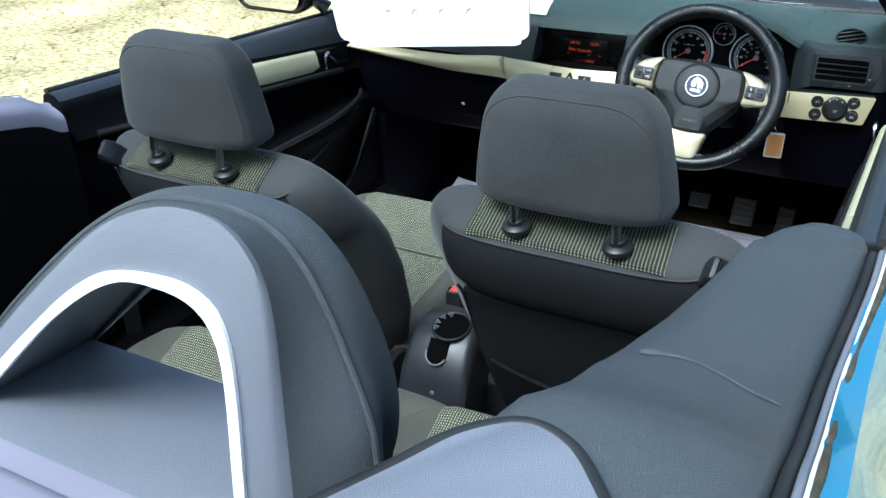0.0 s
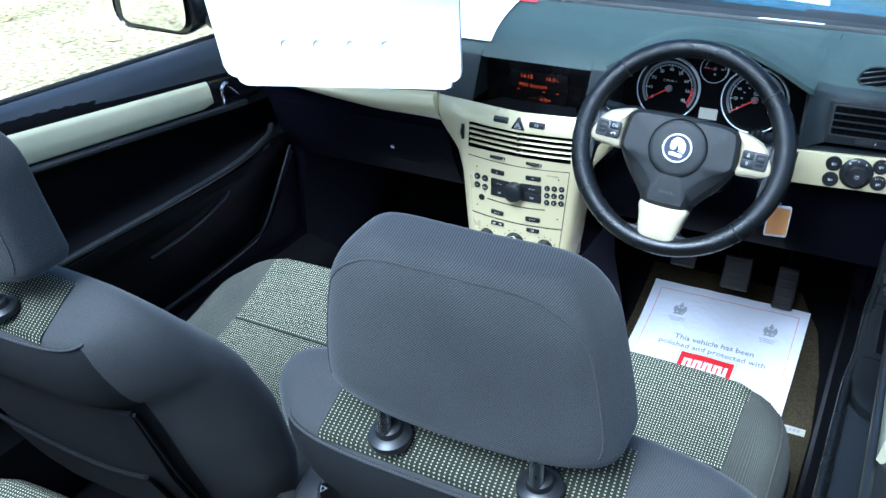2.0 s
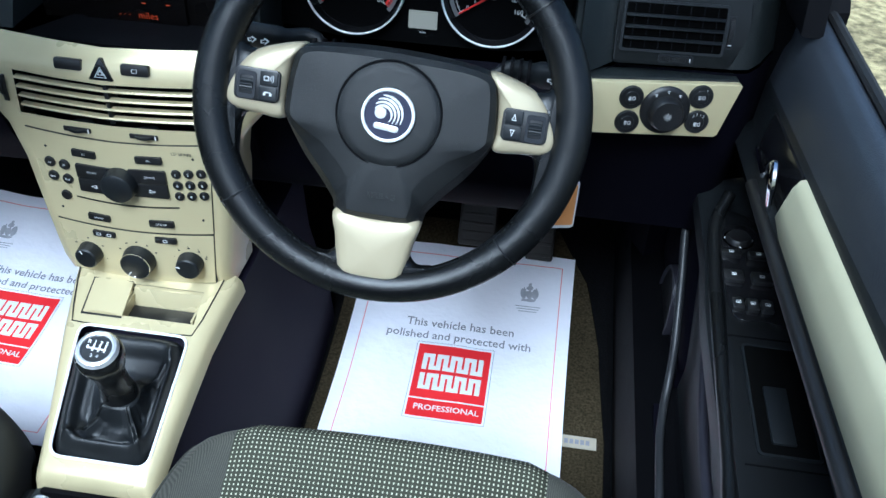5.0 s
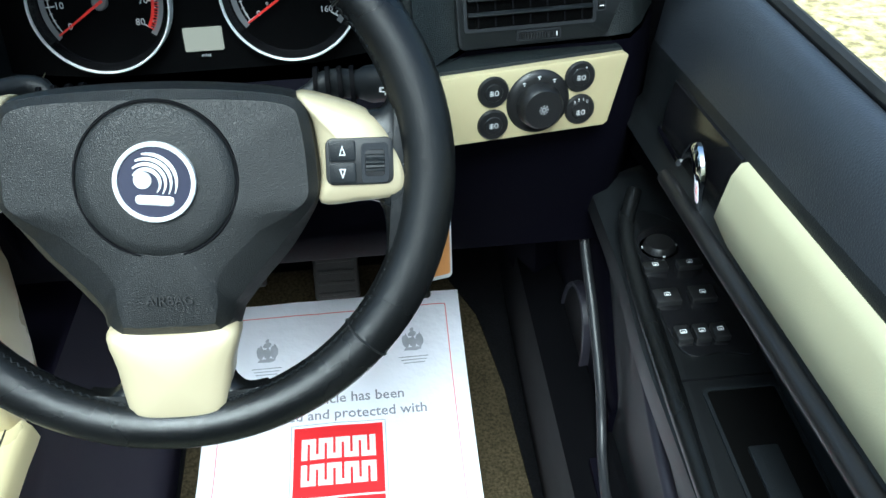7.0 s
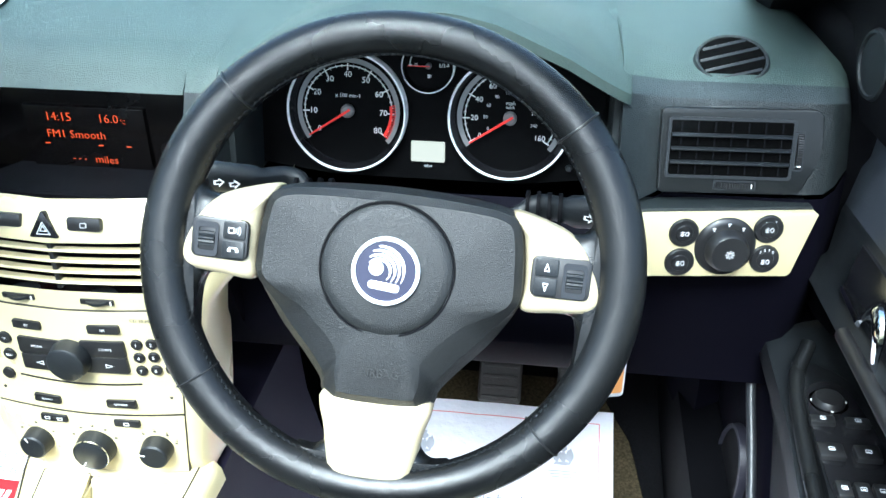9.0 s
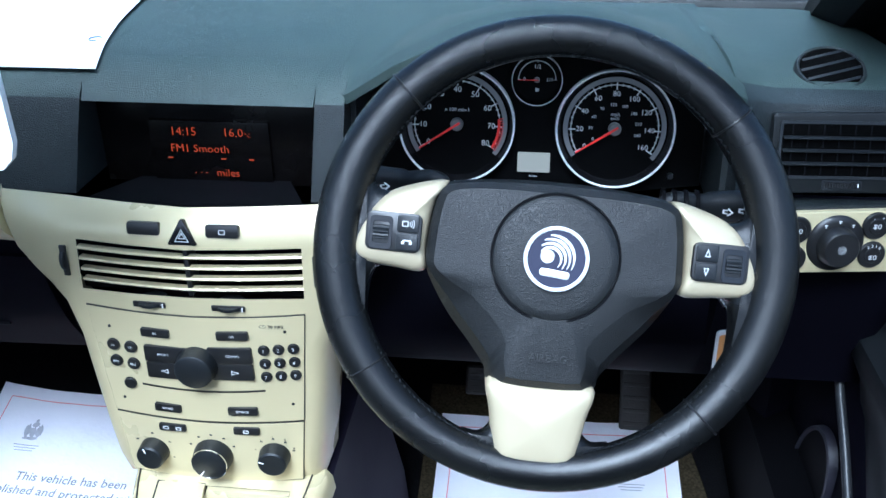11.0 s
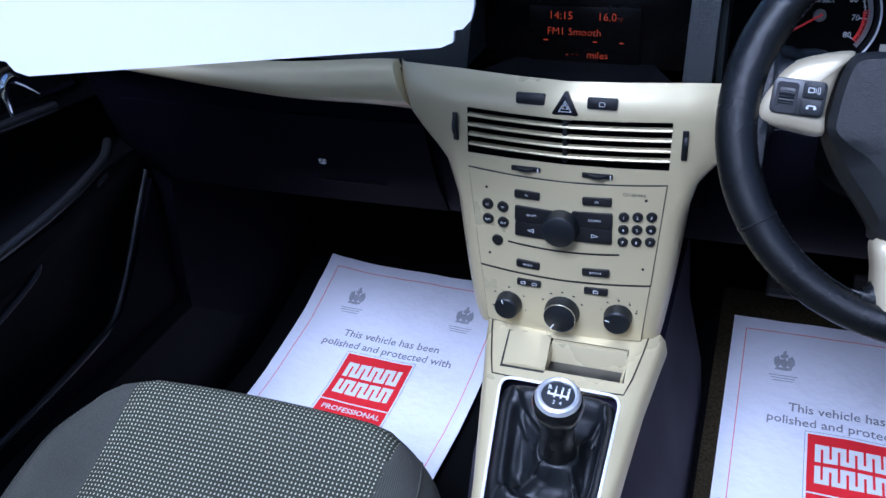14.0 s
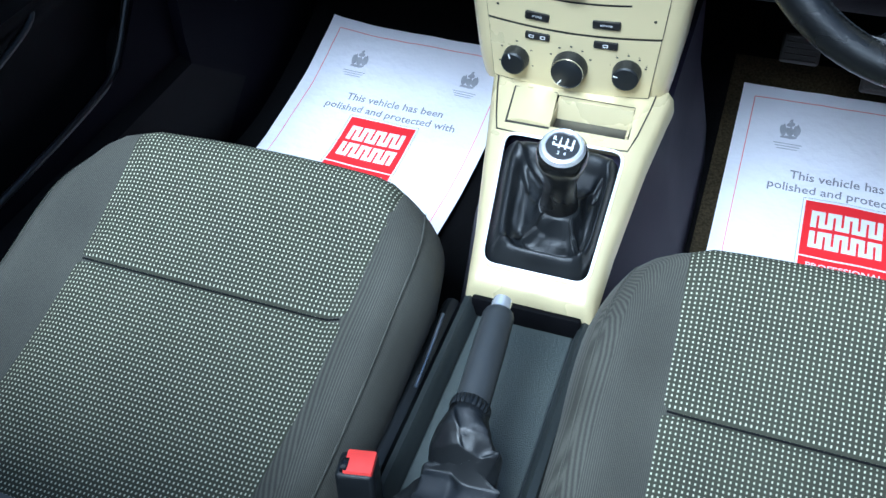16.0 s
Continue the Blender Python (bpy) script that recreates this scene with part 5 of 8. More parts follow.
for x, z, w, h in ((0.055, 0.003, 0.0062, 0.033), (0.0, -0.0300, 0.036, 0.0062)):
    bm = B()
    ring_plate(bm, rounded(w + 0.003, h + 0.003, 0.002, 3, x, z), rounded(w, h, 0.0015, 3, x, z), 0.003, 0.0048)
    part("wheel_surround", bm, PLASTIC, rv, at=VM)
    bm = B()
    rings = []
    for k in range(46):
        f = k / 45 - 0.5
        o_ = 0.0078 - 0.0040 * (2 * f) ** 2 - (0.0009 if k % 3 == 0 else 0.0)
        a_, b_ = (w * 0.40, f * h) if h > w else (h * 0.40, f * w)
        rings.append([Vector((x + p_, z + b_, q_) if h > w else (x + b_, z + p_, q_)) for p_, q_ in ((-a_, 0.003), (-a_, o_), (a_, o_), (a_, 0.003))])
    loft(bm, rings)
    tw_ = part("thumb_wheel", bm, SMOOTHBLK, rv, "black ribbed thumb wheel", at=VM)
    bm = B()
    box(bm, (x, z - h * 0.40, 0.0066) if h > w else (x + w * 0.42, z, 0.0066), (w * 0.6, 0.0009, 0.001) if h > w else (0.0009, h * 0.6, 0.001))
    part("index_mark", bm, WHITEPRINT, tw_, at=VM)
rd = thing("round_vent", "small oval demister vent in the dashboard top", "air vent", (0.617, 0.17, 0.96))
RM = pose(0.617, 0.172, 0.9735, 28, 0, 0)
bm = B()
lathe(bm, ((0.0305, 0.0005), (0.0315, 0.0022), (0.0335, 0.0024), (0.0350, 0.0005), (0.0355, -0.004)), 40, None, 1.0, 0.92)
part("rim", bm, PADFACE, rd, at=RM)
bm = B()
lathe(bm, ((0, 0.0012), (0.031, 0.0012), (0.031, -0.002)), 40, None, 1.0, 0.92)
part("vent_opening", bm, mat("vent_dark_round", (0.0015, 0.0015, 0.0015), 0.9, var=0.1, spec=0.03), rd, "dark vent opening", at=RM)
for k in range(4):
    y = -0.0195 + 0.013 * k
    hw = math.sqrt(max(0, 0.0305 ** 2 - (y / 0.92) ** 2))
    bm = B()
    box(bm, (0, 0, 0.0015), (2 * hw * 0.98, 0.0040, 0.0012), 0.0004)
    part("vent_slat", bm, PLASTIC, rd, "thin slanting slat", at=RM @ pose(0, 0, 0, 0, 0, 20) @ pose(0, y, 0, 40, 0, 0))
lsw = thing("light_switch", "champagne light switch panel with a large knob and four round buttons", "switch panel", (0.617, 0.08, 0.81))
LM = pose(0.6175, 0.064, 0.834, 0, 0, 10) @ pose(0, 0, 0, 84, 1.0, 0)
bm = B()
prism(bm, [(-0.115, -0.031), (0.062, -0.033), (0.066, -0.030), (0.083, 0.029), (0.080, 0.0315), (-0.115, 0.030)], -0.006, 0.002, 0.0015)
part("plate", bm, CREAM, lsw, "champagne-painted plate", at=LM)
bm = B()
prism(bm, [(-0.115, -0.027), (0.060, -0.029), (0.082, 0.030), (0.079, 0.0345), (-0.115, 0.0335)], -0.034, -0.0058, 0.002)
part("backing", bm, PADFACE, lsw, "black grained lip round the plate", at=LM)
for x, y in ((-0.040, 0.013), (-0.041, -0.0165), (0.038, 0.016), (0.0385, -0.014)):
    bm = B()
    lathe(bm, ((0, 0.0038), (0.0075, 0.0036), (0.0082, 0.0026), (0.0125, 0.0026), (0.0138, 0.0012), (0.0140, -0.001)), 32)
    b = part("round_button", bm, SMOOTHBLK, lsw, "round black button", at=LM @ pose(x, y, 0.002))
    bm = B()
    sy = -0.002 if x > 0 and y < 0 else 0.0
    ring_plate(bm, rounded(0.0034, 0.0046, 0.0016, 3, 0.0022, sy), rounded(0.0022, 0.0034, 0.001, 3, 0.0022, sy), 0.0036, 0.0040)
    for k in (-1, 0, 1):
        box(bm, (-0.0022, sy + 0.0016 * k, 0.0038), (0.0036, 0.0006, 0.0004), m=None)
    box(bm, (-0.0022, sy, 0.0038), (0.0006, 0.0050, 0.0004))
    part("symbol", bm, DIM, b, "pale lamp symbol", at=LM @ pose(x, y, 0.002))
for k, word in enumerate("3210"):
    a = radians(125 - 25 * k)
    text("scale_digit", word, 0.0042, LM @ pose(0.0385 + 0.0096 * math.cos(a), -0.014 + 0.0096 * math.sin(a), 0.0050), DIM, lsw, thick=0.0001)
for k, word in enumerate("-+"):
    text("scale_digit", word, 0.0045, LM @ pose(0.034 + 0.009 * k, 0.0240, 0.0050), DIM, lsw, thick=0.0001)
bm = B()
lathe(bm, ((0.0, 0.004), (0.0225, 0.004), (0.0265, 0.0030), (0.0285, 0.0005), (0.0285, -0.001)), 48)
part("dial", bm, SMOOTHBLK, lsw, "black dial ring", at=LM @ pose(0, -0.001, 0.002))
bm = B()
lathe(bm, ((0, 0.016), (0.0165, 0.0155), (0.0185, 0.0135), (0.0205, 0.003)), 48)
kb = part("knob", bm, SMOOTHBLK, lsw, "round black knob", at=LM @ pose(0, -0.003, 0.002))
bm = B()
for a in range(8):
    box(bm, (0, 0.0036, 0.0160), (0.0006, 0.0015, 0.0004), m=pose(0, 0, 0, 0, 0, 45 * a))
ring_plate(bm, rounded(0.0042, 0.0042, 0.002, 4), rounded(0.0030, 0.0030, 0.0014, 4), 0.0157, 0.0161)
part("symbol", bm, DIM, kb, "pale lamp symbol", at=LM @ pose(0, -0.003, 0.002))
for a in (125, 90, 55):
    bm = B()
    box(bm, (0.0235 * math.cos(radians(a)), 0.0235 * math.sin(radians(a)), 0.0042), (0.0030, 0.0010, 0.0004))
    box(bm, (0.0235 * math.cos(radians(a)), 0.0235 * math.sin(radians(a)) - 0.0018, 0.0042), (0.0012, 0.0016, 0.0004))
    part("symbol", bm, DIM, lsw, at=LM @ pose(0, -0.001, 0.002))

# ---- instruments ----
cluster = thing("instrument_cluster", "black instrument cluster with silver-ringed dials and red needles", "instrument cluster", (0.324, 0.2, 0.83))
IM = pose(0.3235, 0.177, 0.901, 79, 0, 0)
bm = B()
prism(bm, [(-0.180, -0.060), (-0.10, -0.070), (0.10, -0.070), (0.180, -0.060), (0.180, 0.03), (0.13, 0.085), (0.06, 0.105), (-0.06, 0.105), (-0.13, 0.085), (-0.180, 0.03)], -0.014, -0.008)
part("panel", bm, FACE, cluster, at=IM)


NEEDLECAP = mat("needle_hub", (0.16, 0.155, 0.15), 0.45, var=0.1, vscale=40)


def dial(x, y, r, a0, a1, majors, minors, words, wr, ws, needle, label):
    """a0 and a1: degrees at which the scale begins and ends, clockwise."""
    c = IM @ pose(x, y, 0)
    bm = B()
    lathe(bm, ((0, -0.006), (r * 0.955, -0.006)), 56)
    g = part("dial_face", bm, FACE, cluster, label, at=c)
    bm = B()
    lathe(bm, ((r * 0.962, 0.0040), (r * 0.966, 0.0068), (r * 0.976, 0.0074), (r * 0.990, 0.0072), (r * 1.0, 0.0055), (r * 1.0, -0.008)), 64)
    part("ring", bm, SILVER, g, "silver ring", at=c)
    bm = B()
    lathe(bm, ((r * 0.885, -0.0058), (r * 0.93, -0.002), (r * 0.962, 0.0045)), 64)
    part("cone", bm, GLOSS, g, "gloss black cone inside the ring", at=c)
    n = 60
    if r > 0.04:
        bm = B()
        ang = [radians(lerp(a0 + 3, a1 - 5, k / n)) for k in range(n + 1)]
        i, o = r * 0.785, r * 0.865
        rows = [[Vector((q * math.cos(a), q * math.sin(a), -0.0052)) for q in (i, o)] for a in ang]
        loft(bm, rows, closed=False, cap=False)
        part("grey_band", bm, GREYBAND, g, at=c)
    bm = B()
    tube(bm, [(r * 0.735 * math.cos(radians(lerp(a0, a1, k / n))), r * 0.735 * math.sin(radians(lerp(a0, a1, k / n))), -0.005) for k in range(n + 1)], 0.00045, 5)
    for k in range(majors):
        a = lerp(a0, a1, k / (majors - 1))
        box(bm, (r * 0.715, 0, -0.005), (r * 0.12, r * 0.018, 0.0006), m=pose(0, 0, 0, 0, 0, a))
    for k in range(minors):
        a = lerp(a0, a1, k / (minors - 1))
        box(bm, (r * 0.735, 0, -0.005), (r * 0.05, r * 0.010, 0.0005), m=pose(0, 0, 0, 0, 0, a))
    part("scale", bm, WHITEPRINT, g, "white scale", at=c)
    for k, w in enumerate(words):
        a = radians(lerp(a0, a1, k / max(1, len(words) - 1)))
        text("numeral", w, ws, c @ pose(wr * math.cos(a), wr * math.sin(a), -0.0052), WHITEPRINT, g, thick=0.0001)
    bm = B()
    prism(bm, [(-r * 0.06, -r * 0.020), (r * 0.76, -r * 0.012), (r * 0.76, r * 0.012), (-r * 0.06, r * 0.020)], 0.0016, 0.0030)
    nd = part("needle", bm, NEEDLE, g, "red needle", at=c @ pose(0, 0, 0, 0, 0, needle))
    bm = B()
    lathe(bm, ((0, 0.0024), (r * 0.085, 0.0020), (r * 0.11, 0.0004), (r * 0.11, -0.004)), 24)
    part("needle_cap", bm, NEEDLECAP, nd, "grey needle hub", at=c)
    return g, c


g1, c1 = dial(-0.085, 0, 0.0635, 213, -33, 9, 33, "0 10 20 30 40 50 60 70 80".split(), 0.0375, 0.0088, 213, "rev counter face")
bm = B()
loft(bm, [[Vector((q * math.cos(radians(a)), q * math.sin(radians(a)), -0.0045)) for q in (0.0445, 0.0472)] for a in np.linspace(8, -33, 20)], closed=False, cap=False)
part("red_zone", bm, NEEDLE, g1, "red zone of the scale", at=c1)
bm = B()
for a in np.linspace(8, -33, 14):
    box(bm, (0.0485, 0, -0.0046), (0.0052, 0.0008, 0.0006), m=pose(0, 0, 0, 0, 0, a))
part("red_ticks", bm, NEEDLE, g1, "red ticks", at=c1)
text("unit", "x 100 min-1", 0.0056, c1 @ pose(0, 0.0155, -0.0052), DIM, g1, thick=0.0001)
g2, c2 = dial(0.085, 0, 0.0635, 213, -33, 9, 33, "0 20 40 60 80 100 120 140 160".split(), 0.0370, 0.0080, 213, "speedometer face")
for k in range(9):
    a = radians(lerp(208, -33, k / 8.6))
    text("inner_numeral", str(30 * k), 0.0048, c2 @ pose(0.0255 * math.cos(a), 0.0255 * math.sin(a), -0.0052), DIM, g2, thick=0.0001)
text("unit", "mph", 0.0058, c2 @ pose(0, 0.0150, -0.0052), DIM, g2, thick=0.0001)
text("unit", "km/h", 0.0044, c2 @ pose(0, 0.0105, -0.0052), DIM, g2, thick=0.0001)
g3, c3 = dial(0, 0.050, 0.0270, 180, 0, 3, 9, ["0", "1/2", "1/1"], 0.0135, 0.0060, 180, "fuel gauge face")
bm = B()
box(bm, (0, 0, 0), (0.0028, 0.0036, 0.0004))
box(bm, (0.0022, 0.0002, 0), (0.0007, 0.003, 0.0004))
part("symbol", bm, DIM, g3, at=c3 @ pose(0, -0.011, -0.0052))
bm = B()
prism(bm, rounded(0.0355, 0.0215, 0.001, 2), -0.008, -0.005)
part("odometer_display", bm, LCD, cluster, "pale grey odometer display", at=IM @ pose(0, -0.040, 0))
text("unit", "miles", 0.0042, IM @ pose(0, -0.0555, -0.0078), DIM, cluster, thick=0.0001)
bm = B()
lathe(bm, ((0, 0.006), (0.003, 0.006), (0.0035, 0)), 16)
part("reset_stalk", bm, PLASTIC, cluster, at=IM @ pose(0.148, -0.05, -0.008))

SPOKEPAINT = mat("champagne_spoke_paint", (0.45, 0.388, 0.255), 0.38, 0.2, var=0.05, vscale=6, grain=0.05, gscale=2200, coat=0.1)

# ---- steering wheel and column ----
col = thing("steering_column", "black plastic steering column cover with stalks", "steering column", (0.342, 0.03, 0.80))
CM = pose(0.3425, -0.126, 0.9037, 66, 0, 4) @ pose(0, 0, 0, 0, 0, 0)
bm = B()
rings = []
for z, w, h in ((-0.045, 0.045, 0.045), (-0.06, 0.062, 0.055), (-0.11, 0.070, 0.058), (-0.18, 0.075, 0.055), (-0.26, 0.075, 0.05)):
    rings.append([Vector((x, y - 0.012, z)) for x, y in rounded(2 * w, 2 * h, 0.02, 5)])
loft(bm, rings)
part("shroud", bm, DARK, col, at=CM)
for s, nm in ((-1, "indicator_stalk"), (1, "wiper_stalk")):
    bm = B()
    up = 0.022 if s < 0 else 0.010
    pts = [CM @ Vector((s * 0.05, 0.010, -0.075)), Vector((0.342 + s * 0.10, -0.014, 0.890 + up)), Vector((0.342 + s * 0.135, -0.028, 0.897 + up)), Vector((0.342 + s * 0.178, -0.042, 0.907 + up))]
    tube(bm, spline(pts, 6), [0.006] * 6 + [0.0085] * 6 + [0.0105] * 6 + [0.009], 16, flat=1.45)
    stk = part(nm, bm, PLASTIC, col, "black plastic stalk")
    for k in range(4):
        bm = B()
        w_ = 0.0125 if s > 0 else 0.0085
        p = Vector((0.342 + s * ((0.096 if s > 0 else 0.072) + 0.009 * k), -0.0125 - 0.0036 * k, (0.890 if s > 0 else 0.884) + up + 0.0014 * k))
        tube(bm, [p + Vector((-0.0016, 0, 0)), p + Vector((0.0016, 0, 0))], w_, 18, flat=1.25)
        part("grip_ring", bm, DARK, stk)
    for q in (0.0, 0.012):
        bm = B()
        o = [(-0.004, -0.0018), (0.000, -0.0018), (0.000, -0.0040), (0.005, 0), (0.000, 0.0040), (0.000, 0.0018), (-0.004, 0.0018)]
        ring_plate(bm, o, [(0.62 * x, 0.55 * y) for x, y in o], 0, 0.0005)
        part("symbol", bm, WHITEPRINT, stk, "white arrow mark", at=pose(0.342 + s * (0.146 + q), -0.0438 - 0.3 * q, 0.900 + up + 0.25 * q, 80, 0, -s * 18))

wheel = thing("steering_wheel", "three-spoke leather steering wheel with champagne spoke trims", "steering wheel", (0.3425, -0.126, 0.9037))
SW = CM @ pose(0, 0, 0, 0, 0, -5)
R0, RT = 0.1705, 0.0172
bm = B()
tube(bm, [(R0 * math.cos(2 * math.pi * k / 96), R0 * math.sin(2 * math.pi * k / 96), 0) for k in range(96)], [RT + 0.0012 * (math.cos(4 * math.pi * k / 96)) for k in range(96)], 20, loop=True)
rim = part("rim", bm, LEATHER, wheel, "black leather rim", at=SW, angle=80)
for a in (137, 43, 216, -42):
    bm = B()
    tube(bm, [pose(0, 0, 0, 0, 0, a) @ Vector((R0 + (RT + 0.0005) * math.cos(b), 0, (RT + 0.0005) * math.sin(b))) for b in np.linspace(0, 2 * math.pi, 28)[:-1]], 0.0009, 6, loop=True)
    part("rim_seam", bm, SMOOTHBLK, rim, at=SW)
bm = B()
pts = []
for k in range(360):
    a = 2 * math.pi * k / 360
    pts.append(((R0 - RT * 0.93) * math.cos(a), (R0 - RT * 0.93) * math.sin(a), 0.0066 + (0.0016 if k % 2 else -0.0016)))
tube(bm, pts, 0.0006, 4, loop=True)
part("stitching", bm, PLASTIC, rim, "black cross stitching", at=SW)


def dome(bm, outline, z0, z1, inset, crown, m=None, facet=None):
    """A pad with a rolled edge and a slightly crowned face; facet(p) widens the rolled edge."""
    n = len(outline)
    c = Vector((sum(p[0] for p in outline) / n, sum(p[1] for p in outline) / n))

    def off(k, z):
        out = []
        for p in outline:
            d = Vector(p) - c
            q = c + d * max(0.0, 1 - k * (facet(p) if facet and k else 1.0) / d.length)
            out.append(Vector((q.x, q.y, z)))
        return out
    rings = [off(0, z0), off(0, lerp(z0, z1, 0.6)), off(inset * 0.3, lerp(z0, z1, 0.88)), off(inset, z1)]
    if facet:
        # the flanks slope away from a sharp crease
        for r, k in zip(rings[1:3], (0.0026, 0.0022)):
            for v, p in zip(r, outline):
                v.z -= k * (facet(p) - 1)
        rings.insert(3, off(inset * 0.95, z1 - 0.0004))
    edge = rings[-1]
    for f in (0.25, 0.5, 0.75, 0.93):
        rings.append([Vector((lerp(v.x, c.x, f), lerp(v.y, c.y, f), z1 + crown * (1 - (1 - f) ** 2))) for v in edge])
    loft(bm, rings)
    if m is not None:
        bmesh.ops.transform(bm, matrix=m, verts=bm.verts[:])


bm = B()
hub_line = [(p.x, p.y) for p in spline([(-0.088, 0.050, 0), (-0.05, 0.056, 0), (0, 0.058, 0), (0.05, 0.056, 0), (0.088, 0.050, 0), (0.097, 0.035, 0), (0.101, 0.0, 0), (0.099, -0.018, 0), (0.082, -0.048, 0), (0.060, -0.074, 0), (0.046, -0.092, 0), (0.040, -0.103, 0), (0, -0.105, 0), (-0.040, -0.103, 0), (-0.046, -0.092, 0), (-0.060, -0.074, 0), (-0.082, -0.048, 0), (-0.099, -0.018, 0), (-0.101, 0.0, 0), (-0.097, 0.035, 0)], 4, loop=True)]
dome(bm, hub_line, -0.030, 0.0145, 0.009, 0.0050, None, lambda p: 1.0 + 2.2 * smooth(-0.012, -0.045, p[1]) * smooth(0.030, 0.048, abs(p[0])))
hub = part("hub_pad", bm, HUBMAT, wheel, "grained black airbag pad", at=SW, angle=28)
bm = B()
lathe(bm, ((0, 0.0226), (0.024, 0.0222), (0.040, 0.0206), (0.0470, 0.0194), (0.0482, 0.0182), (0.0484, 0.0150)), 72)
cap = part("hub_cap", bm, HUBMAT, hub, "round grained centre cap", at=SW, angle=50)
bm = B()
tube(bm, [(0.0491 * math.cos(2 * math.pi * k / 72), 0.0491 * math.sin(2 * math.pi * k / 72), 0.0176) for k in range(72)], 0.0011, 6, loop=True)
part("hub_groove", bm, DARK, hub, "dark groove round the cap", at=SW)
text("embossed_lettering", "AIRBAG", 0.0085, SW @ pose(0.002, -0.0775, 0.0182, -4), SMOOTHBLK, hub, "embossed lettering", thick=0.0006)
bm = B()
lathe(bm, ((0, 0.0246), (0.0222, 0.0246), (0.0226, 0.022)), 48)
bd = part("badge", bm, mat("badge_enamel", (0.030, 0.031, 0.055), 0.2, 0.3, var=0.1), hub, "round badge with a plain silver device", at=SW)
bm = B()
lathe(bm, ((0.0218, 0.0235), (0.0220, 0.0262), (0.0232, 0.0272), (0.0246, 0.0262), (0.0250, 0.020)), 56)
part("ring", bm, SILVER, bd, "chrome ring", at=SW)
BADGE = mat("badge_silver", (0.72, 0.72, 0.71), 0.28, 0.35, var=0.05, vscale=40)
bm = B()
lathe(bm, ((0, 0.0258), (0.0052, 0.0256), (0.0056, 0.0244)), 28, pose(-0.0070, 0.0015, 0))
part("device", bm, BADGE, bd, "plain silver disc", at=SW)
bm = B()
prism(bm, rounded(0.0230, 0.0058, 0.0024, 4), 0.0240, 0.0256, 0.0003)
part("device", bm, BADGE, bd, "rounded silver bar", at=SW @ pose(-0.0005, -0.0112, 0, 0, 0, -5))
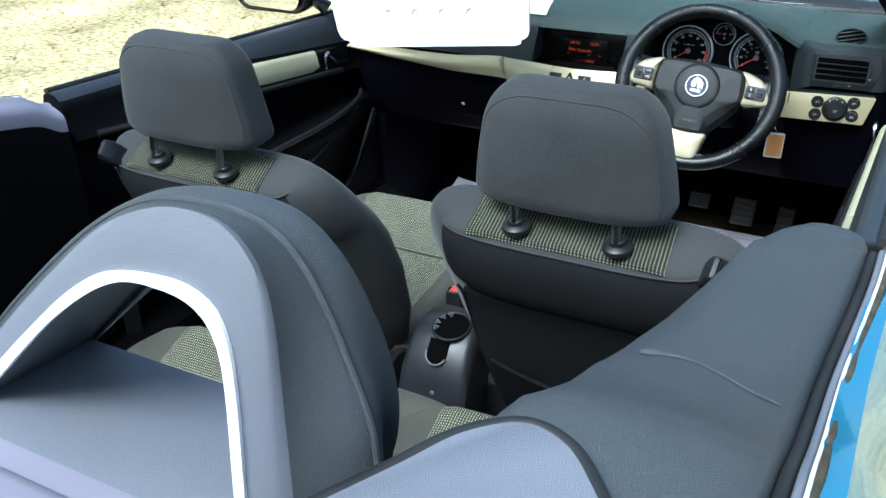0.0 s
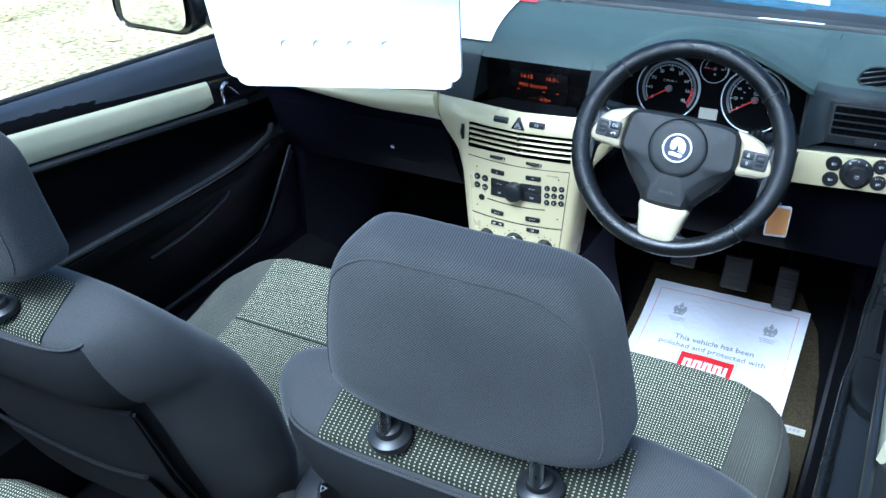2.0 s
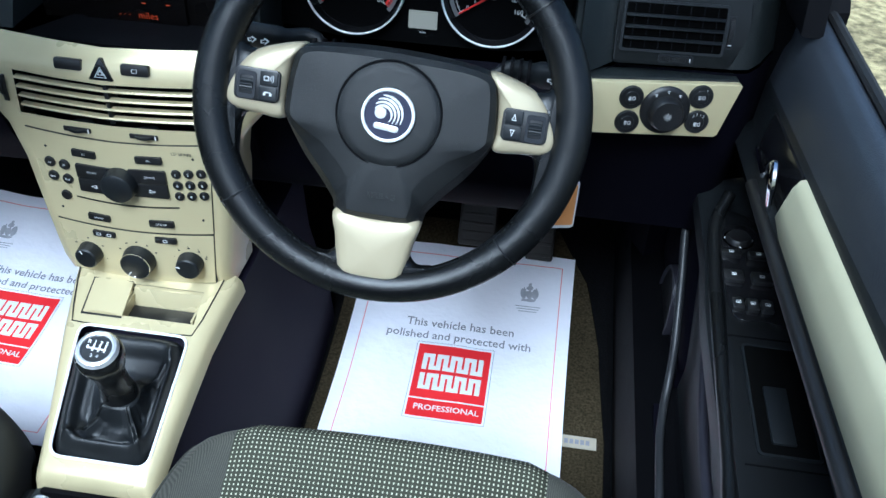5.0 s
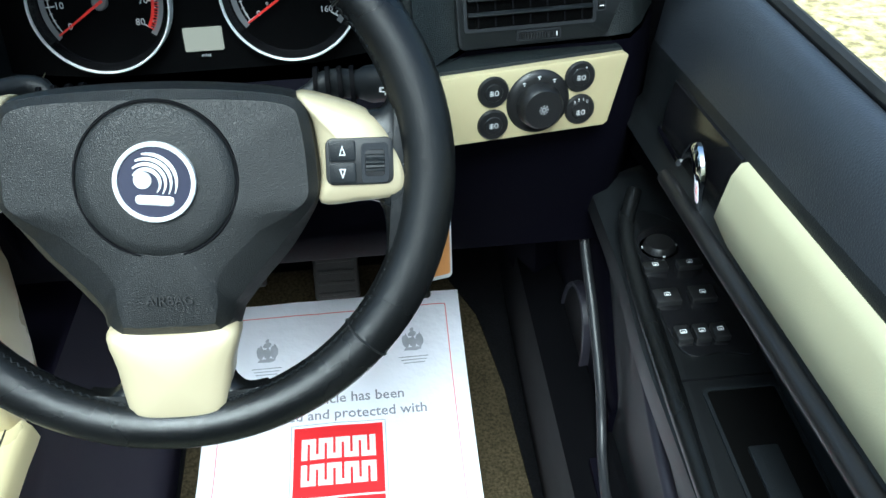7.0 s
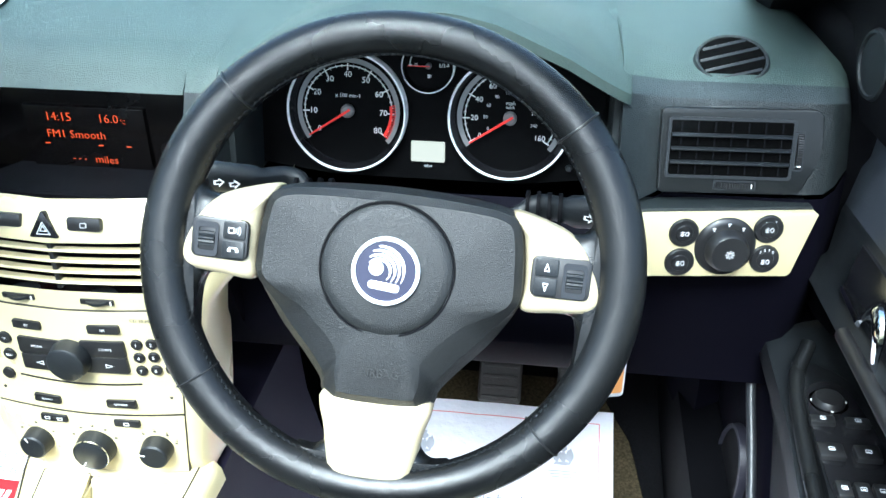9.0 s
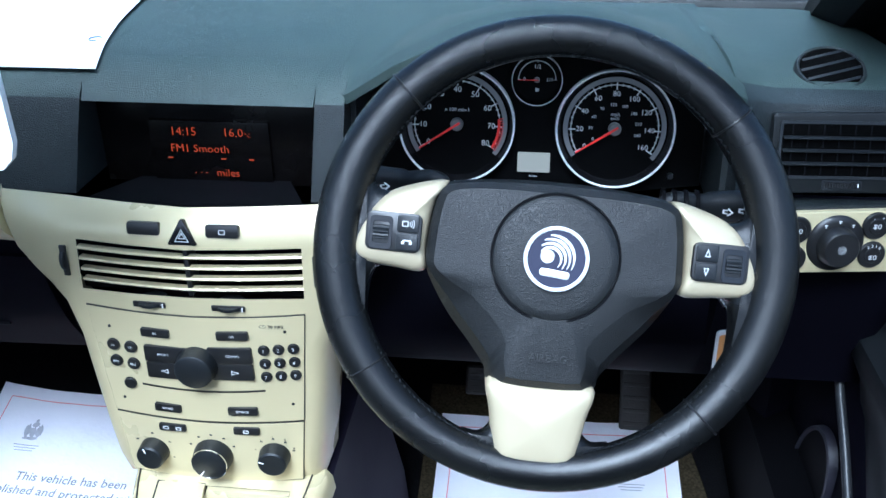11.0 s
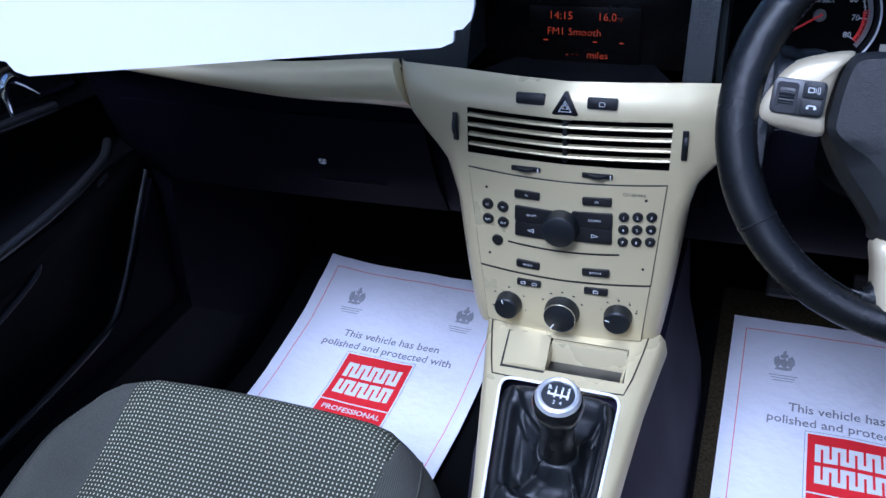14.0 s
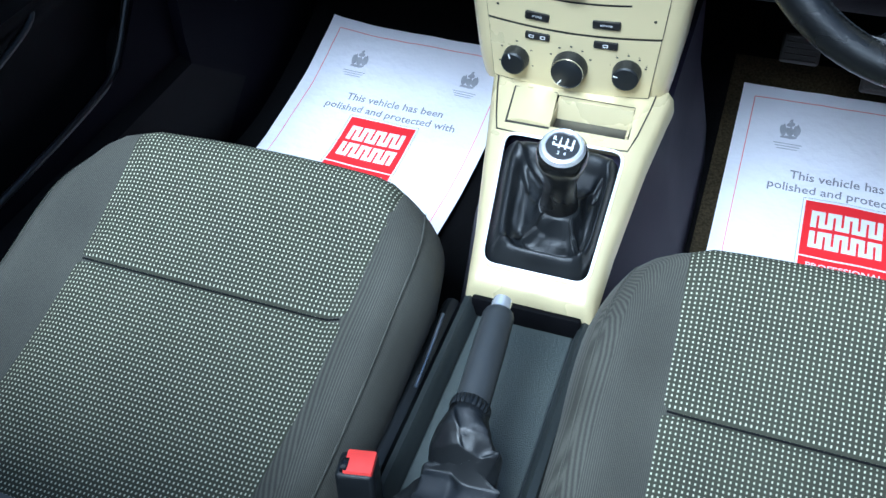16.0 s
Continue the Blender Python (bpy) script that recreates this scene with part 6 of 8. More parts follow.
# a fan of curved silver bars round the disc
for k in range(4):
    bm = B()
    r_ = 0.0082 + 0.0033 * k
    loft(bm, [[Vector((-0.0055 + q * math.cos(radians(a)), -0.0010 + q * math.sin(radians(a)), 0.0257)) for q in (r_, r_ + 0.0025 * math.sin(math.pi * (0.15 + 0.8 * f)))] for f, a in zip(np.linspace(0, 1, 16), np.linspace(140 - 16 * k, -38 + 6 * k, 16))], closed=False, cap=False)
    part("device_bar", bm, BADGE, bd, "curved silver bar", at=SW)
for s in (-1, 1):
    bm = B()
    tl = [(p.x, p.y) for p in spline([(s * 0.087, 0.0515, 0), (s * 0.112, 0.047, 0), (s * 0.136, 0.036, 0), (s * 0.152, 0.014, 0), (s * 0.157, -0.006, 0), (s * 0.150, -0.017, 0), (s * 0.125, -0.020, 0), (s * 0.100, -0.0205, 0), (s * 0.1005, 0.0, 0), (s * 0.096, 0.034, 0)], 4, loop=True)]
    dome(bm, tl, -0.018, 0.010, 0.006, 0.003)
    tr = part("spoke_trim", bm, SPOKEPAINT, wheel, "champagne-painted spoke trim", at=SW, angle=60)
    BM = SW @ pose(s * 0.1255, 0.008, 0.0115, 0, s * 3, 0)
    bm = B()
    prism(bm, rounded(0.043, 0.030, 0.005, 4), -0.002, 0.0022, 0.001)
    pod = part("button_pod", bm, SMOOTHBLK, tr, "black button pod", at=BM)
    WM = BM @ pose(-0.0095 if s < 0 else 0.0095, -0.001, -0.0035)
    bm = B()
    vs = lathe(bm, ((0, -0.006), (0.0085, -0.006), (0.0088, 0), (0.0085, 0.006), (0, 0.006)), 40, pose(0, 0, 0, 0, 90))
    for v in vs:
        if round(math.atan2(v.co.y, v.co.z) / (2 * math.pi) * 40) % 2:
            v.co.y, v.co.z = v.co.y * 0.92, v.co.z * 0.92
    part("scroll_wheel", bm, PLASTIC, pod, "black ribbed scroll wheel", at=WM)
    bm = B()
    ring_plate(bm, rounded(0.0175, 0.0255, 0.003, 3), rounded(0.0125, 0.0170, 0.002, 3), 0.0062, 0.0068)
    part("wheel_frame", bm, GLOSS, pod, "dark frame round the scroll wheel", at=WM)
    for dy in (0.0070, -0.0070):
        PM = BM @ pose(0.0112 if s < 0 else -0.0112, dy, 0)
        bm = B()
        prism(bm, rounded(0.0170, 0.0132, 0.0016, 3), 0.0015, 0.0036, 0.0007)
        part("button", bm, PLASTIC, pod, at=PM)
        bm = B()
        if s > 0:
            d_ = 1 if dy > 0 else -1
            ring_plate(bm, [(-0.0022, -0.0028 * d_), (0.0022, -0.0028 * d_), (0, 0.0036 * d_)], [(-0.0012, -0.0020 * d_), (0.0012, -0.0020 * d_), (0, 0.0016 * d_)], 0.0036, 0.0039)
        elif dy > 0:
            ring_plate(bm, rounded(0.0050, 0.0044, 0.0008, 2, -0.0022, 0), rounded(0.0036, 0.0030, 0.0006, 2, -0.0022, 0), 0.0036, 0.0039)
            for k in range(3):
                tube(bm, [(-0.001 + (0.0026 + 0.0016 * k) * math.cos(a), (0.0026 + 0.0016 * k) * math.sin(a), 0.0037) for a in np.linspace(-0.6, 0.6, 7)], 0.00028, 5)
        else:
            box(bm, (0, 0.0012, 0.0037), (0.0066, 0.0010, 0.0003))
            for k in (-1, 1):
                box(bm, (0.0030 * k, -0.0006, 0.0037), (0.0022, 0.0022, 0.0003))
        part("symbol", bm, DIM, pod, "pale symbol", at=PM)
bm = B()
tl = [(p.x, p.y) for p in spline([(-0.041, -0.099, 0), (0, -0.100, 0), (0.041, -0.099, 0), (0.0385, -0.125, 0), (0.033, -0.155, 0), (0.026, -0.168, 0), (0, -0.170, 0), (-0.026, -0.168, 0), (-0.033, -0.155, 0), (-0.0385, -0.125, 0)], 4, loop=True)]
dome(bm, tl, -0.018, 0.011, 0.007, 0.003)
part("spoke_trim", bm, SPOKEPAINT, wheel, "champagne-painted lower spoke trim", at=SW, angle=60)
# leather that flares from the rim to the spokes
for s in (-1, 1):
    bm = B()
    arc = [(s * (R0 + 0.004) * math.cos(a), (R0 + 0.004) * math.sin(a)) for a in np.linspace(radians(27), radians(-24), 14)]
    inn = [(p.x, p.y) for p in spline([(s * 0.142, -0.072, 0), (s * 0.143, -0.040, 0), (s * 0.138, -0.0215, 0), (s * 0.122, -0.018, 0), (s * 0.118, 0.006, 0), (s * 0.120, 0.036, 0), (s * 0.140, 0.040, 0), (s * 0.1475, 0.052, 0), (s * 0.1500, 0.072, 0)], 3)]
    dome(bm, arc + inn, -0.013, 0.0052, 0.008, 0.003)
    part("spoke_flare", bm, LEATHER, wheel, "leather flare where the spoke meets the rim", at=SW, angle=70)
bm = B()
arc = [((R0 + 0.004) * math.cos(a), (R0 + 0.004) * math.sin(a)) for a in np.linspace(radians(-115), radians(-65), 14)]
inn = [(p.x, p.y) for p in spline([(0.058, -0.1445, 0), (0.046, -0.146, 0), (0.038, -0.140, 0), (0.030, -0.125, 0), (0, -0.120, 0), (-0.030, -0.125, 0), (-0.038, -0.140, 0), (-0.046, -0.146, 0), (-0.058, -0.1445, 0)], 3)]
dome(bm, arc + inn, -0.013, 0.0048, 0.008, 0.003)
part("spoke_flare", bm, LEATHER, wheel, "leather flare where the spoke meets the rim", at=SW, angle=70)
# spoke bridges under the trims
for pts in (((-0.09, 0.012), (-0.158, 0.010)), ((0.09, 0.012), (0.158, 0.010)), ((0, -0.09), (0, -0.160))):
    bm = B()
    tube(bm, [(pts[0][0], pts[0][1], -0.012), (pts[1][0], pts[1][1], -0.006)], [0.028, 0.022], 14, flat=0.4)
    part("spoke", bm, LEATHER, wheel, at=SW)

# key tag that hangs from the ignition lock
fob = thing("key_tag", "tan card key tag in a clear holder hanging below the wheel", "key tag", (0.516, -0.045, 0.73))
KM = pose(0.5125, -0.047, 0.765, 90 - 8, 4, 18)
bm = B()
prism(bm, rounded(0.040, 0.058, 0.004, 3), -0.002, 0.0008, 0.0005)
part("holder", bm, mat("clear_plastic_holder", (0.5, 0.5, 0.52), 0.15, var=0.05), fob, "grey plastic holder", at=KM)
bm = B()
prism(bm, rounded(0.036, 0.050, 0.002, 2), 0.0, 0.0014)
part("card", bm, TAN, fob, "tan paper card", at=KM)
bm = B()
tube(bm, spline([KM @ Vector((0, 0.026, 0)), (0.505, -0.03, 0.805), (0.48, 0.0, 0.825), (0.435, 0.01, 0.84)], 6), 0.0016, 8)
part("cord", bm, STEEL, fob, "wire loop")
bm = B()
lathe(bm, ((0, 0.012), (0.012, 0.012), (0.016, 0.006), (0.017, -0.03)), 24)
part("ignition_lock", bm, PLASTIC, fob, "black ignition lock and key", at=pose(0.43, 0.005, 0.842, 80, 30, 0))

# ---- centre console between the seats ----
cons = thing("gear_console", "champagne gear lever console with a black leather gaiter", "centre console", (0.01, -0.15, 0.21))


def cons_mid(y):
    return table((-0.30, 0.0), (0.019, 0.004), y)


def cons_z(y):
    return table((-0.285, -0.245, -0.10, -0.02, 0.02), (0.452, 0.470, 0.533, 0.553, 0.556), y)


def cons_hw(y):
    return table((-0.285, -0.20, -0.10, 0.0), (0.069, 0.078, 0.093, 0.1105), y)


# dark side walls of the console and tunnel
bm = B()
rings = []
for y in np.linspace(0.30, -0.272, 20):
    hw, z, m = cons_hw(min(y, 0)) - 0.002, cons_z(min(y, 0.02)) - 0.006, cons_mid(min(y, 0))
    rings.append([Vector((m + a * hw + s, y, zz)) for a, s, zz in ((-1, -0.045, 0.2), (-1, -0.035, 0.30), (-1, -0.008, 0.42 if z > 0.46 else z - 0.03), (-1, 0.0, z - 0.020), (1, 0.0, z - 0.016), (1, 0.008, 0.42 if z > 0.46 else z - 0.03), (1, 0.035, 0.30), (1, 0.045, 0.2))])
loft(bm, rings)
part("side_wall", bm, LILAC_SIDE, cons, "dark plastic console sides", angle=50)
bm = B()
# champagne top: a frame round the gaiter, and the tray surround in front
ys = [0.006, -0.004, -0.030, -0.078, -0.092, -0.097, -0.150, -0.200, -0.250, -0.254, -0.260, -0.266, -0.2705, -0.273, -0.274]
grid = []
for y in ys:
    hw, m, z = cons_hw(y), cons_mid(y), cons_z(y)
    z -= table((-0.274, -0.273, -0.2705, -0.266, -0.260), (0.024, 0.010, 0.004, 0.001, 0.0), y)
    gi = table((-0.25, -0.10), (0.0605, 0.0715), y)
    xs = [-hw - 0.004, -hw - 0.001, -hw + 0.006, -gi, -gi * 0.33, gi * 0.33, gi, hw - 0.006, hw + 0.001, hw + 0.004]
    zz = [-0.030, -0.009, 0, 0.001, 0.001, 0.001, 0.001, 0, -0.009, -0.026]
    grid.append([bm.verts.new((m + x, y, z + d)) for x, d in zip(xs, zz)])
for j in range(len(ys) - 1):
    for i in range(9):
        if 5 <= j <= 7 and 3 <= i <= 5:
            continue
        if j == 2 and 4 <= i <= 5:
            continue
        bm.faces.new((grid[j][i], grid[j][i + 1], grid[j + 1][i + 1], grid[j + 1][i]))
# rounded corners of the opening
HOLE = [(cons_mid(y) + a * table((-0.25, -0.10), (0.0605, 0.0715), y), y) for a, y in ((-1, -0.097), (1, -0.097), (1, -0.250), (-1, -0.250))]


def hole_arc(k, r=0.016, n=7):
    p, c, q = (Vector(HOLE[(k + i) % 4]) for i in (-1, 0, 1))
    a, b = c + (p - c).normalized() * r, c + (q - c).normalized() * r
    return [a.lerp(c, i / (n - 1)).lerp(c.lerp(b, i / (n - 1)), i / (n - 1)) for i in range(n)]


for k in range(4):
    hub = bm.verts.new((*HOLE[k], cons_z(HOLE[k][1]) + 0.001))
    arc = [bm.verts.new((q.x, q.y, cons_z(q.y) + 0.001)) for q in hole_arc(k)]
    for a, b in zip(arc, arc[1:]):
        bm.faces.new((hub, a, b))
part("top_frame", bm, CREAM, cons, "champagne-painted top frame", angle=50)
# open tray and its flap
bm = B()
for c, sz in (((0.030, -0.054, 0.508), (0.094, 0.050, 0.004)), ((0.030, -0.0785, 0.522), (0.094, 0.003, 0.030)), ((-0.0165, -0.054, 0.525), (0.003, 0.046, 0.036)), ((0.0765, -0.054, 0.525), (0.003, 0.046, 0.036))):
    box(bm, c, sz)
# rear wall that slopes down to the mat
loft(bm, [[Vector((x, y, z)) for y, z in ((-0.028, 0.549), (-0.034, 0.5485), (-0.042, 0.530), (-0.044, 0.510), (-0.028, 0.510))] for x in (-0.016, 0.076)])
tray = part("open_tray", bm, CREAM, cons, "open champagne tray")
bm = B()
box(bm, (0.030, -0.060, 0.525), (0.091, 0.032, 0.005), 0.001)
part("tray_mat", bm, SMOOTHBLK, tray, "black rubber mat")
bm = B()
sheet(bm, lambda u, v: Vector((lerp(-0.068, -0.016, u) + 0.004 * (v - 0.5), lerp(-0.030, -0.080, v), cons_z(lerp(-0.030, -0.080, v)) + 0.003 + 0.006 * math.sin(math.pi * u) * 0.6)), 8, 6, 0.006)
part("tray_flap", bm, CREAM, cons, "small champagne flap")
bm = B()
sheet(bm, lambda u, v: Vector((lerp(-0.0705, -0.0165, u) + 0.004 * (v - 0.5), lerp(-0.0275, -0.0825, v), cons_z(lerp(-0.0275, -0.0825, v)) + 0.0018)), 4, 4, 0.001)
part("flap_gap", bm, SMOOTHBLK, cons, "dark gap round the flap")
bm = B()
tube(bm, [(x, y, cons_z(y) + 0.0014) for x, y in ((-0.100, -0.004), (-0.094, -0.030), (-0.083, -0.070), (-0.075, -0.094), (-0.03, -0.0965), (0.03, -0.0965), (0.082, -0.094), (0.088, -0.07), (0.094, -0.03), (0.096, -0.004))], 0.0009, 6)
part("panel_seam", bm, SMOOTHBLK, cons, "dark seam round the tray panel")
# bright edge round the gaiter opening
bm = B()
pts = []
for k in range(4):
    arc = hole_arc(k)
    end = hole_arc((k + 1) % 4)[0]
    for q in arc + [arc[-1].lerp(end, f) for f in (0.25, 0.5, 0.75)]:
        pts.append((q.x, q.y, cons_z(q.y) + 0.0016))
tube(bm, pts, 0.0018, 8, loop=True)
part("gaiter_ring", bm, SILVER, cons, "thin bright ring")

GRIP_GREY = mat("worn_grey_collar", (0.10, 0.10, 0.10), 0.4, 0.3, var=0.2, vscale=40)
lever = thing("gear_lever", "gear lever with a black knob, chrome ring and creased leather gaiter", "gear lever", (0.03, -0.18, 0.5))
TOP = Vector((0.031, -0.203, 0.575))
bm = B()
rings = []
N = 72
for t in np.linspace(0, 1, 30):
    r = []
    for i in range(N):
        a = 2 * math.pi * i / N
        c, s = math.cos(a), math.sin(a)
        y = -0.1735 + 0.0755 * math.copysign(abs(s) ** 0.30, s)
        hw = table((-0.25, -0.10), (0.0595, 0.0705), y)
        base = Vector((cons_mid(y) + hw * math.copysign(abs(c) ** 0.30, c), y, cons_z(y) - 0.006))
        tip = TOP + Vector((0.0200 * c, 0.0200 * s + 0.013, -0.055))
        p = base.lerp(tip, t ** 0.80)
        w = math.sin(math.pi * min(1.0, t * 1.02)) ** 0.7
        # a rolled edge along the frame, a shallow sag, then the sleeve round the lever
        p.z += 0.014 * math.sin(math.pi * min(1.0, t / 0.34)) - 0.013 * smooth(0.22, 0.60, t) * (1 - smooth(0.72, 1.0, t))
        ridge = max(max(0.0, 1 - abs(math.remainder(a - q, 2 * math.pi)) / 0.34) ** 1.4 for q in (0.74, 2.40, 3.98, 5.44))
        slack = noise.noise(Vector((base.x * 22 + 3, base.y * 22, 1.4 * t)))
        crease = abs(noise.noise(Vector((base.x * 34, base.y * 34 + 7, 2.2 * t))))
        p += Vector((0.4 * c, 0.4 * s, 1.0)) * w * (0.011 * ridge + 0.0045 * slack - 0.005 * max(0.0, 0.16 - crease) / 0.16 * smooth(0.15, 0.4, t))
        r.append(p)
    rings.append(r)
loft(bm, rings)
ga = part("gaiter", bm, GAITER, lever, "slack black leather gaiter", angle=80)
for q in (0.632, 0.862):
    for k0 in (-1, 1):
        bm = B()
        tube(bm, [rings[k][int(N * q) + k0] + Vector((0, -0.0006, 0.0010)) for k in range(5, 30)], 0.0009, 6)
        part("seam", bm, LEATHER, ga, "stitched seam")
GM = Matrix.Translation(TOP) @ pose(0, 0, 0, 16, 4, 0) @ Matrix.Diagonal((1.03, 1.03, 1.0, 1))
bm = B()
lathe(bm, ((0.0190, -0.062), (0.0206, -0.060), (0.0208, -0.056), (0.0200, -0.052), (0.0184, -0.036), (0.0172, -0.016), (0.0174, -0.004), (0.0196, 0.011), (0.0234, 0.023), (0.0256, 0.034), (0.0258, 0.041), (0.0245, 0.0475), (0.0222, 0.0512), (0, 0.052)), 48)
kn = part("knob", bm, mat("knob_leather", (0.008, 0.008, 0.008), 0.28, var=0.2, vscale=9, grain=0.1, gscale=900), lever, "smooth black knob", at=GM)
bm = B()
tube(bm, [(0.0208 * math.cos(a), 0.0208 * math.sin(a), -0.0590) for a in np.linspace(0, 2 * math.pi, 41)[:-1]], 0.0012, 8, loop=True)
part("collar", bm, GRIP_GREY, kn, "grey collar below the knob", at=GM)
bm = B()
lathe(bm, ((0.0162, 0.0525), (0.0166, 0.0552), (0.0184, 0.0560), (0.0208, 0.0548), (0.0230, 0.0500)), 48)
part("ring", bm, mat("polished_ring", (0.95, 0.95, 0.95), 0.22, 0.65, var=0.03, vscale=30), kn, "polished ring", at=GM)
bm = B()
lathe(bm, ((0, 0.0545), (0.010, 0.0542), (0.0174, 0.0530)), 36)
part("cap", bm, mat("cap_gloss", (0.055, 0.056, 0.058), 0.16, 0.45, var=0.1, vscale=30), kn, "glossy dark cap", at=GM)
for k, w in enumerate(("R", "1", "3", "5")):
    text("gear_mark", w, 0.0062, GM @ pose(-0.0095 + 0.0063 * k, 0.0068, 0.0545), WHITEPRINT, kn, "white gear marks", bold=0.0001)
for k, w in enumerate(("2", "4")):
    text("gear_mark", w, 0.0055, GM @ pose(-0.002 + 0.0063 * k, -0.0090, 0.0545), DIM, kn, "white gear marks")
bm = B()
box(bm, (0.0005, -0.0005, 0.0545), (0.0205, 0.0018, 0.0010))
for k in range(4):
    box(bm, (-0.0095 + 0.0063 * k, 0.0005, 0.0545), (0.0018, 0.0080 if k else 0.004, 0.0010))
part("gear_gate", bm, WHITEPRINT, kn, "white gate lines", at=GM)

# tunnel tray behind the gear lever
tun = thing("tunnel_tray", "dark plastic tunnel tray between the front seats", "centre console", (0.02, -0.5, 0.21))
bm = B()
rings = []
for y in (-0.270, -0.31, -0.45, -0.60, -0.72):
    m = 0.017
    rings.append([Vector((m + x, y, z)) for x, z in ((-0.085, 0.2), (-0.080, 0.38), (-0.073, 0.432), (-0.066, 0.436), (-0.060, 0.430), (-0.056, 0.412), (0.056, 0.412), (0.060, 0.430), (0.066, 0.436), (0.073, 0.432), (0.080, 0.38), (0.085, 0.2))])
loft(bm, rings)
part("tray", bm, mat("tray_plastic", (0.022, 0.026, 0.026), 0.45, var=0.15, vscale=6, grain=0.2, gscale=700, kind="pebble"), tun, "black plastic tray body", angle=45)
bm = B()
box(bm, (0.017, -0.497, 0.412), (0.109, 0.434, 0.003), 0.001)
part("tray_floor", bm, mat("tray_floor", (0.058, 0.069, 0.066), 0.5, var=0.12, vscale=6, grain=0.8, gscale=520, kind="pebble"), tun, "grained grey tray floor")
bm = B()
box(bm, (0.017, -0.2785, 0.428), (0.125, 0.008, 0.030), 0.003)
part("front_wall", bm, DARK, tun)

# rear end of the console with the cup holder
TOOTH = mat("tooth_rubber", (0.10, 0.10, 0.105), 0.5, var=0.15, vscale=40)
rc = thing("rear_console", "black plastic console end with a toothed cup holder", "centre console", (0.04, -0.80, 0.21))
bm = B()
rings = []
for y, z, w in ((-0.58, 0.455, 0.066), (-0.62, 0.500, 0.068), (-0.68, 0.540, 0.070), (-0.73, 0.558, 0.072), (-0.765, 0.559, 0.073), (-0.79, 0.549, 0.073), (-0.812, 0.530, 0.074), (-0.832, 0.503, 0.075), (-0.848, 0.460, 0.076), (-0.858, 0.38, 0.078), (-0.865, 0.22, 0.080)):
    rings.append([Vector((0.043 + x, y, zz)) for x, zz in ((-w, 0.2), (-w, z - 0.03), (-w + 0.008, z - 0.007), (-w + 0.018, z), (w - 0.018, z), (w - 0.008, z - 0.007), (w, z - 0.03), (w, 0.2))])
loft(bm, rings)
part("housing", bm, mat("console_end", (0.013, 0.0135, 0.016), 0.42, var=0.15, vscale=8, grain=0.15, gscale=900), rc, "satin dark grey housing", angle=45)
CUP = pose(0.054, -0.776, 0.5545, 14)
LOBE = pose(0.045, -0.8245, 0.5155, 50)
DEEP = mat("deep_black", (0.0015, 0.0015, 0.0015), 0.9, var=0.1, spec=0.03)
bm = B()
lathe(bm, ((0.036, 0.0030), (0.0375, 0.0046), (0.0400, 0.0040), (0.0415, 0.0), (0.036, -0.002)), 40)
cup = part("cup_rim", bm, SMOOTHBLK, rc, "thin rim of the round cup holder", at=CUP)
bm = B()
lathe(bm, ((0, 0.0028), (0.0365, 0.0032), (0.0365, -0.003)), 36)
part("cup_well", bm, DEEP, cup, "dark cup well", at=CUP)
bm = B()
prism(bm, [(0.021 * math.cos(a), 0.021 * math.sin(a)) for a in np.linspace(math.pi, 2 * math.pi, 16)] + [(0.021, 0.030), (-0.021, 0.030)], -0.004, 0.0042)
part("cup_slot", bm, DEEP, cup, "dark slot in the cup holder's wall", at=LOBE)
bm = B()
tube(bm, [(0.0222 * math.cos(a), 0.0222 * math.sin(a), 0.0040) for a in np.linspace(math.pi * 0.95, math.pi * 1.9, 18)], 0.0022, 8)
part("slot_lip", bm, TOOTH, cup, "worn grey lip of the slot", at=LOBE)
for a in (118, 148, 178, 206):
    bm = B()
    ring_plate(bm, [(0.0245, 0), (0.0355, -0.0065), (0.0355, 0.0065)], [(0.0272, 0), (0.0340, -0.0042), (0.0340, 0.0042)], 0.0034, 0.0052)
    part("cup_tooth", bm, TOOTH, cup, "grey-edged rubber tooth", at=CUP @ pose(0, 0, 0, 0, 0, a))
bm = B()
lathe(bm, ((0, 0.0012), (0.004, 0.001), (0.005, -0.001)), 16)
part("screw_cover", bm, TOOTH, rc, "small round screw cover", at=pose(0.046, -0.8525, 0.440, 84))

# handbrake
hb = thing("handbrake", "black handbrake lever with chrome button and leather gaiter", "handbrake", (0.02, -0.45, 0.42))
bm = B()
tube(bm, spline([(0.022, -0.4970, 0.502), (0.0205, -0.4670, 0.511), (0.018, -0.4270, 0.516), (0.015, -0.3870, 0.518), (0.0125, -0.3590, 0.519)], 6), [0.0155] * 6 + [0.0165] * 6 + [0.0165] * 6 + [0.0160] * 6 + [0.0145], 22)
part("grip", bm, mat("grey_black_grip", (0.034, 0.036, 0.037), 0.40, var=0.15, vscale=9, grain=0.1, gscale=1200), hb, "black grip", angle=50)
bm = B()
tube(bm, [(0.0125, -0.3600, 0.519), (0.0118, -0.3540, 0.5195), (0.0112, -0.3450, 0.520), (0.0110, -0.3425, 0.520), (0.0109, -0.3415, 0.520)], [0.0102, 0.0102, 0.0101, 0.0096, 0.0082], 28)
part("button", bm, mat("bright_button", (0.92, 0.92, 0.93), 0.20, 0.7, var=0.04, vscale=30), hb, "chrome push button")
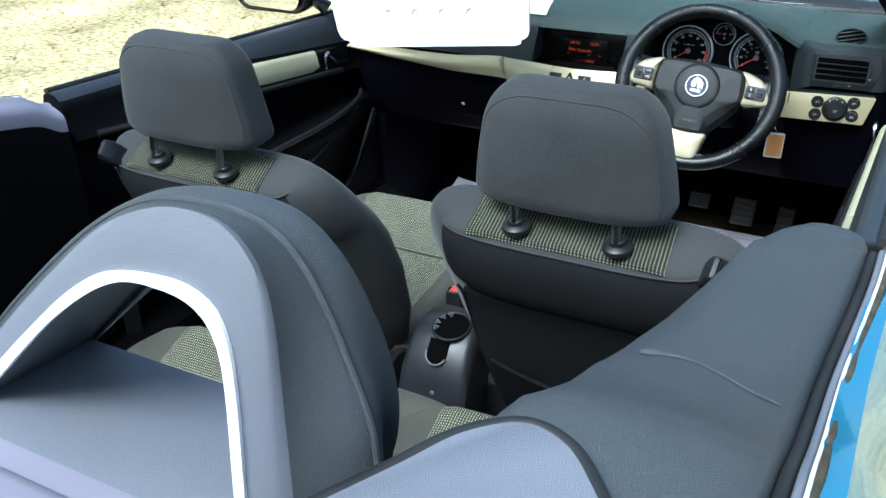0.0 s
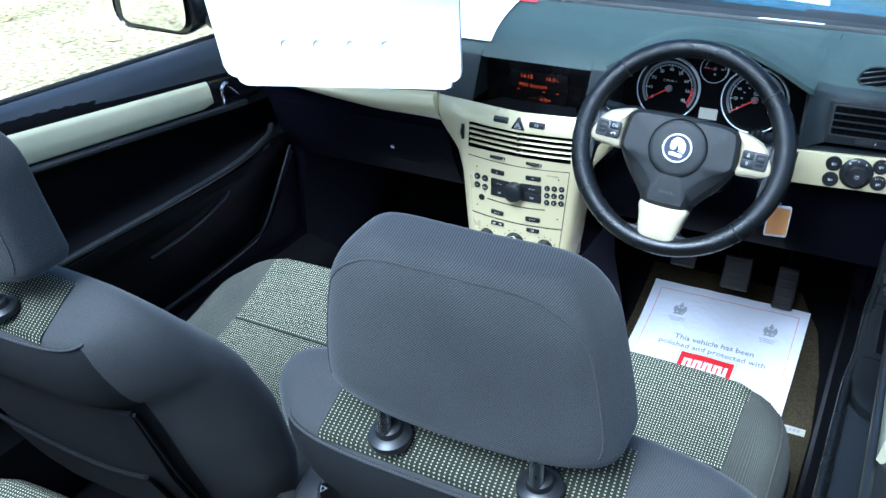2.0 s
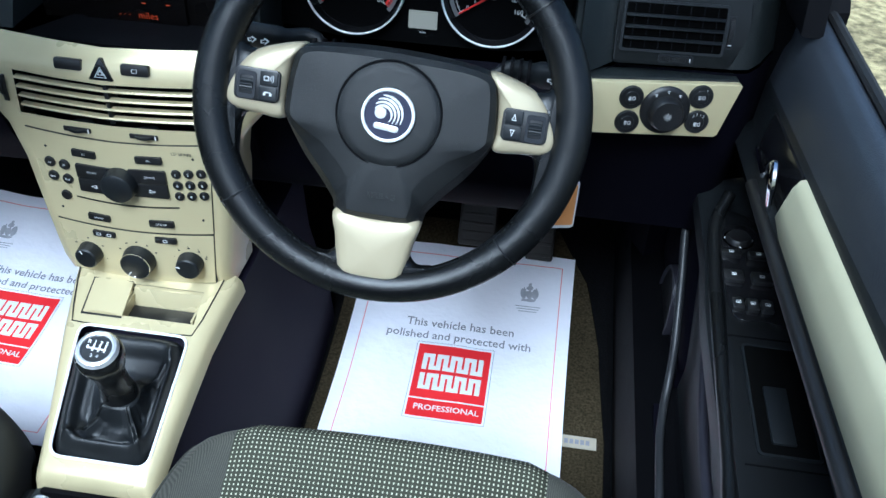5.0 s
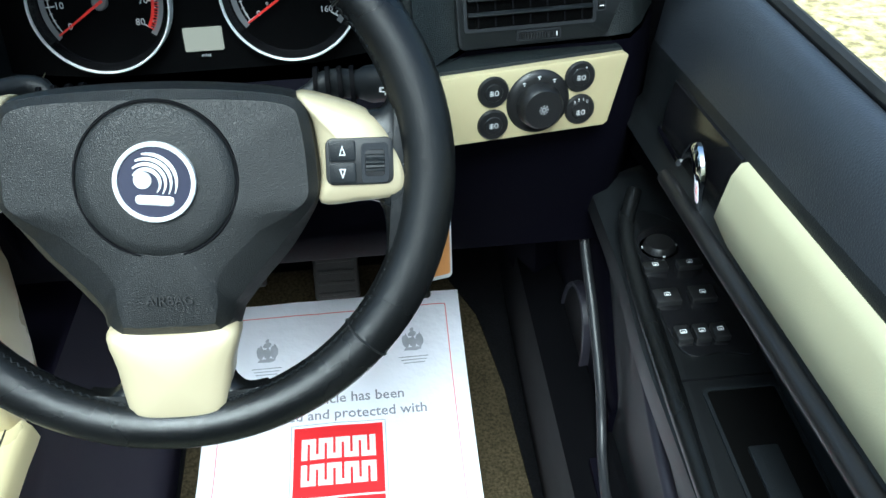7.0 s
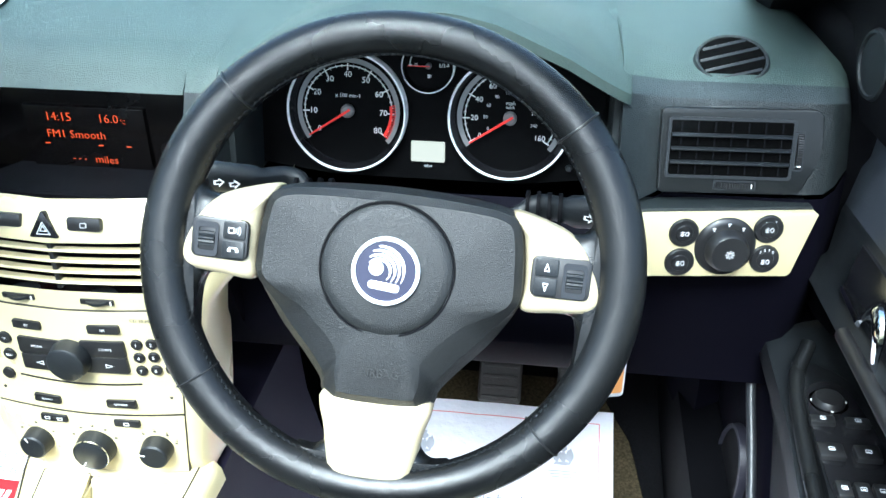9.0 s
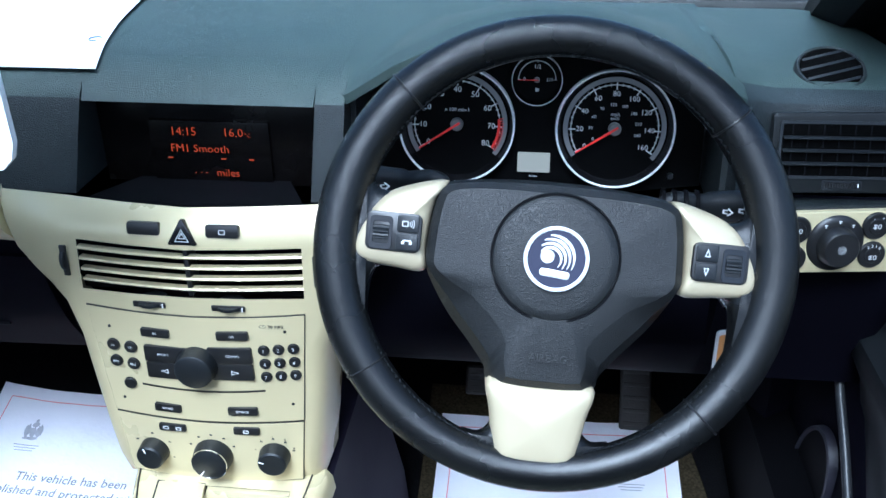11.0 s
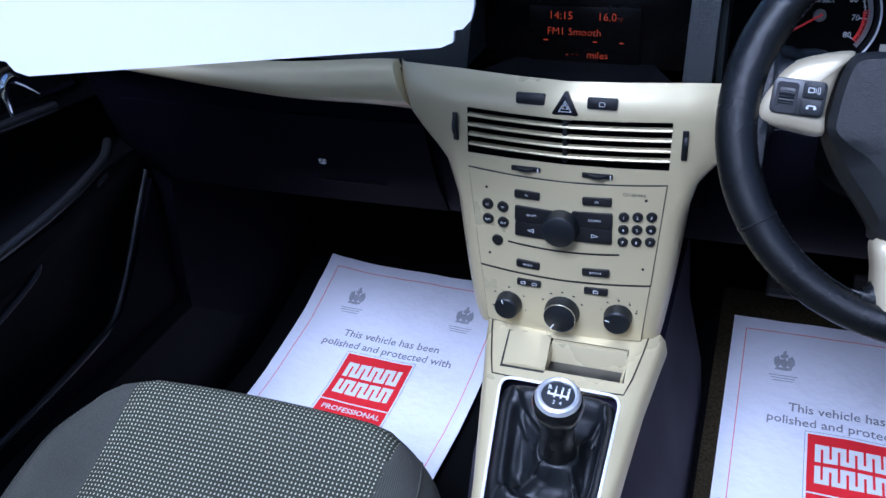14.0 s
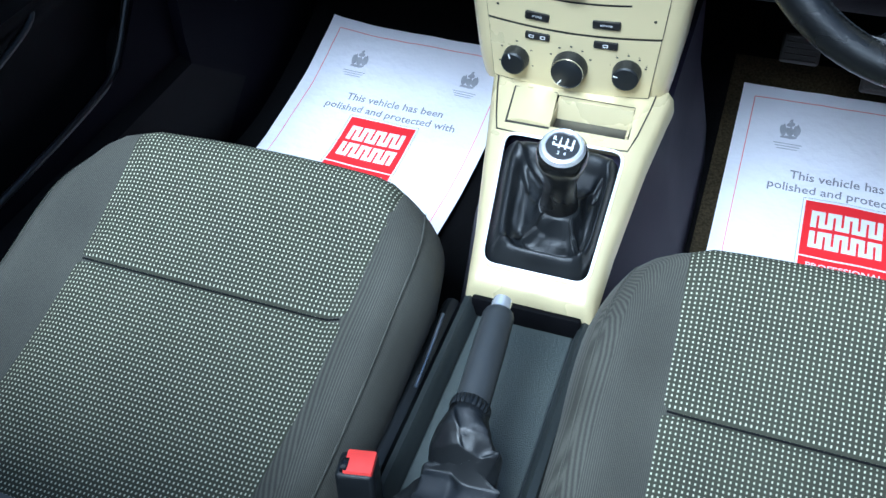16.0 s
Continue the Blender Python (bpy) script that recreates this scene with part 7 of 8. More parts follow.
# bag: narrow at the hem, slack in the middle, pinched, then spread over the tray
bm = B()
rings = []
NT, NA = 96, 120
TT = (0, 0.10, 0.28, 0.45, 0.56, 0.66, 0.80, 1.0)
FOLDS = (((0.06, 0.30, 0.50, 0.62), (2.3, 1.75, 1.55, 0.7), 0.0050, 1), ((0.30, 0.50, 0.64), (0.3, 1.1, 2.2), 0.0060, -1), ((0.12, 0.40, 0.60), (0.9, 0.6, 0.9), 0.0035, 1),
         ((0.48, 0.70, 1.0), (2.7, 2.15, 2.0), 0.0085, -1), ((0.52, 0.72, 1.0), (1.9, 1.65, 1.75), 0.0070, 1), ((0.55, 0.75, 1.0), (0.7, 1.05, 1.1), 0.0080, 1))
for t in np.linspace(0, 1, NT):
    y = table(TT, (-0.469, -0.480, -0.497, -0.511, -0.519, -0.527, -0.552, -0.617), t)
    cz = table(TT, (0.511, 0.507, 0.494, 0.478, 0.462, 0.450, 0.446, 0.452), t)
    rx = table(TT, (0.0168, 0.0200, 0.029, 0.034, 0.031, 0.050, 0.066, 0.068), t)
    rz = table(TT, (0.0160, 0.0190, 0.026, 0.029, 0.026, 0.022, 0.024, 0.030), t)
    r = []
    for i in range(NA):
        a = 2 * math.pi * i / NA
        d = 0.0
        for ft, fa, amp, side in FOLDS:
            if ft[0] < t < ft[-1] or (ft[-1] == 1.0 and t > ft[0]):
                u = (t - ft[0]) / (ft[-1] - ft[0])
                e = side * math.remainder(a - table(ft, fa, t), 2 * math.pi)
                win = min(1, 5 * u, 5 * (1 - u) if ft[-1] < 1 else 1)
                d += amp * win * (math.exp(-e / 0.42) if e > 0 else math.exp(e / 0.10) * 1.7 - 0.7 * math.exp(e / 0.30))
        d += 0.004 * smooth(0.1, 0.4, t) * noise.noise(Vector((2 * math.cos(a), 2 * math.sin(a), 7 * t)))
        r.append(Vector((table((0, 0.45, 0.66, 1.0), (0.0205, 0.026, 0.029, 0.031), t) + (rx + d) * math.cos(a), y + 0.4 * d, max(0.405, cz + (rz + d) * math.sin(a)))))
    rings.append(r)
loft(bm, rings)
bag = part("gaiter", bm, GAITER, hb, "crumpled black leather gaiter", angle=75)
bm = B()
rings = []
for dy, rr in ((0.004, 0.0169), (0.0035, 0.0184), (0.0, 0.0192), (-0.004, 0.0190), (-0.007, 0.0182)):
    rings.append([Vector((0.0203 + rr * (1 + 0.025 * math.cos(26 * a)) * math.cos(a), -0.469 + dy, 0.511 + rr * (1 + 0.025 * math.cos(26 * a)) * math.sin(a))) for a in np.linspace(0, 2 * math.pi, 105)[:-1]])
loft(bm, rings, cap=False)
part("gaiter_hem", bm, GAITER, bag, "gathered stitched hem")

# belt buckles beside the seats
for x, y in ((-0.060, -0.552), (0.100, -0.585)):
    bk = thing("belt_buckle", "black seat belt buckle with a red button", "belt buckle", (x, y, 0.33), "belt buckles")
    m = pose(x, y, 0.455, -8, 0, 12)
    bm = B()
    box(bm, (0, 0, 0), (0.036, 0.030, 0.080), 0.005, 3)
    part("body", bm, PLASTIC, bk, at=m)
    bm = B()
    box(bm, (0.003, 0.001, 0.0385), (0.027, 0.026, 0.010), 0.002, 2)
    part("button", bm, BUCKLE, bk, "red push button", at=m)
    bm = B()
    box(bm, (-0.010, -0.004, 0.0405), (0.007, 0.014, 0.0078), 0.001)
    part("slot", bm, GLOSS, bk, at=m)
    bm = B()
    box(bm, (x, y - 0.012, 0.36), (0.020, 0.006, 0.14), 0.002)
    part("stem", bm, DARK, bk, at=None)

# ---- pedals, driver's mat ----
PEDAL = mat("pedal_rubber", (0.022, 0.020, 0.017), 0.6, var=0.25, vscale=20, grain=0.4, gscale=300)
for nm, x, y, z, w, h, lab in (("clutch_pedal", 0.262, 0.415, 0.392, 0.060, 0.046, "clutch pedal"), ("brake_pedal", 0.392, 0.418, 0.378, 0.066, 0.082, "brake pedal"), ("accelerator_pedal", 0.505, 0.470, 0.335, 0.050, 0.105, "accelerator pedal")):
    pd = thing(nm, "black rubber-faced " + lab, "pedal", (x, y, z), "pedals")
    m = pose(x, y, z, 58)
    bm = B()
    box(bm, (0, 0, 0), (w, h, 0.012), 0.005, 3)
    part("pad", bm, PEDAL, pd, "grey rubber pad", at=m)
    for k in range(5):
        bm = B()
        box(bm, (0, -h / 2 + h * (k + 0.5) / 5, 0.007), (w * 0.82, h * 0.06, 0.003), 0.001)
        part("rib", bm, PEDAL, pd, at=m)
    bm = B()
    tube(bm, spline([m @ Vector((0, h * 0.2, -0.006)), (x, y + 0.10, z + 0.10), (x, y + 0.22, z + 0.24)], 5), 0.009, 8)
    part("arm", bm, DARK, pd, "black steel arm")

rug = thing("floor_mat", "worn dark floor mat on the driver's side", "floor mat", (0.42, 0.15, 0.21))
bm = B()
sheet(bm, lambda u, v: Vector((lerp(0.165, table((-0.25, -0.2, 0.1, 0.3, 0.42, 0.52), (0.60, 0.635, 0.64, 0.625, 0.60, 0.54), lerp(-0.25, 0.52, v)), u), lerp(-0.25, 0.52, v), floor_z(0, lerp(-0.25, 0.52, v)) + 0.006)), 12, 24, 0.006)
part("carpet", bm, MATRUG, rug, "brown-black carpet")
bm = B()
sheet(bm, lambda u, v: Vector((lerp(0.565, 0.628, u), lerp(0.088, 0.112, v) , 0.2075)), 6, 3, 0.001)
part("tag", bm, mat("tag_cloth", (0.40, 0.36, 0.28), 0.8, var=0.08, vscale=40), rug, "pale sewn tag")
bm = B()
for k in range(5):
    box(bm, (0.580 + 0.0085 * k, 0.100, 0.2079), (0.006, 0.009, 0.0008))
part("tag_print", bm, GREYPRINT, rug, "grey bars on the tag")


# ---- paper mats ----
def paper_mat(cx, cy, rot, w, h, label, curl=0.0, front_curl=0.0):
    """A printed paper sheet that follows the floor."""
    pm = thing("paper_mat", label, "paper mat", (cx, cy, floor_z(cx, cy)), "paper mats")
    ca, sa = math.cos(radians(rot)), math.sin(radians(rot))

    def lay(u, v, lift=0.0):
        """u across and v along the sheet, in metres from its middle."""
        x, y = cx + ca * u - sa * v, cy + sa * u + ca * v
        z = floor_z(x, y) + 0.016 + lift
        z += curl * max(0.0, (-u / (w / 2) - 0.35)) ** 2 * max(0.0, v / h + 0.45)
        z += front_curl * max(0.0, v / h) ** 2
        z += 0.003 * noise.noise(Vector((u * 9 + cx, v * 9, 0.3))) + 0.0015 * noise.noise(Vector((u * 25, v * 25, 2.3)))
        return Vector((x, y, z))

    def flat(bm):
        for q in bm.verts:
            q.co = lay(q.co.x, q.co.y, q.co.z)
        return bm
    bm = B()
    sheet(bm, lambda a, b: lay(lerp(-w / 2, w / 2, a), lerp(-h / 2, h / 2, b)), 24, 32, 0.0006)
    s = part("paper_sheet", bm, PAPER, pm, "white paper sheet", angle=80)
    e = 0.022

    def bar(u0, v0, u1, v1, mtl, name, lift=0.0009, parent=None, label=""):
        bm = B()
        n1, n2 = max(1, int(abs(u1 - u0) / 0.02)), max(1, int(abs(v1 - v0) / 0.02))
        sheet(bm, lambda a, b: lay(lerp(u0, u1, a), lerp(v0, v1, b), lift), n1, n2)
        return part(name, bm, mtl, parent or s, label)
    t = 0.0007
    for u0, v0, u1, v1 in ((-w / 2 + e, h / 2 - e - t, w / 2 - e, h / 2 - e + t), (-w / 2 + e, -h / 2 + e - t, w / 2 - e, -h / 2 + e + t), (-w / 2 + e - t, -h / 2 + e, -w / 2 + e + t, h / 2 - e), (w / 2 - e - t, -h / 2 + e, w / 2 - e + t, h / 2 - e)):
        bar(u0, v0, u1, v1, REDLINE, "border_line", label="thin red border line")
    top = h / 2
    for u in (-0.105, 0.115):
        # plain crest: shield, two supporters and a crown, as simple shapes
        for k, (du, dv, a, b) in enumerate(((0, -0.002, 0.013, 0.018), (-0.0105, 0.000, 0.010, 0.024), (0.0105, 0.000, 0.010, 0.024), (0, 0.0115, 0.011, 0.010), (0, 0.0185, 0.006, 0.006), (0, -0.0135, 0.034, 0.006))):
            bm = B()
            n = 14
            c = bm.verts.new((u + du, top - 0.079 + dv, 0.001))
            rim_ = [bm.verts.new((u + du + a / 2 * math.cos(2 * math.pi * i / n) * (1 + 0.26 * math.sin(5.3 * i + k)), top - 0.079 + dv + b / 2 * math.sin(2 * math.pi * i / n) * (1 + 0.18 * math.cos(4 * i)), 0.001)) for i in range(n)]
            for i in range(n):
                bm.faces.new((c, rim_[i], rim_[(i + 1) % n]))
            part("crest", flat(bm), PALEPRINT, s, "small grey crest")
        for k in range(3):
            bar(u - 0.022 + 0.003 * k, top - 0.105 - 0.005 * k, u + 0.022 - 0.003 * k, top - 0.1065 - 0.005 * k, PALEPRINT, "small_print", label="fine grey print")
    def words(body, v, size, mtl, name, lift, label="", bold=0.0002):
        cu = bpy.data.curves.new("words", "FONT")
        cu.body, cu.size, cu.align_x, cu.align_y, cu.resolution_u, cu.offset = body, size, "CENTER", "CENTER", 2, bold
        tmp = new("words", cu)
        me = bpy.data.meshes.new_from_object(tmp.evaluated_get(bpy.context.evaluated_depsgraph_get()))
        bpy.data.objects.remove(tmp)
        bm = B()
        bm.from_mesh(me)
        bpy.data.meshes.remove(me)
        bmesh.ops.translate(bm, vec=(0.002, v, lift), verts=bm.verts[:])
        part(name, flat(bm), mtl, s, label)
    words("This vehicle has been", top - 0.164, 0.0222, GREYPRINT, "printed_line", 0.0012, "grey printed line")
    words("polished and protected with", top - 0.1895, 0.0222, GREYPRINT, "printed_line", 0.0012, "grey printed line")
    # red emblem square with plain white shapes
    v1, q, qh = top - 0.208, 0.125, 0.150
    for u0, v0, u1, v2 in ((-q / 2 - 0.004, v1 + 0.004, q / 2 + 0.004, v1 + 0.0048), (-q / 2 - 0.004, v1 - qh - 0.005, q / 2 + 0.004, v1 - qh - 0.0042), (-q / 2 - 0.0045, v1 - qh - 0.004, -q / 2 - 0.0037, v1 + 0.004), (q / 2 + 0.0037, v1 - qh - 0.004, q / 2 + 0.0045, v1 + 0.004)):
        bar(u0, v0, u1, v2, GREYPRINT, "emblem_outline")
    bar(-q / 2, v1 - qh, q / 2, v1, RED, "emblem", 0.0010, None, "red emblem square")
    for vr, lo in ((v1 - 0.036, 1), (v1 - 0.077, 0)):
        # a meander of thick white bars across the square
        hh, n_ = 0.034, 9
        for k in range(n_):
            u = lerp(-0.0475, 0.0475, k / (n_ - 1))
            bar(u - 0.0042, vr - hh / 2, u + 0.0042, vr + hh / 2, WHITEPRINT, "emblem_shape", 0.0015, None, "plain white bar")
            if k < n_ - 1:
                y0 = vr + hh / 2 - 0.0085 if (k + lo) % 2 else vr - hh / 2
                bar(u + 0.0042, y0, u + 0.0077, y0 + 0.0085, WHITEPRINT, "emblem_shape", 0.0015, None, "plain white bar")
    bar(-q / 2, v1 - qh * 0.745, q / 2, v1 - qh * 0.765, WHITEPRINT, "emblem_line", 0.0015)
    words("PROFESSIONAL", v1 - qh * 0.872, 0.0158, WHITEPRINT, "emblem_word", 0.0018, "white printed word", 0.0003)
    return pm


paper_mat(0.381, 0.210, 0.0, 0.384, 0.50, "white printed paper mat with a red emblem, driver's floor", 0.0, 0.0)
paper_mat(-0.398, 0.200, -1.5, 0.384, 0.51, "curling white printed paper mat with a red emblem, passenger's floor", 0.03, 0.0)
paper_mat(-0.335, -0.700, -4.0, 0.384, 0.44, "white printed paper mat with a red emblem on the rear floor")


# ---- doors ----
def strip_top(y):
    return min(0.855 - 0.115 * y, belt(y) - 0.030)


def strip_low(y):
    return 0.797 - 0.110 * y


RIMGREY = mat("satin_grey_edge", (0.024, 0.025, 0.028), 0.42, var=0.12, vscale=9)
GRIP = mat("dark_lilac_edge", (0.020, 0.019, 0.028), 0.5, var=0.15, vscale=8, grain=0.2, gscale=600, kind="pebble")


def door(s):
    side = "driver's" if s > 0 else "passenger's"
    d = thing("door", side + " door panel in black plastic with a pale olive cloth strip", "car door", (s * 0.74, -0.45, 0.25), "doors")
    bm = B()
    rings = []
    ys = list(np.linspace(0.14, -0.955, 34))
    nose = {0.176: 0.92, 0.171: 0.62, 0.162: 0.34, 0.151: 0.12} if s > 0 else {}
    for y in list(nose) + ys:
        b = belt(y)
        f = smooth(0.14, 0.02, y)
        arm = (0.045 if s < 0 else 0.008) * smooth(0.02, -0.12, y) * (1 - 0.3 * smooth(-0.5, -0.95, y))
        st, sb_ = strip_top(y), strip_low(y)
        pts = [(0.790, b - 0.012), (0.787, b - 0.002), (0.776, b), (0.762, b - 0.004), (0.752, b - 0.012), (0.742, st + 0.012), (0.738, st + 0.003), (0.737, st - 0.003), (0.734, sb_ + 0.008), (0.722, sb_ - 0.003), (0.716, sb_ - 0.015), (0.752, sb_ - 0.034), (0.764, sb_ - 0.070), (0.766, 0.694), (0.705 - arm * 0.6, 0.690), (0.690 - arm, 0.682), (0.688 - arm, 0.66), (0.705 - arm * 0.6, 0.625), (0.715, 0.58), (0.712, 0.48), (0.705, 0.40), (0.72, 0.30), (0.76, 0.25), (0.80, 0.25), (0.80, b - 0.05)]
        rings.append([Vector((s * lerp(x, 0.797, nose.get(y, 0.0)), y, z)) for x, z in pts])
    loft(bm, rings)
    # the passenger's panel takes a darker plastic, painting in that side's shade
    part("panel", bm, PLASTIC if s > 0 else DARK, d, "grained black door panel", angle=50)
    # sill pad along the top
    bm = B()
    rings = []
    for y in list(nose) + list(np.linspace(0.14 if s > 0 else 0.13, -0.95, 30)):
        b = belt(y) + 0.002
        rings.append([Vector((s * lerp(x, 0.790, nose.get(y, 0.0)), y + 0.003 * nose.get(y, 0.0), z)) for x, z in ((0.779, b - 0.002), (0.774, b + 0.001), (0.763, b - 0.001), (0.752, b - 0.010), (0.744, lerp(b - 0.010, strip_top(y), 0.6)), (0.739, strip_top(y) + 0.003), (0.745, strip_top(y) + 0.002), (0.76, b - 0.018))])
    loft(bm, rings)
    part("sill_pad", bm, mat("door_top_pad", (0.030, 0.034, 0.042), 0.38, var=0.1, vscale=4, grain=0.3, gscale=420, kind="pebble"), d, "grey-blue padded door top", angle=60)
    bm = B()
    tube(bm, [(s * 0.784, y, belt(y) + 0.004) for y in np.linspace(0.13, -0.95, 20)], 0.006, 8)
    part("window_seal", bm, RUBBER, d, "black rubber window seal")
    # pale cloth strip
    bm = B()
    rings = []
    for y in np.linspace(-0.105, -0.78, 24):
        b = belt(y)
        t0 = smooth(-0.105, -0.14, y)
        st, lo = strip_top(y), strip_low(y)
        rings.append([Vector((s * x, y, z)) for x, z in ((0.745, st), (0.7325, st - 0.002), (0.727, lerp(st, lo, 0.2)), (0.7225, lerp(st, lo, 0.55)), (0.7195, lerp(st, lo, lerp(0.80, 0.93, t0))), (0.724, lerp(st, lo, lerp(0.86, 1.0, t0))), (0.745, lo))])
    loft(bm, rings)
    part("cloth_strip", bm, CREAM_SOFT, d, "pale olive cloth strip", angle=60)
    # inner handle in its scoop
    bm = B()
    rings = []
    for y in np.linspace(0.055, -0.10, 10):
        b = belt(y)
        st, lo = strip_top(y), strip_low(y)
        rings.append([Vector((s * x, y, z)) for x, z in ((0.745, st), (0.7345, st - 0.002), (0.7300, lerp(st, lo, 0.4)), (0.7270, lerp(st, lo, 0.9)), (0.7305, lo), (0.745, lo))])
    loft(bm, rings)
    part("handle_scoop", bm, GLOSS, d, "gloss black handle scoop")
    for pts, r in (([(0.727, 0.056, 0.800), (0.725, 0.023, 0.803), (0.722, -0.014, 0.809)], (0.0024, 0.0026, 0.0024)), ([(0.724, -0.014, 0.812), (0.719, -0.040, 0.836), (0.716, -0.064, 0.851), (0.715, -0.077, 0.842), (0.718, -0.074, 0.820), (0.723, -0.069, 0.797)], (0.002, 0.0036, 0.0054, 0.0052, 0.0036, 0.002))):
        line = spline([(s * x, y, z) for x, y, z in pts], 6)
        bm = B()
        tube(bm, line, [table(list(np.linspace(0, 1, len(r))), r, k / (len(line) - 1)) for k in range(len(line))], 10, flat=1.4)
        part("handle", bm, CHROME, d, "chrome inner handle")
    # ledge under the strip
    bm = B()
    tube(bm, [(s * (0.718), y, strip_low(y) - 0.010) for y in np.linspace(0.0, -0.90, 24)], 0.0075, 10)
    part("ledge", bm, SMOOTHBLK, d, "narrow black ledge")
    # armrest top with pull cup
    if s > 0:
        bm = B()
        prism(bm, [(p.x, p.y) for p in spline([(0.706, 0.045, 0), (0.722, 0.060, 0), (0.748, 0.040, 0), (0.768, -0.10, 0), (0.778, -0.42, 0), (0.690, -0.42, 0), (0.698, -0.10, 0)], 5, loop=True)], 0.66, 0.7065, 0.004)
        part("armrest_top", bm, mat("armrest_black", (0.0055, 0.006, 0.0065), 0.42, var=0.2, vscale=7, grain=0.2, gscale=700, kind="pebble", spec=0.28), d, "black armrest top")
        bm = B()
        box(bm, (0.735, -0.240, 0.7070), (0.052, 0.136, 0.003), 0.001)
        pc = part("pull_cup", bm, mat("cup_black", (0.0012, 0.0012, 0.0012), 0.8, var=0.1, spec=0.05), d, "dark pull cup", angle=30)
        bm = B()
        ring_plate(bm, rounded(0.058, 0.142, 0.006, 4, 0.735, -0.240), rounded(0.0525, 0.1365, 0.004, 4, 0.735, -0.240), 0.7050, 0.7088)
        part("cup_lip", bm, PLASTIC, pc, "raised lip of the pull cup")
        bm = B()
        box(bm, (0.731, -0.262, 0.709), (0.022, 0.070, 0.004), 0.0018)
        part("cup_insert", bm, PLASTIC, pc, "raised insert in the cup")
        for y_ in (-0.158, -0.322):
            bm = B()
            box(bm, (0.733, y_, 0.7066), (0.078, 0.0016, 0.0012))
            part("cup_joint", bm, DARK, d, "fine joint across the armrest")
        # glossy switch plate
        bm = B()
        prism(bm, [(p.x, p.y) for p in spline([(0.704, 0.010, 0), (0.712, 0.028, 0), (0.728, 0.034, 0), (0.742, 0.024, 0), (0.752, -0.02, 0), (0.764, -0.128, 0), (0.734, -0.132, 0), (0.704, -0.128, 0), (0.700, -0.06, 0)], 5, loop=True)], 0.700, 0.7082, 0.001)
        part("switch_plate", bm, GLOSS, d, "gloss black switch plate")
        # switches
        bm = B()
        lathe(bm, ((0, 0.006), (0.012, 0.006), (0.0135, 0.004), (0.0150, 0.0), (0.0175, 0.0)), 28)
        part("mirror_knob", bm, SMOOTHBLK, d, "round mirror adjuster", at=pose(0.722, 0.004, 0.7082))
        for a in range(4):
            bm = B()
            box(bm, (0, 0.0155, 0.001), (0.0022, 0.0010, 0.0012))
            part("adjuster_mark", bm, DIM, d, at=pose(0.722, 0.004, 0.7082) @ pose(0, 0, 0, 0, 0, 90 * a))
        for row, y, xs in ((0, -0.026, (0.710, 0.740)), (1, -0.066, (0.709, 0.739)), (2, -0.112, (0.709, 0.724, 0.739))):
            for x in xs:
                bm = B()
                box(bm, (x, y, 0.7095), (0.022 if len(xs) == 2 else 0.013, 0.018 if row else 0.011, 0.008), 0.002, 2)
                sw = part("window_switch", bm, SMOOTHBLK, d, "small black window switch")
                bm = B()
                ring_plate(bm, rounded(0.0052, 0.0042, 0.0006, 2, x, y), rounded(0.0042, 0.0032, 0.0004, 2, x, y), 0.7130, 0.7139)
                box(bm, (x, y - 0.0006, 0.7134), (0.0026, 0.0012, 0.0008))
                part("switch_symbol", bm, DIM, sw, "pale window symbol")
    # loudspeaker cover low in the front of the door
    sm = pose(s * 0.706, 0.02, 0.40, 0, -s * 90, 0) @ pose(0, 0, 0, 0, 0, 90)
    if s > 0:
        bm = B()
        loft(bm, [[Vector((x, y, z)) for x, z in ((0.78, 0.24), (0.716, 0.26), (0.704, 0.34), (0.702, 0.46), (0.706, zt - 0.02), (0.718, zt), (0.78, zt))] for y, zt in ((0.345, 0.66), (0.30, 0.67), (0.20, 0.665), (0.16, 0.62), (0.10, 0.56), (0.03, 0.48))])
        part("speaker_panel", bm, LILAC, d, "dark lower front of the door", angle=50)
        sm = pose(0.7015, 0.195, 0.430, 0, -90, 0) @ pose(0, 0, 0, 0, 0, 62)
    bm = B()
    lathe(bm, ((0, 0.006), (0.070, 0.006), (0.078, 0.0045)), 44, None, 0.66 if s > 0 else 0.62, 1.12 if s > 0 else 1.25)
    sp = part("speaker_cover", bm, DARK, d, "oval speaker cover", at=sm)
    bm = B()
    k1, k2 = (0.66, 1.12) if s > 0 else (0.62, 1.25)
    lathe(bm, ((0.076, 0.004), (0.079, 0.009), (0.084, 0.008), (0.087, -0.004)), 44, None, k1, k2)
    part("speaker_rim", bm, GRIP if s > 0 else DARK, sp, "raised rim round the speaker", at=sm)
    # rounded edges of the armrest and of the grip below it
    bm = B()
    line = [(s * 0.690, 0.05, 0.715), (s * 0.668, 0.0, 0.705), (s * 0.652, -0.14, 0.693), (s * 0.650, -0.36, 0.690), (s * 0.656, -0.62, 0.690), (s * 0.665, -0.88, 0.690)] if s < 0 else [(0.716, 0.075, 0.722), (0.700, 0.035, 0.705), (0.694, -0.05, 0.694), (0.690, -0.16, 0.692), (0.686, -0.30, 0.690), (0.680, -0.42, 0.690), (0.678, -0.88, 0.690)]
    tube(bm, spline(line, 6), 0.0075, 10)
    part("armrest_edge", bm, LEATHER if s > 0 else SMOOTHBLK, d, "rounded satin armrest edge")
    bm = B()
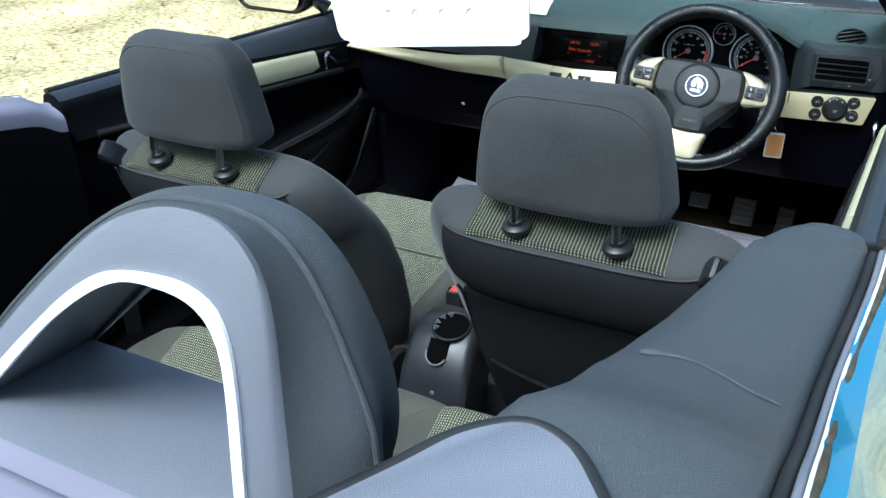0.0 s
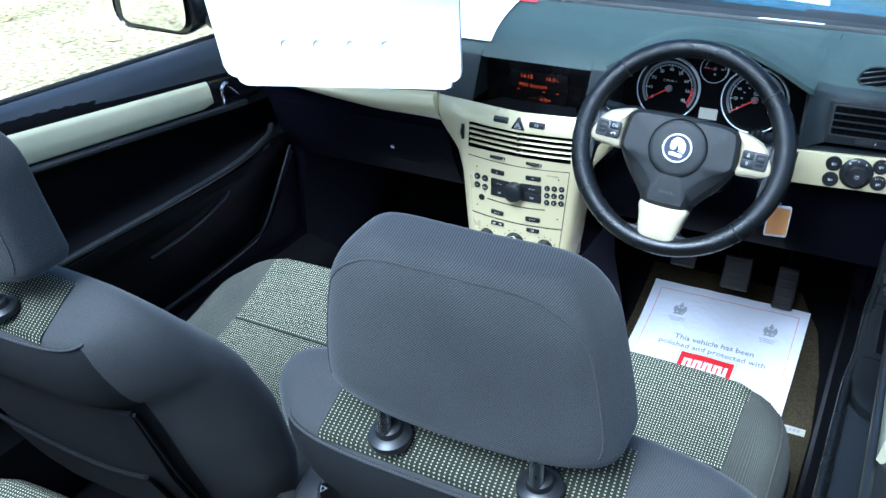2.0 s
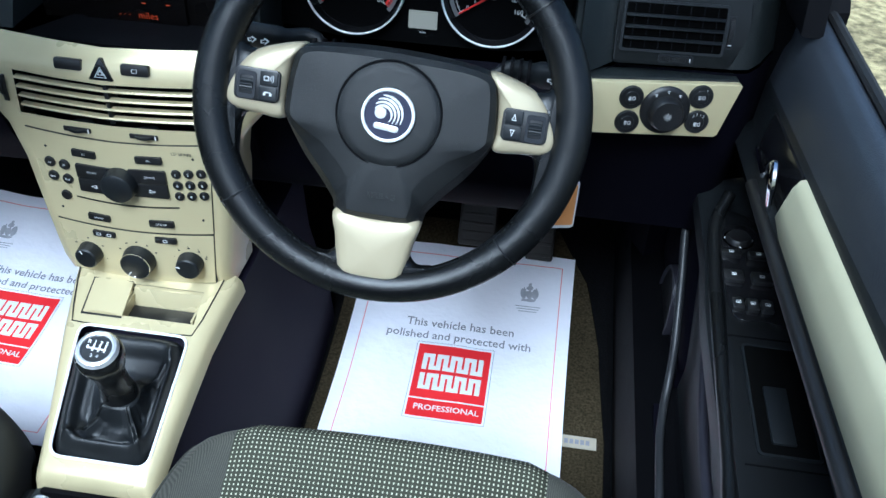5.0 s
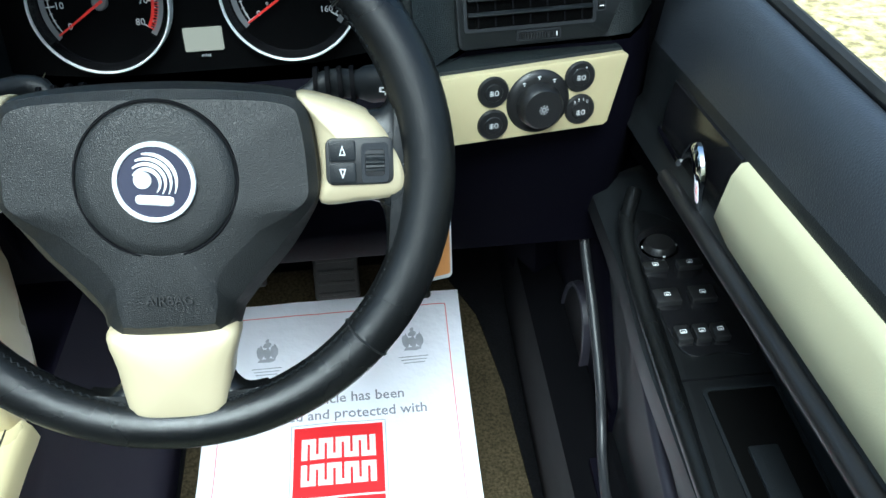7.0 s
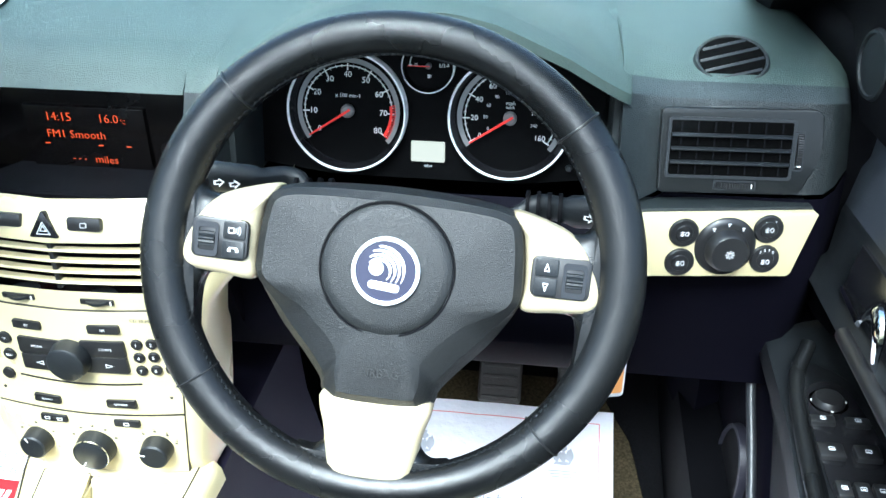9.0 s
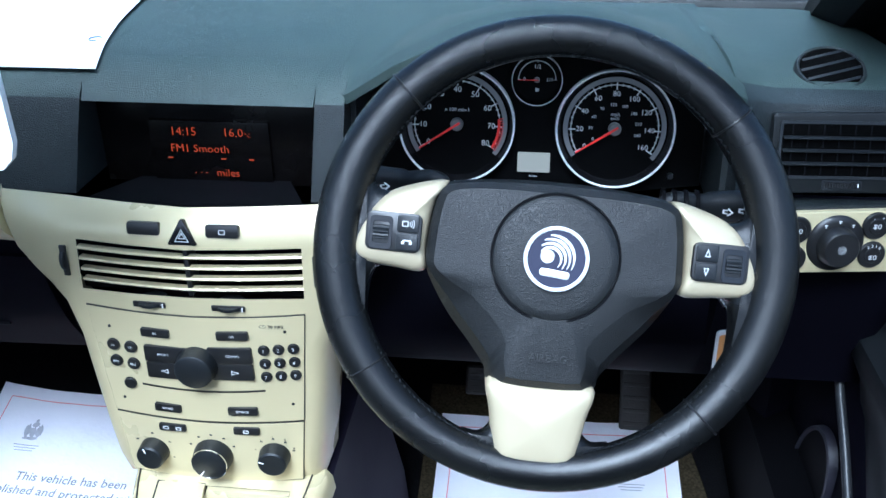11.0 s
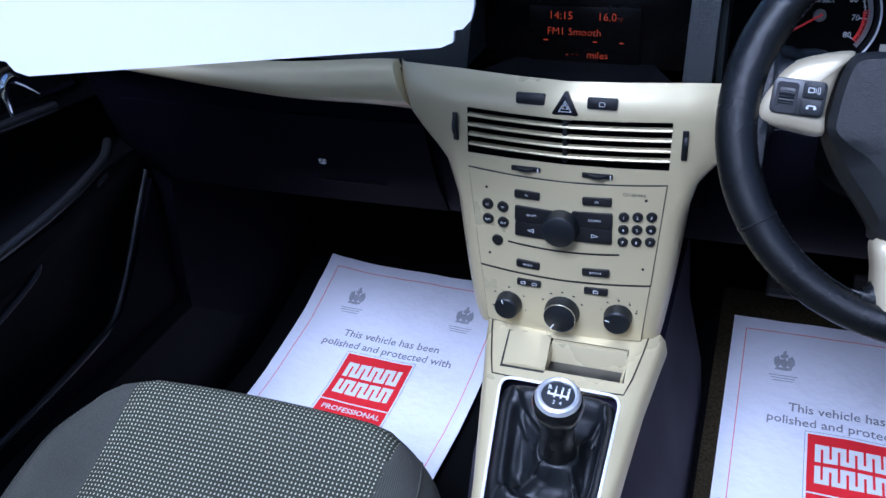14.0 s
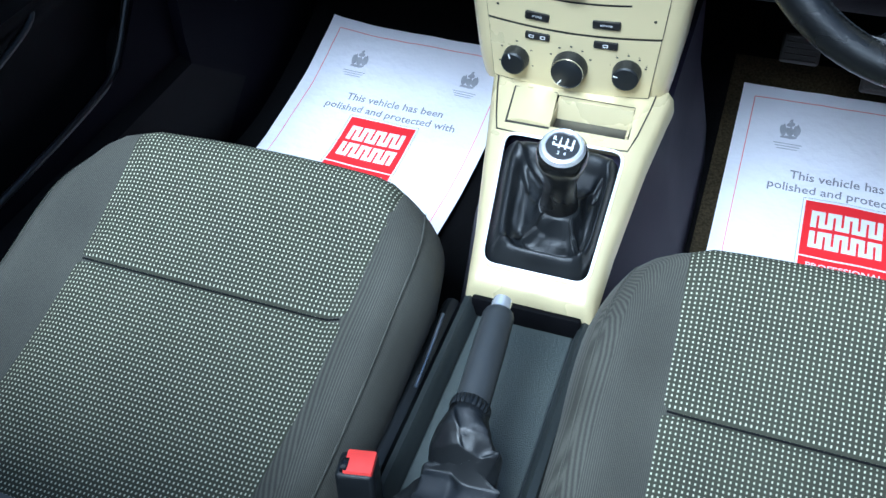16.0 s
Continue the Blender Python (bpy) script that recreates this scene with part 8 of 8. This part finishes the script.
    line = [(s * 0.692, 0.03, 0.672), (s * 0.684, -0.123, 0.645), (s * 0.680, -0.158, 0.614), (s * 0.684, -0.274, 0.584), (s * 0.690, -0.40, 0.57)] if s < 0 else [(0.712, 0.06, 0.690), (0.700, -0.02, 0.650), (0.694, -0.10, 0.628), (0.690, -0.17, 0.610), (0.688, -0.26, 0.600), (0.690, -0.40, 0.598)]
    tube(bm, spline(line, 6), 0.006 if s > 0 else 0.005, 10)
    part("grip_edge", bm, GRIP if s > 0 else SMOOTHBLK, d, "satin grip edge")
    # map pocket rim
    bm = B()
    line = [(s * 0.690, 0.112, 0.640), (s * 0.688, 0.036, 0.545), (s * 0.685, -0.030, 0.476), (s * 0.680, -0.09, 0.458), (s * 0.678, -0.30, 0.445), (s * 0.678, -0.70, 0.43)] if s < 0 else [(0.722, 0.185, 0.655), (0.704, 0.178, 0.628), (0.694, 0.166, 0.605), (0.694, 0.106, 0.549), (0.694, 0.050, 0.490), (0.692, 0.020, 0.452), (0.686, -0.020, 0.430), (0.680, -0.09, 0.425), (0.676, -0.30, 0.42), (0.676, -0.70, 0.42)]
    tube(bm, spline(line, 8), 0.0055, 10)
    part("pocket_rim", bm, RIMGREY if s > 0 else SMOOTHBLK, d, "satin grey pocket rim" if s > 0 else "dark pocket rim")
    bm = B()
    loft(bm, [[Vector((s * x, y, z)) for x, z in ((0.705, 0.26), (0.672, 0.28), (0.676, zt), (0.692, zt))] for y, zt in (((0.105, 0.63), (0.036, 0.54), (-0.03, 0.471), (-0.09, 0.453), (-0.30, 0.44), (-0.70, 0.425)) if s < 0 else ((0.0, 0.425), (-0.03, 0.42), (-0.09, 0.415), (-0.30, 0.41), (-0.70, 0.41)))])
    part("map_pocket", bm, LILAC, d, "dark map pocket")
    return d


door(-1)
door(1)

# tweeter pods at the foot of the pillars
for s in (1,):
    tw = thing("tweeter_pod", "black corner trim with a round tweeter grille", "loudspeaker", (s * 0.755, 0.2, 0.94))
    bm = B()
    prism(bm, [(0.07, 0.93), (0.38, 0.90), (0.33, 1.00), (0.19, 1.055), (0.10, 1.035)], -0.012, 0.012, 0.006, m=Matrix(((0, 0, -s, s * 0.752), (1, 0, 0, 0), (0, 1, 0, 0), (0, 0, 0, 1))))
    part("corner_trim", bm, DARK, tw)
    bm = B()
    lathe(bm, ((0, 0.003), (0.027, 0.002), (0.028, 0.004), (0.031, 0.004), (0.033, 0.0)), 36)
    part("grille", bm, PLASTIC, tw, "round black grille", at=pose(s * 0.7385, 0.148, 0.982, 90, 0, -s * 84))

# ---- outside mirror on the passenger's side ----
mir = thing("door_mirror", "black-edged outside mirror on the passenger's door", "door mirror", (-0.88, 0.0, 0.95))
bm = B()
rings = []
for k, (y, sc) in enumerate(((-0.060, 0.97), (-0.064, 1.0), (-0.055, 1.03), (0.0, 1.0), (0.04, 0.85), (0.075, 0.5), (0.085, 0.2))):
    rings.append([Vector((-0.905 + x * sc, y, 1.022 + z * sc)) for x, z in rounded(0.245, 0.140, 0.045, 6)])
loft(bm, rings)
part("housing", bm, GLOSS, mir, "black mirror housing")
bm = B()
rings = [[Vector((-0.905 + x, y, 1.022 + z)) for x, z in rounded(w, h, 0.038, 6)] for y, w, h in ((-0.066, 0.222, 0.118), (-0.0655, 0.220, 0.116))]
loft(bm, rings)
part("mirror_glass", bm, MIRROR, mir, "mirror glass", at=Matrix.Translation((-0.905, -0.066, 1.022)) @ pose(0, 0, 0, 0, 0, -4) @ Matrix.Translation((0.905, 0.065, -1.022)))
bm = B()
tube(bm, [(-0.80, 0.0, 0.985), (-0.765, 0.02, 0.955)], [0.03, 0.035], 14, flat=0.6)
part("arm", bm, GLOSS, mir, "black mirror arm")

# ---- seat belt on the passenger's side ----
sb = thing("seat_belt", "black seat belt guide on the passenger's side wall", "seat belt", (-0.70, -0.95, 0.5))
bm = B()
tube(bm, spline([(-0.690, -0.940, 0.722), (-0.676, -0.936, 0.705), (-0.672, -0.950, 0.664), (-0.676, -0.972, 0.668), (-0.688, -0.980, 0.69)], 6), 0.006, 10)
part("guide", bm, STEEL, sb, "steel belt guide")
bm = B()
tube(bm, [(-0.694, -0.935, 0.688), (-0.690, -0.862, 0.674)], [0.010, 0.012], 12)
part("belt_bar", bm, PLASTIC, sb, "black belt bar")
bm = B()
sheet(bm, lambda u, v: Vector((-0.690 + 0.006 * u, lerp(-0.955, -0.915, u), lerp(0.68, 0.25, v))), 3, 8, 0.0015, (1, 0, 0))
part("webbing", bm, mat("belt_webbing", (0.005, 0.005, 0.0055), 0.8, var=0.1, vscale=30, grain=0.4, gscale=800), sb, "black webbing")

# ---- white board hanging from the windscreen header ----
bd = thing("white_board", "white board with two rows of round holes hanging inside", "sign board", (-0.30, -0.22, 0.95))
A = Vector((-0.535, -0.248, 0.946))
Bv = Vector((-0.052, -0.180, 0.984))
ux = (Bv - A).normalized()
nz = Vector((0.10, -0.985, 0.06)).normalized()
uy = nz.cross(ux).normalized()
nz = ux.cross(uy).normalized()
BMX = Matrix.Translation(A) @ Matrix((ux, uy, nz)).transposed().to_4x4()
W = (Bv - A).length
H = 0.40
out = [(p[0], p[1]) for p in ((0.040, -0.014), (W - 0.030, -0.014), (W - 0.018, -0.010), (W - 0.016, 0.0), (W - 0.008, 0.001), (W, 0.008), (W + 0.004, 0.020), (W + 0.018, H), (-0.060, H), (-0.008, 0.025), (0.0, 0.010), (0.010, 0.004), (0.020, 0.002), (0.026, -0.008))]
holes = [(0.1384 + 0.0705 * k, 0.0665 - 0.0007 * k) for k in range(4)] + [(0.132 + 0.0705 * k, 0.164) for k in range(4)]
bm = B()
# front skin with round holes, bridged through to the back
ov = [bm.verts.new((x, y, 0)) for x, y in out]
oe = [bm.edges.new((ov[i], ov[(i + 1) % len(ov)])) for i in range(len(ov))]
he = []
for x, y in holes:
    hv = [bm.verts.new((x + 0.0105 * math.cos(2 * math.pi * i / 20), y + 0.0105 * math.sin(2 * math.pi * i / 20), 0)) for i in range(20)]
    he += [bm.edges.new((hv[i], hv[(i + 1) % 20])) for i in range(20)]
bmesh.ops.triangle_fill(bm, use_beauty=True, use_dissolve=False, edges=oe + he)
ext = bmesh.ops.extrude_face_region(bm, geom=bm.faces[:])
bmesh.ops.translate(bm, vec=(0, 0, -0.0035), verts=[g for g in ext["geom"] if isinstance(g, bmesh.types.BMVert)])
part("panel", bm, BOARD, bd, "white board", at=BMX)
bm = B()
prism(bm, out, -0.008, -0.0040)
part("backing", bm, BOARD, bd, "white backing sheet", at=BMX)
for x in (0.10, W - 0.06):
    bm = B()
    p = BMX @ Vector((x, H - 0.004, -0.004))
    tube(bm, [p, Vector((p.x, HEAD_Y, HEAD_Z - 0.012))], 0.002, 8)
    part("cord", bm, DIM, bd, "thin hanging cord")

# paper sheet lying on the dashboard top
ps = thing("dash_paper", "white paper sheet lying on the dashboard top", "paper", (-0.30, 0.3, 0.985))


def dash_z(y):
    return table((0.09, 0.115, 0.16, 0.24, 0.38, 0.50), (0.971, 0.978, 0.986, 0.989, 0.984, 0.967), y)


bm = B()
sheet(bm, lambda u, v: Vector((lerp(-0.62, lerp(-0.122, -0.205, v), u), lerp(0.100, 0.46, v), dash_z(lerp(0.100, 0.46, v)) + 0.003)), 10, 14, 0.0006)
part("paper_sheet", bm, BOARD, ps, "white paper sheet")
bm = B()
tube(bm, [(-0.150 + 0.006 * math.cos(a), 0.165 + 0.008 * math.sin(a), dash_z(0.165) + 0.004) for a in np.linspace(0.6, 5.4, 16)], 0.0007, 5)
part("ink_mark", bm, BLUEPRINT, ps, "small blue ink mark")
bm = B()
prism(bm, [(0, 0), (0.05, 0.0), (0.03, 0.05)], 0, 0.0006, m=pose(-0.20, 0.415, dash_z(0.42) + 0.0045))
part("red_print", bm, RED, ps, "red printed corner")
bm = B()
sheet(bm, lambda u, v: Vector((lerp(0.33, 0.47, u), lerp(0.56, 0.62, v), 0.957 - 0.23 * (lerp(0.56, 0.62, v) - 0.56) + 0.004)), 4, 3, 0.0006)
solo("windscreen_slip", bm, PAPER, "small white paper slip at the foot of the windscreen", "paper")
